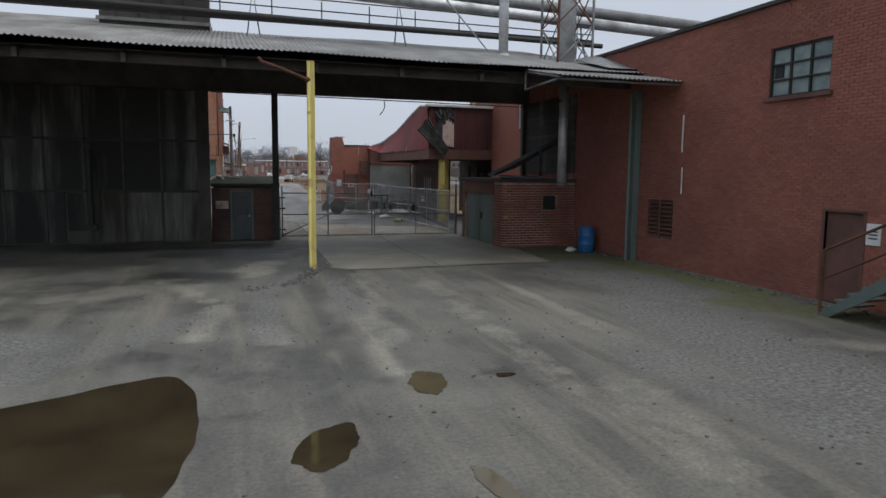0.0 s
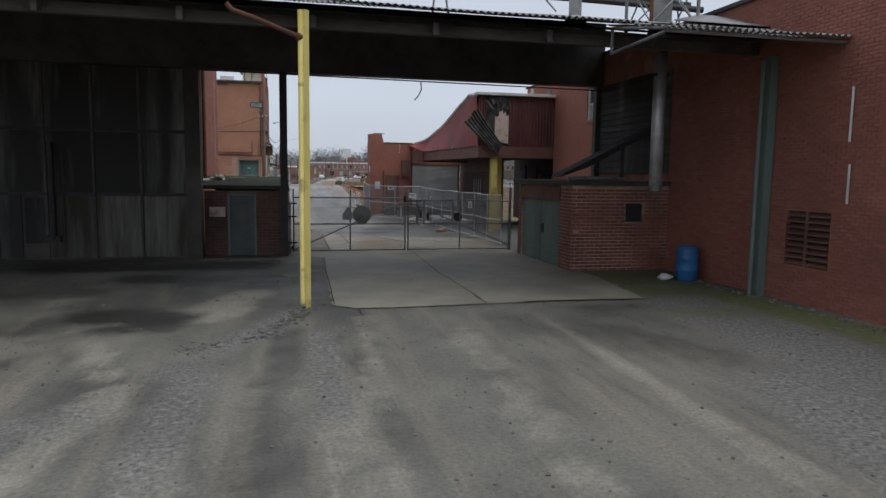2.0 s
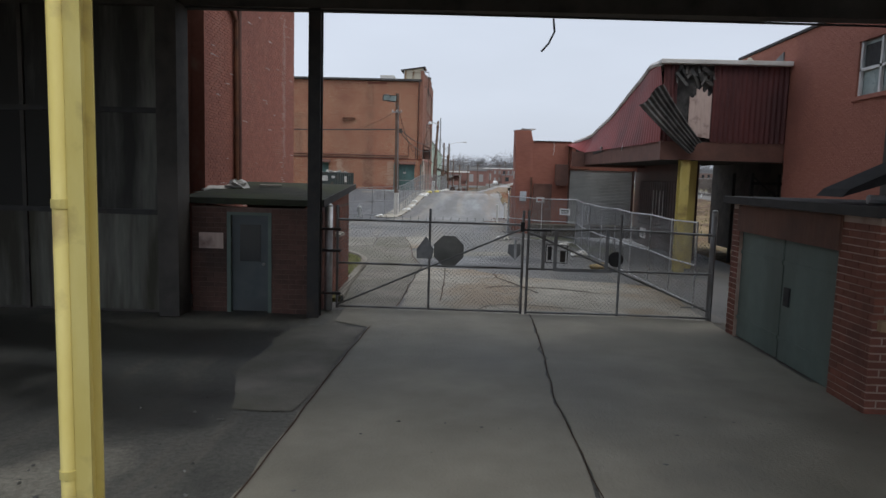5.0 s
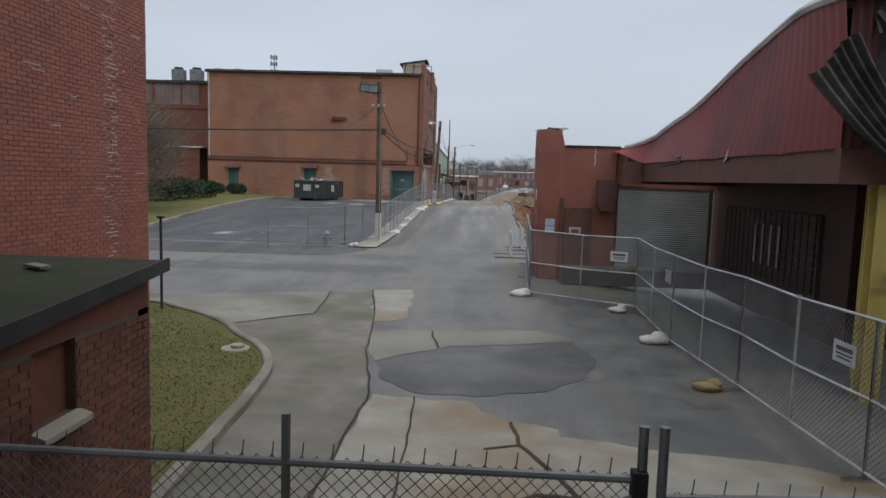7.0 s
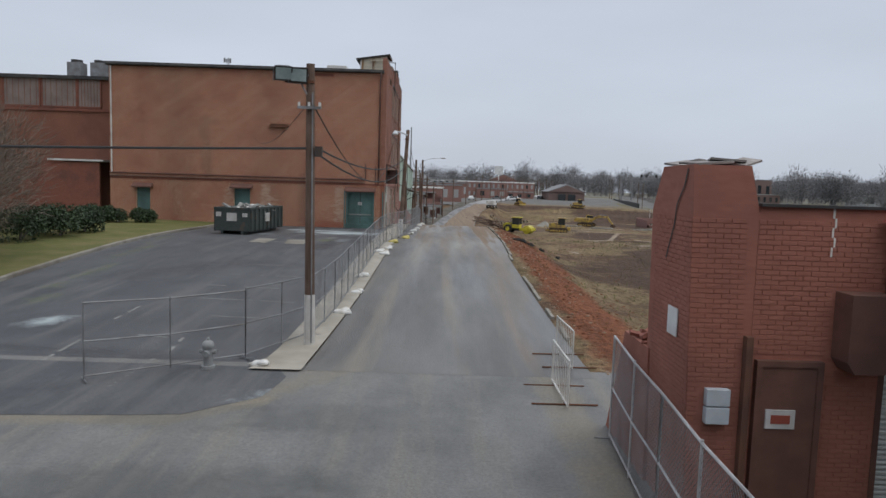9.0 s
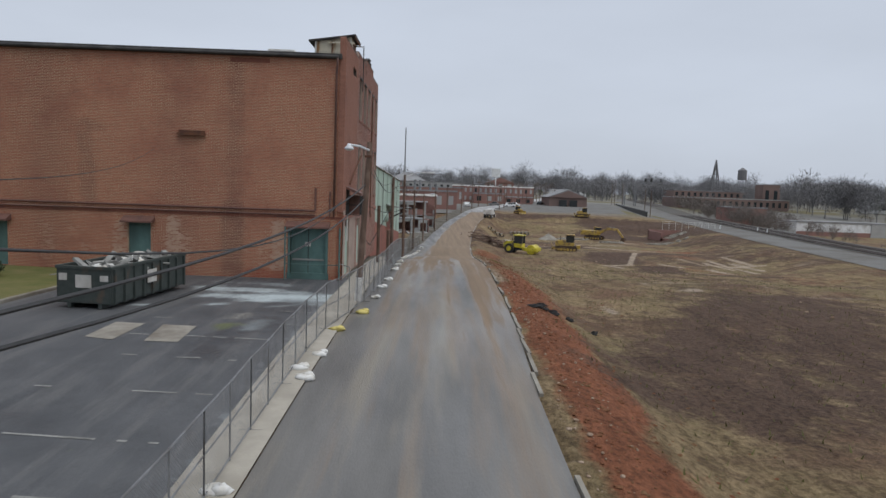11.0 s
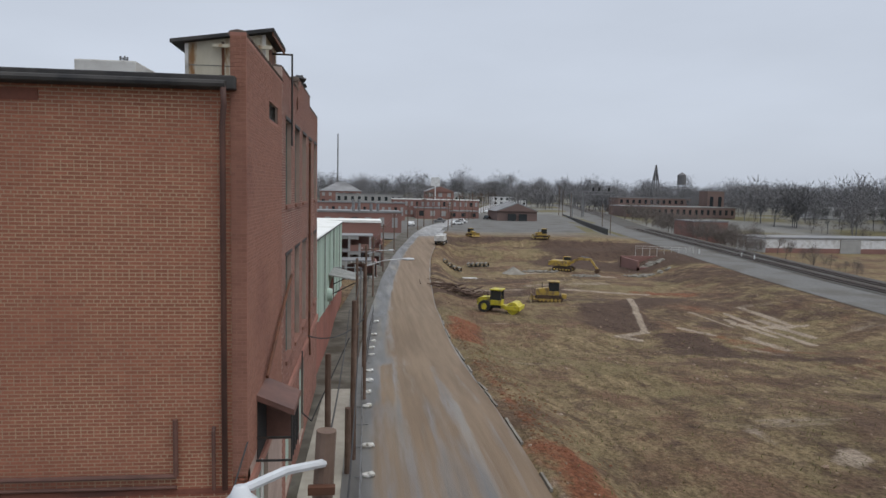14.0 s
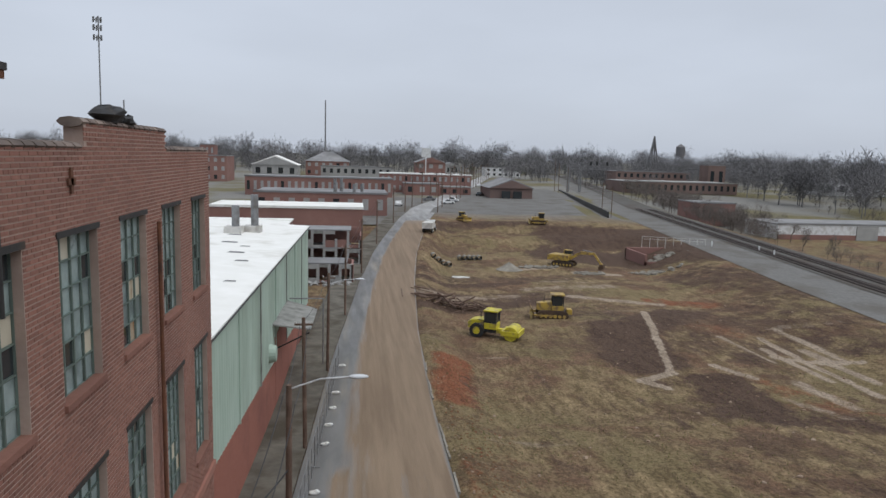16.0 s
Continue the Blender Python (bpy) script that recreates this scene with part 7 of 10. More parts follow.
part("body", Build().box(-60, 101.3, 0.2, AX - SW, 115, 13.1), "tar", wing)
part("eave", Build().box(-60, 100.7, 13.2, AX - SW, 101.6, 13.5), "tar", wing)
for x0, x1 in ((-43.5, -40.2), (-40.0, -37.2), (-34.5, -31.35), (-31.15, -28.15), (-28.0, -26.05)):
    w = part("window", Build().box(x0, 100.93, 10.85, x1, 101.0, 13.2), "dull_panel", wing, "boarded window with dull panels")
    part("window_frame", Build().box(x0, 100.88, 10.75, x1, 100.95, 10.88).box(x0 - 0.06, 100.88, 10.85, x0 + 0.06, 100.95, 13.2).box(x1 - 0.06, 100.88, 10.85, x1 + 0.06, 100.95, 13.2), "brick_dark", w)
    for x in steps(x0 + 0.3, x1 - 0.3, 5):
        part("batten", Build().box(x - 0.02, 100.915, 10.88, x + 0.02, 100.93, 13.2), "brick_dark", w)
for x in (-30.3, -28.2):
    ac = thing("roof_unit", "grey air conditioning unit on the wing roof", "air conditioner", "units on the wing roof")
    part("case", Build().box(x, 103.4, 13.1, x + 1.25, 104.6, 15.1), "galv_dull", ac, bevel=0.03)
    part("fan_guard", Build().tube((x + 0.62, 104.0, 15.1), (x + 0.62, 104.0, 15.35), 0.5, 14), "dark_steel", ac)
part("ledge", Build().box(-60, 100.85, 10.45, AX - SW, 101.0, 10.7), "brick_dark", wing)
part("porch_roof", Build().box(-29.5, 98.6, 6.1, -24.8, 101.0, 6.25), "coping", wing, "pale flat porch roof")
part("porch_wall", Build().box(-60, 98.8, 0.2, -25.2, 99.0, 6.0), "brick_dark", wing)
part("downpipe", Build().tube((AX - SW - 0.25, 100.85, 0.5), (AX - SW - 0.25, 100.85, 13.2), 0.07, 8), "coping", wing)

# ---- pale green warehouse with white roof ----
wh = thing("warehouse", "pale green corrugated warehouse with white roof on a brick base", "warehouse", kind="structure")
WX, W0, W1 = -1.4, 121.2, 172.0


def wh_top(y):
    return 8.75 - 0.0235 * (y - W0)


def wh_base(y):
    return 3.6 - 0.088 * (y - W0)


part("cladding", Build().sheet(lambda y, k: (WX + 0.03 * math.sin(y * 2 * math.pi / 0.5), y, wh_base(y) + (wh_top(y) - wh_base(y)) * k), steps(W0, W1, 600), [0, 1]), "pale_green", wh, "pale green corrugated cladding with grime streaks")
part("brick_base", Build().prism([(WX - 0.4, W0, -3), (WX - 0.4, W1, -3), (WX - 0.4, W1, wh_base(W1) + 0.02), (WX - 0.4, W0, wh_base(W0) + 0.02)], (0.44, 0, 0)), "brick_red", wh)
part("gable_wall", Build().prism([(WX, W1, -3), (WX - 24, W1, -3), (WX - 24, W1, wh_top(W1) + 1.2), (WX, W1, wh_top(W1))], (0, 0.3, 0)), "pale_green", wh)
part("near_wall", Build().prism([(WX - 0.1, W0, -3), (WX - 24, W0, -3), (WX - 24, W0, wh_top(W0) + 1.2), (WX - 0.1, W0, wh_top(W0))], (0, 0.3, 0)), "pale_green", wh)
q = [(x, y, wh_top(y) + 0.02 + (WX + 0.15 - x) * 0.05 + d) for d in (0.0, 0.14) for x, y in ((WX + 0.15, W0 - 0.2), (WX - 24, W0 - 0.2), (WX - 24, W1 + 0.4), (WX + 0.15, W1 + 0.4))]
part("roof", Build().add(q, [(0, 3, 2, 1), (4, 5, 6, 7), (0, 1, 5, 4), (1, 2, 6, 5), (2, 3, 7, 6), (3, 0, 4, 7)]), "white_roof", wh, "white roof membrane with small dark patches")
part("drip_edge", Build().run([(WX + 0.16, W0 - 0.2, wh_top(W0) + 0.05), (WX + 0.16, W1 + 0.4, wh_top(W1) + 0.05)], 0.05, 6), "dark_steel", wh)
for x, y, a in ((-5.2, 146, 1.2), (-4.0, 142, 0.9), (-6.8, 152, 1.3), (-7.4, 158, 1.2), (-3.2, 134, 0.7), (-5.0, 150, 0.8)):
    z = lambda xx, yy: wh_top(yy) + 0.17 + (WX + 0.15 - xx) * 0.05
    part("roof_patch", Build().add([(p, r, z(p, r)) for p, r in ((x, y), (x + a, y + 0.1), (x + a * 0.9, y + a * 0.8), (x + 0.1, y + a * 0.7))], [(0, 1, 2, 3)]), "haze_roof", wh)
for i, y in enumerate(steps(W0 + 7, W1 - 9, 5)):
    part("wall_drain", Build().tube((WX + 0.07, y, wh_base(y)), (WX + 0.07, y, wh_top(y) - 0.1), 0.04, 6), "grey_board" if i % 2 else "pale_green", wh)
for x, y, h in ((-7.0, 160, 2.6), (-5.6, 162, 3.6)):
    v = thing("roof_stack", "grey metal stack on the warehouse roof", "vent stack", "warehouse stacks")
    zz = wh_top(y) - x * 0.05
    part("pipe", Build().tube((x, y, zz), (x, y, zz + h), 0.35, 12), "galv_dull", v)
    part("base", Build().box(x - 0.9, y - 0.9, zz - 0.1, x + 0.6, y + 0.8, zz + 0.7), "coping", v)
aw = thing("awning", "grey sheet metal awning over a loading door", "awning")
q = [(x, y, z + d) for d in (0.0, 0.1) for x, y, z in ((WX, 140.8, 4.5), (1.0, 141.7, 3.95), (1.0, 149.2, 3.6), (WX, 150.0, 4.1))]
part("sheet", Build().add(q, [(0, 3, 2, 1), (4, 5, 6, 7), (0, 1, 5, 4), (1, 2, 6, 5), (2, 3, 7, 6)]), "grey_board", aw)
part("door", Build().box(WX - 0.02, 142.0, -1.5, WX + 0.05, 149.0, 3.4), "brick_red", aw)
for y in (141.9, 149.0):
    part("bracket", Build().tube((WX + 0.03, y, 2.6), (0.9, y, 3.75), 0.05, 6), "dark_steel", aw)
part("pipe_frame", Build().run([(WX, 152.0, 3.9), (1.3, 152.0, 3.9), (1.3, 152.0, -1.6)], 0.06, 6), "galv_dull", aw)
solid("wall_fan", Build().tube((WX, 139.2, 3.1), (WX + 0.45, 139.2, 3.1), 0.62, 16, 0.5), "pale_green", "pale green round wall fan housing", "fan")


# ---- surfaces in the yard and the junction ----
def blot(cx, cy, rx, ry, seed, lift, turn=0.0, n=48, rough=0.35):
    """An irregular flat patch that lies on the ground."""
    pts = [(cx, cy, ground_z(cx, cy) + lift)]
    for ring in (0.5, 1.0):
        for i in range(n):
            a = 2 * math.pi * i / n
            q = ring * (1 + rough * noise.noise((1.3 * math.cos(a) + seed * 7, 1.3 * math.sin(a), seed)) + rough * 0.5 * noise.noise((4 * math.cos(a), 4 * math.sin(a) + seed * 3, seed)))
            x, y = rx * q * math.cos(a), ry * q * math.sin(a)
            x, y = cx + x * math.cos(turn) - y * math.sin(turn), cy + x * math.sin(turn) + y * math.cos(turn)
            pts.append((x, y, ground_z(x, y) + lift))
    return Build().add(pts, [(0, 1 + i, 1 + (i + 1) % n) for i in range(n)] + [(1 + i, 1 + n + i, 1 + n + (i + 1) % n, 1 + (i + 1) % n) for i in range(n)])


def flat(pts, lift):
    return Build().add([(x, y, ground_z(x, y) + lift) for x, y in pts], [tuple(range(len(pts)))])


edge = [(-5.2, 8.0), (-2.7, 9.15), (-2.0, 9.45), (-1.5, 9.8), (-0.75, 10.1), (-0.47, 9.3), (-0.38, 7.9), (-0.48, 6.7), (-0.6, 6.2), (-1.2, 5.2), (-2.6, 4.8), (-4.4, 5.4), (-5.6, 6.8)]
for _ in range(3):
    edge = [((1 - k) * a[0] + k * c[0], (1 - k) * a[1] + k * c[1]) for a, c in zip(edge, edge[1:] + edge[:1]) for k in (0.25, 0.75)]
edge = [(x + 0.06 * noise.noise((x * 1.7, y * 1.7, 5)), y + 0.06 * noise.noise((x * 1.7, y * 1.7, 8))) for x, y in edge]
solid("puddle", flat(edge, 0.006), "water", "large shallow brown puddle on the asphalt", "puddle", "puddles in the yard")
for i, (x, y, rx, ry, tn, sd) in enumerate(((0.93, 6.95, 0.30, 0.62, -0.4, 4), (2.57, 8.8, 0.26, 0.5, -0.25, 5), (2.34, 5.65, 0.13, 0.45, 0.1, 6), (3.74, 8.82, 0.16, 0.09, 0.2, 8))):
    solid("puddle", blot(x, y, rx, ry, sd, 0.006 + 0.001 * i, tn, 60, 0.3), "water_pale" if i in (1, 2) else "water", "shallow muddy brown puddle on the asphalt", "puddle", "puddles in the yard")

# loose stones near the post foot and along the brick wall
rg = random.Random(5)
bd = Build()
for i in range(1500):
    k = rg.random()
    if i < 420:
        x, y, s = 2.45 - 1.3 * k - 0.9 * max(0.0, k - 0.75) * 4 + rg.gauss(0, 0.12), 20.0 - 3.2 * min(k, 0.95) + rg.gauss(0, 0.18), 0.012 + 0.05 * rg.random() ** 3
    elif i < 650:
        x, y, s = 12.9 - abs(rg.gauss(0, 0.25)), 10 + 13 * k, 0.015 + 0.06 * rg.random() ** 2
    else:
        x, y, s = rg.uniform(-3, 12), rg.uniform(5, 24), 0.01 + 0.02 * rg.random()
    if (x + 2.5) ** 2 + (y - 7.6) ** 2 < 7 or math.hypot(x - 0.95, y - 7) < 0.9 or math.hypot(x - 2.5, y - 8.6) < 0.7:
        continue
    bd.ball((x, y, s * 0.3), s * (0.7 + 0.6 * rg.random()), s, s * 0.55, 5, 3, 0.5, i)
solid("loose_stones", bd, "gravel", "scattered broken stones and gravel", "stones", kind="stuff")


def crack(pts, w, label):
    bd = Build()
    q = []
    for (x0, y0), (x1, y1) in zip(pts, pts[1:]):
        for k in range(6):
            q.append((x0 + (x1 - x0) * k / 6 + 0.05 * noise.noise((x0 + k, y0, 2)), y0 + (y1 - y0) * k / 6 + 0.05 * noise.noise((y0, k, 7))))
    q.append(pts[-1])
    for i in range(len(q) - 1):
        (x0, y0), (x1, y1) = q[i], q[i + 1]
        dx, dy = x1 - x0, y1 - y0
        L = math.hypot(dx, dy) + 1e-6
        nx, ny = -dy / L * w * (0.5 + 0.5 * abs(noise.noise((i * 1.3, 1, 1)))), dx / L * w
        bd.add([(x0 - nx, y0 - ny, ground_z(x0, y0) + 0.028), (x0 + nx, y0 + ny, ground_z(x0, y0) + 0.028), (x1 + nx, y1 + ny, ground_z(x1, y1) + 0.028), (x1 - nx, y1 - ny, ground_z(x1, y1) + 0.028)], [(3, 2, 1, 0)])
    return solid("pavement_crack", bd, "dark_soil", label, "crack", kind="structure")


# concrete slabs of the junction, with broken edges
def slab(pts, lift, mt, lb, jag=0.07):
    out = []
    for i, (x0, y0) in enumerate(pts):
        x1, y1 = pts[(i + 1) % len(pts)]
        n = max(2, int(math.hypot(x1 - x0, y1 - y0) / 0.25))
        for k in range(n):
            x, y = x0 + (x1 - x0) * k / n, y0 + (y1 - y0) * k / n
            out.append((x + jag * noise.noise((x * 2.1, y * 2.1, 1)), y + jag * noise.noise((x * 2.1, y * 2.1, 9))))
    return solid("pavement_slab", flat(out, lift), mt, lb, "pavement", kind="structure")


# driveway apron under the passage
slab([(2.85, 20.1), (3.3, 19.65), (4.8, 19.68), (6.12, 19.74), (6.15, 21.6), (6.08, 24.4), (6.22, 28.2), (6.25, 29.88), (2.3, 29.88), (2.35, 28.6), (3.05, 28.2), (2.96, 24.5), (2.9, 21.9)], 0.016, "apron", "dusty concrete slab of the driveway apron", 0.09)
slab([(6.15, 19.74), (7.7, 19.85), (9.93, 19.76), (10.04, 20.9), (10.3, 23.2), (10.28, 25.5), (10.0, 25.6), (10.0, 29.88), (6.28, 29.88), (6.25, 28.2), (6.11, 24.4), (6.18, 21.6)], 0.017, "apron", "dusty concrete slab of the driveway apron", 0.07)
slab([(2.15, 23.5), (2.85, 23.6), (2.92, 24.6), (2.98, 28.1), (2.3, 28.4), (1.7, 27.8), (1.6, 25)], 0.012, "green_concrete", "broken grey strip beside the apron", 0.12)
crack([(3.3, 19.62), (4.6, 19.64), (6.14, 19.72)], 0.008, "open joint at the edge of the apron")
crack([(7.0, 19.8), (7.7, 19.86), (9.9, 19.74)], 0.03, "open joint at the edge of the apron")
crack([(3.37, 19.6), (3.34, 19.2), (3.38, 18.9)], 0.02, "short crack before the apron")
crack([(6.14, 19.75), (6.17, 21.6), (6.1, 24.4), (6.24, 28.2), (6.26, 29.8)], 0.012, "thin crack in the concrete apron")
crack([(2.88, 20.1), (2.93, 21.9), (2.97, 24.5), (3.1, 28.2)], 0.02, "ragged joint beside the apron")
crack([(5.17, 30.2), (5.28, 30.5), (5.47, 30.78), (6.13, 30.95), (6.85, 30.79), (7.53, 30.6), (8.0, 30.2)], 0.02, "wide curved crack behind the gate")
crack([(5.47, 30.75), (5.68, 30.3)], 0.014, "wide curved crack behind the gate")
crack([(7.0, 30.74), (7.05, 30.3)], 0.014, "wide curved crack behind the gate")
crack([(6.13, 30.95), (6.1, 31.47), (6.3, 32.05)], 0.014, "wide curved crack behind the gate")
slab([(2.05, 29.9), (3.4, 29.9), (3.38, 34.5), (3.45, 36.9), (2.95, 39.6), (2.6, 43.0), (2.0, 46.5), (0.9, 46.0), (1.03, 44.5), (1.14, 42.9), (0.48, 42.4), (-0.52, 41.4), (0.2, 40.3), (0.85, 39.5), (1.4, 38.4), (1.7, 36.9), (1.88, 33.2)], 0.012, "green_concrete", "old grey-green concrete pavement beside the lawn", 0.05)
slab([(-14, 44.5), (-3.5, 44.75), (-1.7, 45.2), (0.82, 45.95), (0.95, 44.5), (1.06, 42.95), (0.42, 42.47), (-0.6, 41.45), (-2.3, 42.85), (-4, 43.45), (-14, 43.9)], 0.012, "road_concrete", "worn pale concrete pavement slab", 0.06)
slab([(2.08, 46.55), (3.26, 46.7), (3.36, 45.3), (3.41, 42.8), (2.68, 42.2)], 0.013, "tan_concrete", "worn concrete road slab with tan stains", 0.16)
slab([(2.75, 41.55), (4.1, 41.6), (6.63, 42.0), (7.05, 41.6), (7.35, 41.15), (6.38, 40.7), (4.68, 40.2), (3.81, 39.45), (3.3, 38.85), (3.02, 39.4)], 0.014, "road_concrete", "narrow strip of pale concrete between asphalt patches", 0.12)
slab([(3.45, 29.9), (10.0, 29.9), (10.2, 34.4), (9.2, 34.8), (7.58, 35.05), (7.16, 35.2), (6.43, 35.4), (6.35, 35.7), (5.71, 35.85), (5.26, 36.25), (5.09, 36.7), (3.9, 36.75), (3.52, 36.85), (3.43, 34.5)], 0.015, "tan_concrete", "worn pale concrete road slab with brown stains", 0.1)
crack([(3.4, 30.2), (3.4, 34.5), (3.47, 36.9), (2.97, 39.6), (2.62, 43.0), (2.04, 46.4)], 0.03, "joint between road slabs")
crack([(4.17, 41.5), (4.27, 40.8), (4.4, 40.0)], 0.035, "crack in the road slab")
crack([(4.21, 36.8), (4.29, 34.8), (4.3, 31.0)], 0.025, "crack in the road slab")
crack([(5.71, 35.85), (5.79, 35.0), (6.24, 33.9), (6.7, 32.6)], 0.045, "crack in the road slab")
crack([(5.79, 35.0), (5.3, 34.8)], 0.025, "crack in the road slab")
crack([(5.4, 33.2), (5.9, 33.6), (6.5, 33.5), (7.6, 33.3), (8.3, 32.8)], 0.035, "crack in the road slab")
crack([(0.85, 45.95), (1.0, 44.5), (1.1, 42.9), (0.45, 42.43), (-0.55, 41.4)], 0.03, "crack in the concrete pavement")
slab([(3.35, 38.8), (3.85, 39.4), (4.7, 40.15), (6.4, 40.65), (7.3, 41.0), (7.6, 39.6), (7.2, 38.3), (6.3, 37.4), (5.2, 37.0), (4.2, 37.0), (3.5, 37.7)], 0.013, "patch_dark", "dark damp asphalt patch in the road", 0.12)

# lawn with kerb beside the booth
def smooth_line(pts, n=8):
    """A rounded line through the points."""
    out = []
    for i in range(len(pts) - 1):
        p0, p1, p2, p3 = (Vector(pts[max(0, min(len(pts) - 1, i + k))]) for k in (-1, 0, 1, 2))
        for j in range(n):
            t = j / n
            out.append(0.5 * (2 * p1 + (p2 - p0) * t + (2 * p0 - 5 * p1 + 4 * p2 - p3) * t * t + (3 * p1 - p0 - 3 * p2 + p3) * t ** 3))
    return [tuple(q) for q in out] + [tuple(pts[-1])]


def kerb_run(pts, w, h, label):
    prof = ((-w / 2, -0.05), (-w / 2, h - 0.03), (-w / 2 + 0.03, h), (w / 2 - 0.03, h), (w / 2, h - 0.03), (w / 2, -0.05))
    vs, fs = [], []
    for i, q in enumerate(pts):
        a, c = Vector(pts[max(0, i - 1)]), Vector(pts[min(len(pts) - 1, i + 1)])
        d = (c - a).normalized()
        jog = 0.02 * noise.noise((q[0] * 1.7, q[1] * 1.7, 4))
        for o, z in prof:
            vs.append((q[0] - d.y * (o + jog), q[1] + d.x * (o + jog), ground_z(q[0], q[1]) + z + jog * 0.5))
    m = len(prof)
    fs = [(i * m + j, i * m + j + 1, (i + 1) * m + j + 1, (i + 1) * m + j) for i in range(len(pts) - 1) for j in range(m - 1)]
    return solid("kerb", Build().add(vs, fs), "kerb", label, "kerb", kind="structure")


lawn_edge = smooth_line([(2.05, 30.6), (1.82, 33.2), (1.62, 36.9), (1.32, 38.35), (0.78, 39.4), (0.12, 40.2), (-0.74, 41.4), (-2.35, 42.7), (-4, 43.3), (-12, 43.7)])
lawn = solid("lawn", Build().prism([(x, y, 0.0) for x, y in lawn_edge] + [(-12, 36, 0.0), (1.87, 30.6, 0)], (0, 0, 0.10)), "grass", "small patch of winter lawn beside the booth", "lawn", kind="structure")
kerb_run(lawn_edge, 0.18, 0.16, "worn concrete kerb round the lawn")


def tufts(name, pts, h, material, label, seed):
    rg = random.Random(seed)
    bd = Build()
    for x, y, z in pts:
        a = rg.uniform(0, math.pi)
        w, hh = 0.012, h * (0.5 + rg.random())
        lx, ly = rg.gauss(0, 0.03), rg.gauss(0, 0.03)
        bd.add([(x - w * math.cos(a), y - w * math.sin(a), z), (x + w * math.cos(a), y + w * math.sin(a), z), (x + lx, y + ly, z + hh)], [(0, 1, 2)])
    return solid(name, bd, material, label, "grass", kind="stuff")


rg = random.Random(9)
pts = []
while len(pts) < 16000:
    x, y = rg.uniform(-7, 1.8), rg.uniform(31.0, 43.2)
    if x < float(np.interp(y, [31, 33.2, 36.9, 38.35, 39.4, 40.2, 41.4, 42.7, 43.2], [1.85, 1.68, 1.48, 1.2, 0.64, 0.0, -0.86, -2.5, -4.2])) and (x > -1.0 or y > 39.0) and (x > 1.9 or y > 33.0):
        pts.append((x, y, 0.10))
tufts("grass", pts, 0.022, "grass", "short yellow-green winter grass blades", 3)
solid("drain_cover", Build().tube((0.5, 38.95, 0.06), (0.5, 38.95, 0.13), 0.3, 18, 0.27).tube((0.54, 38.97, 0.13), (0.54, 38.97, 0.19), 0.13, 14), "concrete", "round concrete manhole cover in the lawn", "manhole")
solid("sign_post", Build().tube((-2.65, 42.5, 0), (-2.65, 42.5, 2.35), 0.035, 8).box(-2.72, 42.44, 2.35, -2.58, 42.56, 2.4), "dark_steel", "thin dark metal post at the lawn edge", "post")

# ---- parking lot ----
bd = Build()
pk = thing("parking_markings", "faded white parking stripes on dark asphalt", "parking stripes", kind="structure")
for (x0, y0), (x1, y1) in (((-5.91, 57.0), (-6.2, 59.7)), ((-3.3, 58.5), (-3.5, 60.0)), ((-3.33, 54.3), (-3.36, 57.7)), ((-6.49, 62.1), (-6.54, 64.1)), ((-6.35, 68.4), (-2.57, 67.9)), ((-5.63, 65.8), (-1.43, 65.45)), ((-4.21, 63.0), (-1.63, 62.8)), ((-4.9, 60.2), (-3.95, 59.95)), ((-5.5, 70.8), (-2.35, 70.6)),
                             ((-6.4, 73.6), (-1.6, 73.2)), ((-6.5, 76.7), (-1.4, 76.4)), ((-6.46, 82.55), (-5.7, 82.5)), ((-4.39, 82.5), (-1.29, 82.3)), ((-1.98, 79.6), (-0.76, 79.58)), ((-5.55, 79.9), (-5.0, 79.85)), ((-4.2, 79.75), (-2.9, 79.75)), ((-1.32, 84.9), (-0.46, 84.8)), ((-6.75, 85.45), (-6.0, 85.4)), ((-6.25, 91.9), (-5.4, 91.75)), ((-2.4, 87.7), (-0.7, 87.4))):
    dx, dy = x1 - x0, y1 - y0
    L = math.hypot(dx, dy)
    nx, ny = -dy / L * 0.05, dx / L * 0.05
    n = int(L / 0.25)
    sb = Build()
    for i in range(n):
        if noise.noise((x0 * 3 + i * 0.45, y0, 1)) < -0.22:
            continue
        p, q = (x0 + dx * i / n, y0 + dy * i / n), (x0 + dx * (i + 0.97) / n, y0 + dy * (i + 0.97) / n)
        sb.add([(p[0] - nx, p[1] - ny, ground_z(*p) + 0.01), (p[0] + nx, p[1] + ny, ground_z(*p) + 0.01), (q[0] + nx, q[1] + ny, ground_z(*q) + 0.01), (q[0] - nx, q[1] - ny, ground_z(*q) + 0.01)], [(3, 2, 1, 0)])
    part("stripe", sb, "grey_board", pk)
for i, pts in enumerate(([(-7.76, 81.9), (-6.65, 81.58), (-6.58, 84.16), (-7.77, 84.29)], [(-5.51, 81.54), (-4.32, 81.54), (-4.52, 84.0), (-5.85, 84.1)])):
    solid("cover_plate", flat(pts, 0.02), "kerb", "pale plywood sheet lying on the asphalt", "board", "boards on the lot")
# lawn with kerb and hedge beyond the lot
edge2 = [(-12.4, 56.5), (-13.1, 62), (-13.8, 68), (-14.2, 76), (-14.2, 85), (-14.1, 94), (-14.6, 99.3)]
lawn2 = Build().sheet(lambda u, k: (lambda e, o: (e[0] + (o[0] - e[0]) * u, e[1], ground_z(-15, e[1]) + 0.14 + 0.5 * u * ease((e[1] - 58) / 10)))(
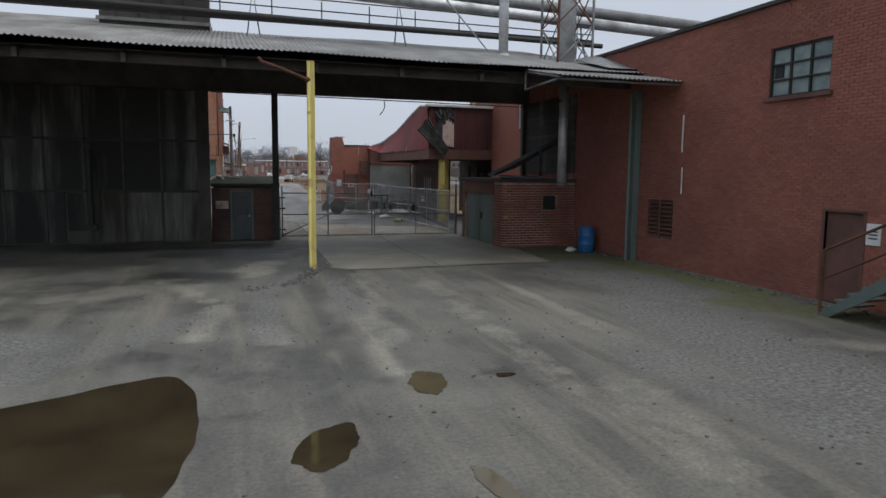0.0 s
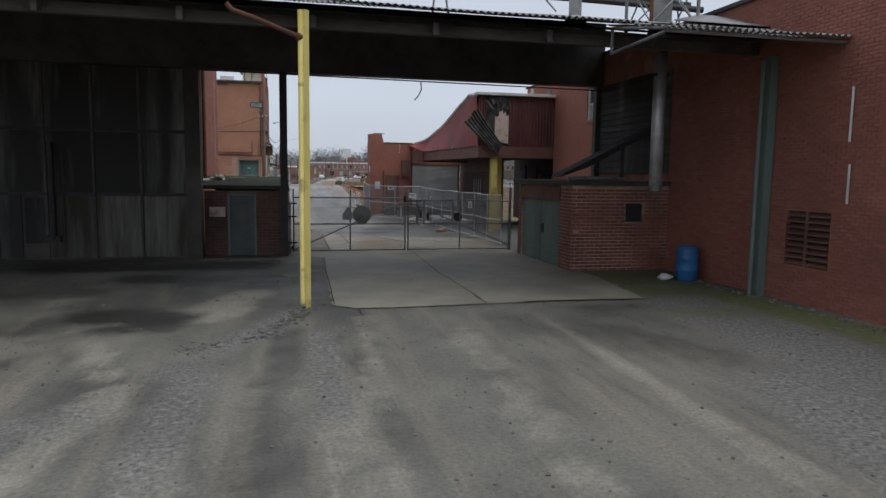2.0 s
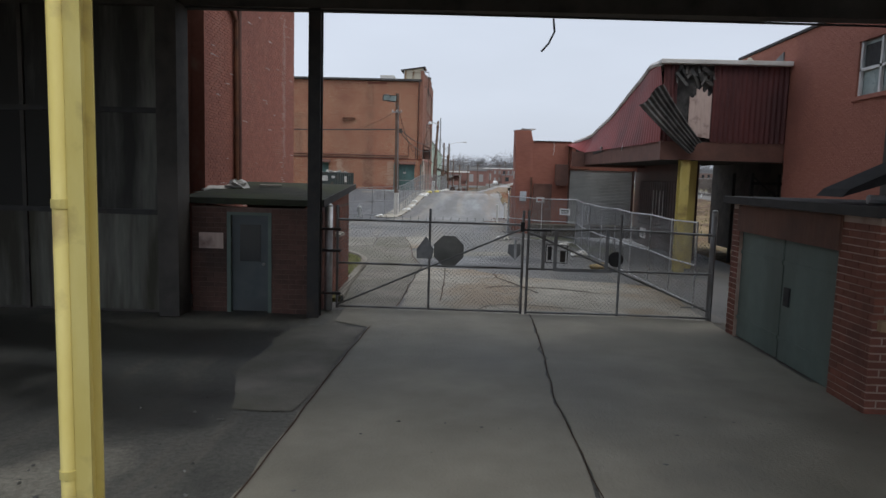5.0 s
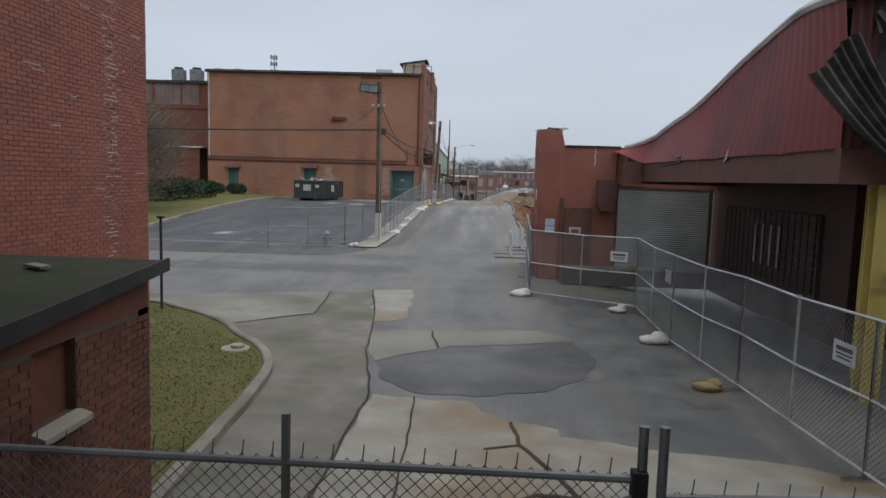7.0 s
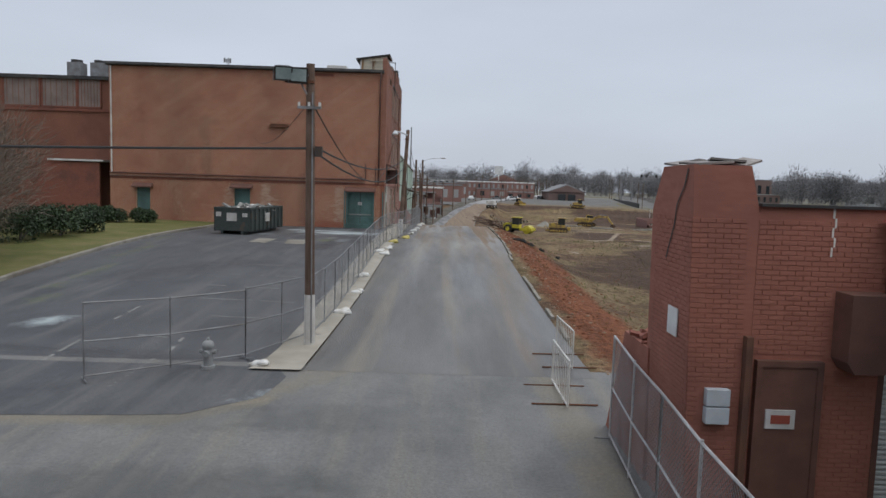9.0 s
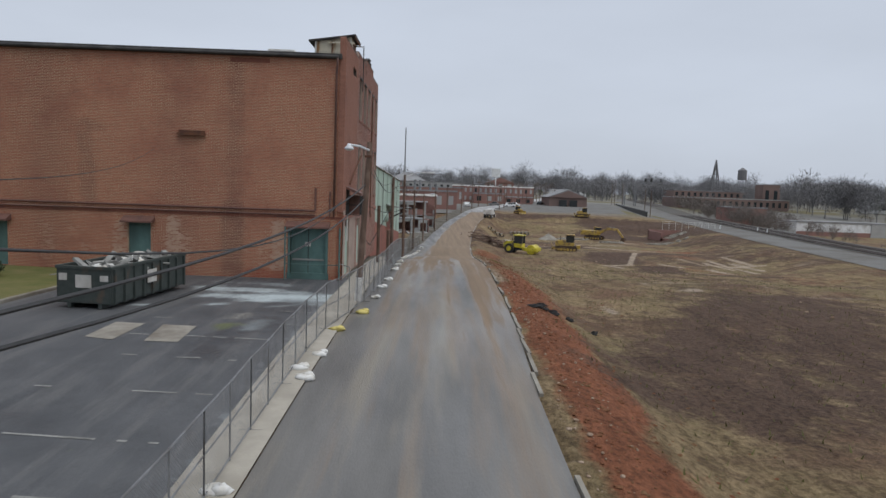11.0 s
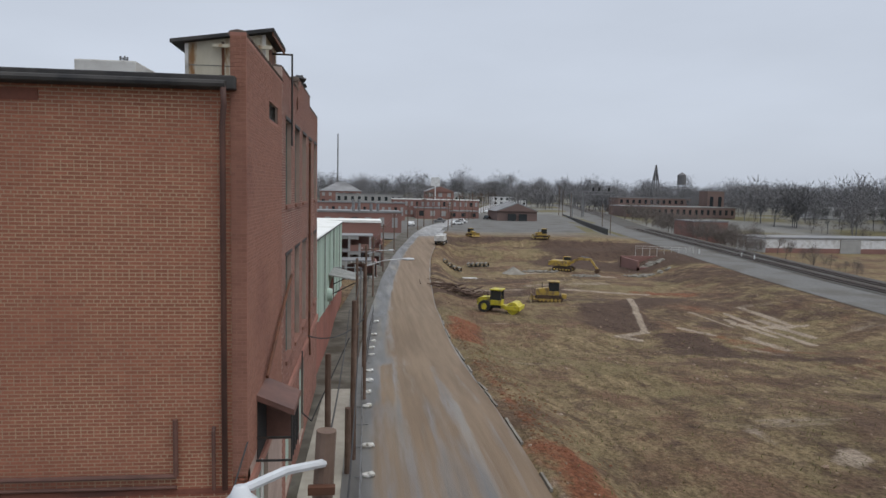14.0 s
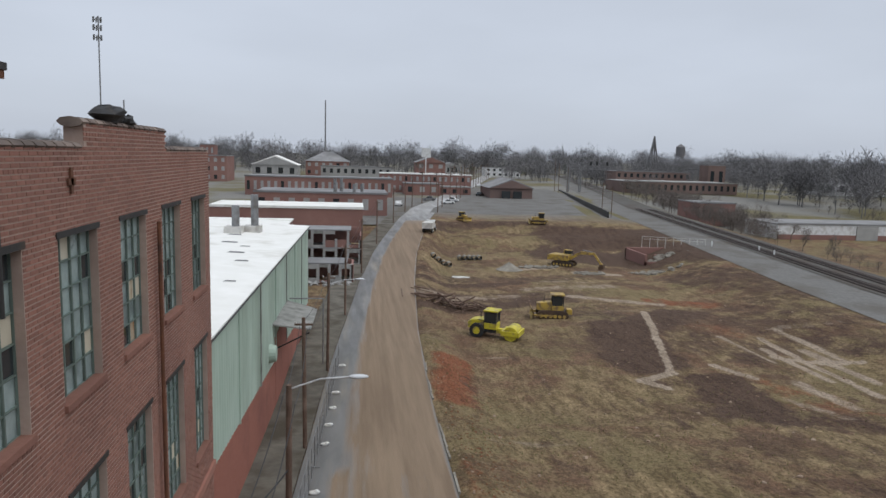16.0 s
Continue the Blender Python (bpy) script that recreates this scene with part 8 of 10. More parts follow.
    (edge2[int(k)][0] + (edge2[min(6, int(k) + 1)][0] - edge2[int(k)][0]) * (k - int(k)), edge2[int(k)][1] + (edge2[min(6, int(k) + 1)][1] - edge2[int(k)][1]) * (k - int(k))), (-45, 0)), steps(0, 1, 10), steps(0, 6, 36))
solid("lawn", lawn2, "grass", "strip of yellowish winter lawn beside the lot", "lawn", kind="structure")
kerb_run(smooth_line(edge2, 10), 0.2, 0.17, "pale concrete kerb along the lawn")


def leaf_clump(bd, c, r, n, seed, size=0.09):
    rg = random.Random(seed)
    for _ in range(n):
        a, t = rg.uniform(0, 2 * math.pi), math.acos(rg.uniform(-0.4, 1))
        k = r * (0.75 + 0.3 * rg.random())
        p = Vector((c[0] + k * math.sin(t) * math.cos(a), c[1] + k * math.sin(t) * math.sin(a), c[2] + k * 0.85 * math.cos(t)))
        u = Vector((rg.gauss(0, 1), rg.gauss(0, 1), rg.gauss(0, 1))).normalized()
        w = u.cross(Vector((rg.gauss(0, 1), rg.gauss(0, 1), rg.gauss(0, 1)))).normalized()
        bd.add([p - u * size, p + w * size * 0.6, p + u * size, p - w * size * 0.6], [(0, 1, 2, 3)])
    return bd


def bush(x, y, r, seed):
    b_ = thing("evergreen_bush", "rounded dark evergreen shrub at the lawn", "bush", "shrubs by the lot")
    z = ground_z(x, y) + 0.35
    part("stems", Build().tube((x, y, z - 0.35), (x, y, z + r * 0.5), 0.08, 6).tube((x, y, z - 0.2), (x + r * 0.4, y, z + r * 0.5), 0.05, 5), "bark", b_)
    bd = Build()
    rg = random.Random(seed)
    for i in range(7):
        leaf_clump(bd, (x + rg.uniform(-0.5, 0.5) * r, y + rg.uniform(-0.5, 0.5) * r, z + rg.uniform(0.1, 0.55) * r), r * rg.uniform(0.45, 0.7), 330, seed * 10 + i, 0.08)
    part("foliage", bd, "leaf", b_)


for i, (x, y, r) in enumerate(((-20.3, 75.5, 1.2), (-21.8, 74.0, 1.3), (-19.2, 78.0, 1.2), (-18.4, 80.5, 1.1), (-18.3, 83.0, 0.9), (-20.2, 81.0, 1.3), (-23.5, 73, 1.5), (-20.6, 92.2, 0.9), (-19.0, 93.5, 0.8), (-22.5, 91.5, 1.0), (-21.8, 86.0, 1.1), (-24.8, 76.5, 1.5))):
    bush(x, y, r * 1.35, i + 1)


def grow(bd, a, w, L, r, depth, rg, spread):
    c = a + w * L
    bd.tube(a, c, r, 5 if depth > 2 else 3, r * 0.7, cap=False)
    if depth == 0:
        return
    n = 3 if depth > 1 else 4
    for i in range(n):
        u = Vector((rg.gauss(0, 1), rg.gauss(0, 1), rg.gauss(0.35, 0.6))).normalized()
        d = (w + u * spread).normalized()
        grow(bd, a + w * L * rg.uniform(0.55, 1.0), d, L * rg.uniform(0.6, 0.82), r * 0.62, depth - 1, rg, spread)


def bare_tree(x, y, h, seed, label, stems=1, spread=0.75, depth=5, mat_="bark"):
    t = thing("bare_tree", label, "tree", "bare trees")
    rg = random.Random(seed)
    z = ground_z(x, y)
    tr = Build()
    br = Build()
    for s in range(stems):
        w = Vector((rg.gauss(0, 0.25), rg.gauss(0, 0.25), 1)).normalized() if stems > 1 else Vector((0.04, 0, 1)).normalized()
        a = Vector((x + rg.gauss(0, 0.1) * (stems > 1), y, z))
        L = h * 0.3
        tr.tube(a, a + w * L, h * 0.018, 8, h * 0.013)
        for i in range(4):
            u = Vector((rg.gauss(0, 1), rg.gauss(0, 1), 0.5)).normalized()
            grow(br, a + w * L * rg.uniform(0.8, 1), (w + u * 0.7).normalized(), h * 0.2, h * 0.009, depth - 1, rg, spread)
    part("trunk", tr, mat_, t)
    part("crown", br, mat_, t)
    return t


# hydrant
hy = thing("fire_hydrant", "pale grey fire hydrant on the asphalt corner", "fire hydrant", m=pose(-1.75, 56.95, ground_z(-1.75, 56.95)))
part("barrel", Build().tube((0, 0, 0), (0, 0, 0.08), 0.17, 14).tube((0, 0, 0.08), (0, 0, 0.55), 0.11, 14, 0.12), "hydrant", hy, smooth=False)
part("bonnet", Build().ball((0, 0, 0.57), 0.15, 0.15, 0.14, 14, 8).tube((0, 0, 0.68), (0, 0, 0.77), 0.035, 6), "hydrant", hy, smooth=True)
part("nozzle", Build().tube((-0.2, 0, 0.42), (0.2, 0, 0.42), 0.055, 10), "hydrant", hy)
part("nozzle", Build().tube((0, -0.22, 0.4), (0, 0, 0.4), 0.075, 10), "hydrant", hy)


# ---- temporary fence panels ----
def fence_panel(x0, y0, x1, y1, h=1.9, sign=False, droop=0.0, grp="temporary fence along the street", mesh=True, cell=0.085, steel="galv_dull"):
    f = thing("fence_panel", "galvanised temporary chain-link fence panel on feet", "fence panel", grp)
    z0, z1 = ground_z(x0, y0) + 0.05, ground_z(x1, y1) + 0.05
    L = math.hypot(x1 - x0, y1 - y0)
    a, c = Vector((x0, y0, z0)), Vector((x1, y1, z1))
    up = Vector((0, 0, 1))
    for k in (0.08, h * 0.5, h):
        part("rail", Build().run([a + up * k, (a + c) / 2 + up * (k - (droop if k > 0.2 else 0)), c + up * k], 0.02, 6), steel, f)
    for p in (a, (a + c) / 2, c):
        part("upright", Build().tube(p + up * 0.0, p + up * h, 0.02, 6), steel, f)
    if mesh:
        ux = (c - a) / L
        part("wire_mesh", chain_link(Build(), (x0, y0), ux, L, h - 0.1, z0 + 0.08, cell, 0.0038 if steel == "galv" else 0.0022), "galv_dull", f, "fine chain-link mesh")
    if sign:
        n = Vector((-(y1 - y0), x1 - x0, 0)).normalized()
        if n.y > 0:
            n = -n
        q = a + (c - a) * 0.84 + up * h * 0.72 + n * 0.03
        u = (c - a).normalized()
        s = part("sign", Build().add([q - u * 0.24 - up * 0.14, q + u * 0.24 - up * 0.14, q + u * 0.24 + up * 0.14, q - u * 0.24 + up * 0.14, q - u * 0.24 - up * 0.14 - n * 0.006, q + u * 0.24 - up * 0.14 - n * 0.006, q + u * 0.24 + up * 0.14 - n * 0.006, q - u * 0.24 + up * 0.14 - n * 0.006],
                                     [(0, 1, 2, 3), (7, 6, 5, 4), (0, 4, 5, 1), (2, 6, 7, 3)]), "white", f, "white rental sign with dark bars")
        for k, w, hh in ((0.05, 0.18, 0.028), (-0.02, 0.18, 0.012), (-0.07, 0.15, 0.012)):
            e = q + up * k + n * 0.004
            part("bar", Build().add([e - u * w - up * hh, e + u * w - up * hh, e + u * w + up * hh, e - u * w + up * hh], [(0, 1, 2, 3)]), "door_grey", s)
    for p in (a, c):
        u = (c - a).normalized()
        n = Vector((-u.y, u.x, 0))
        part("foot", Build().run([p - n * 0.28, p + n * 0.28], 0.016, 6), "galv_dull", f)
    return f


FR = [(7.1, 53.0), (6.9, 49.7), (6.75, 46.5), (9.55, 44.95), (9.45, 41.1), (9.7, 37.9), (9.9, 34.4), (10.1, 31.2)]
for i, ((x0, y0), (x1, y1)) in enumerate(zip(FR, FR[1:])):
    fence_panel(x0, y0, x1, y1, 1.95, sign=i in (2, 3, 5), droop=0.04, grp="temporary fence at the canopy", steel="galv")
fence_panel(-4.07, 55.6, -1.11, 57.9, 1.75, sign=False, droop=0.05, grp="temporary fence at the lot corner")
y = 60.6
FL = [(-1.11, 57.9), (0.1, 60.7)]
while y < 150:
    y += 3.35
    FL.append((float(np.interp(y, [60, 78, 85, 88, 92, 100], [0.25, 0.3, 0.5, 1.1, 1.35, 1.7])) + bend(y) + 0.08 * noise.noise((y, 0, 0)), y))
for i, ((x0, y0), (x1, y1)) in enumerate(zip(FL, FL[1:])):
    fence_panel(x0, y0, x1, y1, 1.8, droop=0.03, mesh=y0 < 125, cell=0.085 if y0 < 80 else 0.11)


def sandbag(x, y, seed, mat_="bag"):
    z = ground_z(x, y) + 0.07
    rg = random.Random(seed)
    s = 0.85 + 0.4 * rg.random()
    bd = Build().ball((x, y, z), 0.27 * s, 0.17 * s, 0.10 * s, 12, 7, 0.35, seed).ball((x + 0.12, y + 0.1 * rg.uniform(-1, 1), z + 0.06), 0.16 * s, 0.13 * s, 0.09 * s, 10, 6, 0.4, seed + 50)
    return solid("sandbag", bd, mat_, "white plastic sandbag weighing down a fence foot" if mat_ == "bag" else "yellowed plastic sandbag weighing down a fence foot", "sandbag", "sandbags at the fence", smooth=True)


for i, (x, y) in enumerate(((6.5, 46.45), (9.0, 44.6), (9.15, 41.3), (9.2, 37.9), (-0.57, 57.2))):
    sandbag(x, y, i, "orange_soil" if i == 3 else "bag")
for i, (x, y) in enumerate(((0.54, 63.8), (0.62, 67.4), (0.42, 71.0), (0.84, 77.9), (0.5, 78.8), (0.87, 80.4), (0.93, 84.05), (1.53, 87.7), (1.71, 91.9), (1.77, 95.7), (1.9, 98.9))):
    sandbag(x, y, 20 + i, "yellow" if i in (6, 7) else "bag")
for i, (x, y) in enumerate(q for q in FL if q[1] > 101):
    if i % 5 != 3:
        sandbag(x + 0.26, y + 0.1, 40 + i)


# crowd barriers lying at the kerb
def barricade(x, y, rz):
    b_ = thing("steel_barrier", "pale tubular steel crowd barrier beside the street", "barrier", "barriers by the kerb", m=pose(x, y, ground_z(x, y), 0, 0, rz))
    part("frame", Build().run([(0, 0, 0.1), (0, 0, 1.05), (2.0, 0, 1.05), (2.0, 0, 0.1), (0, 0, 0.1)], 0.022, 8), "coping", b_)
    for i in range(1, 10):
        part("bar", Build().tube((0.2 * i, 0, 0.1), (0.2 * i, 0, 1.05), 0.01, 6), "coping", b_)
    for xx in (0.3, 1.7):
        part("foot", Build().tube((xx, -0.72, 0.03), (xx, 0.72, 0.03), 0.02, 6).tube((xx, 0, 0.03), (xx, 0, 0.12), 0.025, 6), "rust", b_)


barricade(6.62, 54.62, 90)
barricade(7.3, 57.6, 92)


# ---- poles, lamps and cables ----
def cobra(t, x, y, z, dx, dy, L):
    arm = Build().run([(x, y, z), (x + dx * L * 0.5, y + dy * L * 0.5, z + 0.35), (x + dx * L, y + dy * L, z + 0.42)], 0.03, 6)
    a = part("lamp_arm", arm, "galv", t)
    c = Vector((x + dx * L, y + dy * L, z + 0.42))
    part("lamp_head", Build().ball(c + Vector((dx * 0.25, dy * 0.25, 0.0)), 0.36 if dx else 0.14, 0.14 if dx else 0.36, 0.08, 12, 6), "lamp_grey", t, smooth=True)


def wood_pole(x, y, h, lean=(0, 0), bars=1, label="weathered dark timber utility pole", r=0.13):
    t = thing("utility_pole", label, "utility pole", "street poles")
    z = ground_z(x, y)
    a, c = Vector((x, y, z - 0.2)), Vector((x + lean[0], y + lean[1], z + h))
    part("shaft", Build().tube(a, c, r, 12, r * 0.78), "wood_dark", t, smooth=False)
    for k in range(bars):
        q = a + (c - a) * (0.95 - 0.1 * k)
        part("cross_arm", Build().box(q.x - 0.5, q.y - 0.05, q.z - 0.05, q.x + 0.5, q.y + 0.05, q.z + 0.05), "wood_dark", t)
        for dx in (-0.42, 0.0, 0.42):
            part("insulator", Build().tube((q.x + dx, q.y, q.z + 0.05), (q.x + dx, q.y, q.z + 0.18), 0.035, 8), "coping", t)
    return t, c


fp, ftop = wood_pole(0.24, 59.5, 7.8, (-0.07, 0), 0, "timber pole with floodlight, whitewashed foot", 0.145)
part("white_foot", Build().tube((0.24, 59.5, 0.1), (0.228, 59.5, 1.75), 0.152, 14, 0.147, cap=False), "coping", fp, "worn white paint on the foot")
part("lamp_bracket", Build().box(-0.5, 59.36, 7.55, 0.3, 59.44, 7.62), "rust", fp)
part("lamp_bracket", Build().tube((-0.1, 59.4, 7.6), (0.1, 59.42, 7.25), 0.025, 6), "galv_dull", fp)
for x, y, z, tilt in ((-0.5, 59.2, 7.82, 28), (-0.12, 59.32, 7.78, 20)):
    m4 = pose(x, y, z, tilt, 0, 14)
    fl = part("floodlight", Build().add([m4 @ Vector(p) for p in ((-0.24, -0.17, -0.2), (0.24, -0.17, -0.2), (0.24, -0.17, 0.2), (-0.24, -0.17, 0.2), (-0.13, 0.17, -0.11), (0.13, 0.17, -0.11), (0.13, 0.17, 0.11), (-0.13, 0.17, 0.11))],
                                        [(0, 1, 2, 3), (5, 4, 7, 6), (0, 4, 5, 1), (1, 5, 6, 2), (2, 6, 7, 3), (3, 7, 4, 0)]), "dark_steel", fp, "dark box floodlight with glass front", bevel=0.012)
    part("lens", Build().slab(m4 @ pose(0, -0.175, 0), 0.4, 0.015, 0.32), "cloudy", fl)
    part("yoke", Build().run([m4 @ Vector((-0.26, 0, 0)), m4 @ Vector((-0.26, 0.02, -0.26)), m4 @ Vector((0.26, 0.02, -0.26)), m4 @ Vector((0.26, 0, 0))], 0.014, 6), "galv_dull", fl)
part("junction_box", Build().box(0.34, 59.33, 5.58, 0.54, 59.47, 5.86), "dark_steel", fp)
part("cross_arm", Build().box(-0.14, 59.3, 6.86, 0.5, 59.38, 6.93), "galv_dull", fp)
for x in (-0.1, 0.17, 0.46):
    part("insulator", Build().tube((x, 59.34, 6.93), (x, 59.34, 7.04), 0.035, 8), "coping", fp)
part("conduit", Build().tube((0.31, 59.36, 0.4), (0.26, 59.36, 7.3), 0.022, 6), "galv_dull", fp)

sl, _ = wood_pole(0.95, 90.8, 7.75, (0.41, 0.05), 0, "dark timber pole carrying a white street lamp", 0.16)
la, lh = Vector((1.33, 90.75, 8.55)), Vector((0.52, 89.65, 8.72))
part("lamp_arm", Build().run([la, (la + lh) / 2 + Vector((0, 0, 0.06)), lh], 0.055, 8), "lamp_grey", sl, "white tapered lamp arm")
part("lamp_head", Build().revolve(lh.x, lh.y, [(8.5, 0.2), (8.53, 0.23), (8.59, 0.2), (8.68, 0.11), (8.77, 0.07)], 20), "lamp_grey", sl, "white bowl lamp head", smooth=True)
part("lens", Build().ball((lh.x, lh.y, 8.5), 0.17, 0.17, 0.06, 16, 6), "coping", sl, smooth=True)
part("white_foot", Build().tube((0.955, 90.8, 1.1), (1.02, 90.81, 2.4), 0.172, 14, 0.17, cap=False), "coping", sl)
part("bracket", Build().box(1.15, 90.6, 8.2, 1.48, 90.7, 8.3), "rust", sl)
tops = [Vector((1.4, 90.9, 7.9))]
for i, (y, h, lean, dx) in enumerate(((109.5, 6.55, (0.02, 0.1), 1.36), (119.5, 7.6, (0.02, 0), 1.76), (134, 7.6, (-0.1, 0), 0.9), (150, 8.0, (0.05, 0), 0.9), (172, 8.0, (0, 0), 0.7), (198, 8.2, (0, 0), 0.7), (226, 8.4, (0, 0), 0.6), (258, 8.6, (0, 0), 0.6))):
    x = dx + bend(y)
    p, c = wood_pole(x, y, h, lean, 1 if i not in (0, 1) else 0)
    tops.append(c - Vector((0, 0, 0.4)))
    if i == 1:
        cobra(p, c.x, c.y, c.z - 0.15, 1, 0, 2.1)
    if i == 3:
        cobra(p, c.x, c.y, c.z - 0.9, 1, 0, 2.2)
for i, (x, y, h) in enumerate(((1.2, 108.0, 2.6), (0.35, 109.5, 4.4))):
    solid("stub_post", Build().tube((x, y, ground_z(x, y) - 0.1), (x, y, ground_z(x, y) + h), 0.13, 10, 0.12), "wood_dark", "short cut-off timber post by the mill", "post")


def cable(a, c, sag, r, label, n=14):
    a, c = Vector(a), Vector(c)
    pts = [a + (c - a) * (i / n) - Vector((0, 0, sag * 4 * (i / n) * (1 - i / n))) for i in range(n + 1)]
    return solid("overhead_cable", Build().run(pts, r, 5), "cable", label, "cable", "overhead cables", smooth=False)


cable((0.1, 59.4, 5.8), (-45, 54, 6.2), 0.55, 0.035, "dark overhead cable strung across the lot")
cable((0.42, 59.4, 5.65), (1.15, 90.8, 6.2), 0.9, 0.03, "slack dark cable strung between timber poles")
cable((0.42, 59.4, 5.8), (1.2, 90.8, 6.9), 0.7, 0.03, "slack dark cable strung between timber poles")
cable((0.3, 59.35, 6.95), (AX, AY, 6.0), 1.4, 0.02, "thin cable from the pole to the mill")
cable((0.1, 59.35, 6.95), (-12, AY, 8.6), 0.8, 0.012, "thin cable from the pole to the mill wall")
for a, c in zip(tops, tops[1:]):
    for dx, dz, sg in ((-0.2, 0, 0.5), (0.2, -0.3, 0.7)):
        cable(a + Vector((dx, 0, dz)), c + Vector((dx, 0, dz)), sg, 0.018, "sagging cable along the street poles")
cable(tops[2] - Vector((0, 0, 2.6)), (AX + 0.1, 113.5, 5.2), 0.5, 0.03, "slack service cable to the mill wall")

# ---- skip full of debris ----
sk2 = thing("skip_container", "dark open-top steel skip full of scrap and debris", "dumpster", m=pose(-9.9, 90.0, ground_z(-9.9, 90) + 0.02, 0, 0, -6))
for sx_ in (-1.2, 1.2):
    part("side_wall", Build().box(sx_ - 0.03, -3.3, 0.25, sx_ + 0.03, 3.3, 1.75), "dumpster", sk2)
    for i in range(9):
        y = -3.1 + i * 0.775
        part("rib", Build().box(sx_ + (0.03 if sx_ > 0 else -0.13), y - 0.06, 0.2, sx_ + (0.13 if sx_ > 0 else -0.03), y + 0.06, 1.7), "dumpster", sk2)
    part("top_rail", Build().box(sx_ - 0.08, -3.35, 1.7, sx_ + 0.08, 3.35, 1.83), "dumpster", sk2, bevel=0.02)
for y in (-3.3, 3.3):
    part("end_wall", Build().box(-1.2, y - 0.03, 0.25, 1.2, y + 0.03, 1.75), "dumpster", sk2)
    part("end_rail", Build().box(-1.25, y - 0.08, 1.7, 1.25, y + 0.08, 1.82), "dumpster", sk2)
for x in (-0.7, 0.7):
    part("skid", Build().box(x - 0.08, -3.3, 0.02, x + 0.08, 3.3, 0.25), "dumpster", sk2)
    part("roller_wheel", Build().tube((x - 0.06, -3.0, 0.12), (x + 0.06, -3.0, 0.12), 0.12, 10), "black", sk2)
part("floor_plate", Build().box(-1.2, -3.3, 0.22, 1.2, 3.3, 0.28), "dumpster", sk2)
part("notice", Build().box(-0.35, -3.36, 0.9, 0.35, -3.33, 1.45), "coping", sk2, "scuffed pale notice")
part("notice", Build().box(-1.1, -3.36, 1.2, -0.75, -3.33, 1.5), "coping", sk2)
part("notice", Build().box(0.75, -3.36, 1.2, 1.1, -3.33, 1.45), "coping", sk2)
part("notice", Build().box(1.34, -0.6, 0.8, 1.36, 0.2, 1.4), "coping", sk2)
bd = Build()
rg = random.Random(8)
for i in range(70):
    bd.slab(pose(rg.uniform(-1.0, 1.0), rg.uniform(-3.0, 3.0), 1.45 + rg.uniform(0, 0.35), rg.uniform(-30, 30), rg.uniform(-30, 30), rg.uniform(0, 180)), rg.uniform(0.1, 0.3), rg.uniform(0.5, 1.6), rg.uniform(0.03, 0.15))
tagged(part("scrap", bd, "grey_board", sk2), kind="stuff")
bd = Build()
for i in range(11):
    bd.ball((rg.uniform(-0.9, 0.9), rg.uniform(-3.0, 2.5), 1.55 + 0.25 * rg.random()), rg.uniform(0.15, 0.4), rg.uniform(0.15, 0.4), 0.14, 7, 5, 0.6, i)
tagged(part("debris_bag", bd, "bag", sk2), kind="stuff")
part("debris_fill", Build().box(-1.17, -3.27, 0.3, 1.17, 3.27, 1.45), "dark_soil", sk2)


# ---- broken kerb and rubble along the cleared site ----
kb = Build()
rg = random.Random(12)
y = 58.0
while y < 152:
    L = rg.uniform(1.2, 2.6)
    x = kerb_x(y) + 0.08 + rg.gauss(0, 0.02)
    if rg.random() > 0.45:
        kb.slab(Matrix.Translation((x, y + L / 2, ground_z(x, y + L / 2) + 0.0)) @ Matrix.Rotation(rg.gauss(0, 0.03), 4, "Z") @ Matrix.Rotation(math.atan2(ground_z(x, y + L) - ground_z(x, y), L), 4, "X") @ Matrix.Rotation(rg.gauss(0, 0.1), 4, "Y"), 0.12, L - 0.02, 0.15)
    y += L
solid("kerb", kb, "kerb", "broken pale kerb between street and cleared site", "kerb", kind="structure")
bd = Build()
for i in range(1500):
    if i < 800:
        y = 56 + 110 * rg.random() ** 1.1
        x = kerb_x(y) + 0.3 + abs(rg.gauss(0, 0.9))
        s = 0.015 + 0.06 * rg.random() ** 3
    else:
        y, x = rg.uniform(100, 215), rg.uniform(12, 60)
        s = 0.04 + 0.12 * rg.random() ** 3
    bd.ball((x, y, ground_z(x, y) + s * 0.2), s * rg.uniform(0.7, 1.4), s * rg.uniform(0.7, 1.4), s * 0.6, 6, 4, 0.5, i)
solid("rubble", bd, "pale_soil", "small stones and clods strewn over the site edge", "rubble", kind="stuff")
bd = Build()
for i in range(2600):
    y = 60 + 90 * rg.random()
    x = kerb_x(y) + 0.7 + abs(rg.gauss(0, 2.2))
    s = 0.02 + 0.06 * rg.random() ** 3
    bd.ball((x, y, ground_z(x, y) + s * 0.1), s * rg.uniform(0.7, 1.6), s * rg.uniform(0.7, 1.6), s * 0.5, 6, 4, 0.5, i + 7)
solid("clay_clods", bd, "clay", "red clay clods along the bank", "clods", kind="stuff")
# ragged dead weeds over the graded ground
bd = Build()
for i in range(5200):
    y = 58 + 100 * rg.random()
    x = 10.5 + bend(y) + 34 * rg.random()
    z = ground_z(x, y)
    h, a = rg.uniform(0.05, 0.22), rg.uniform(0, 3.1)
    bd.add([(x - 0.03 * math.cos(a), y - 0.03 * math.sin(a), z), (x + 0.03 * math.cos(a), y + 0.03 * math.sin(a), z), (x + rg.gauss(0, 0.08), y + rg.gauss(0, 0.08), z + h)], [(0, 1, 2)])
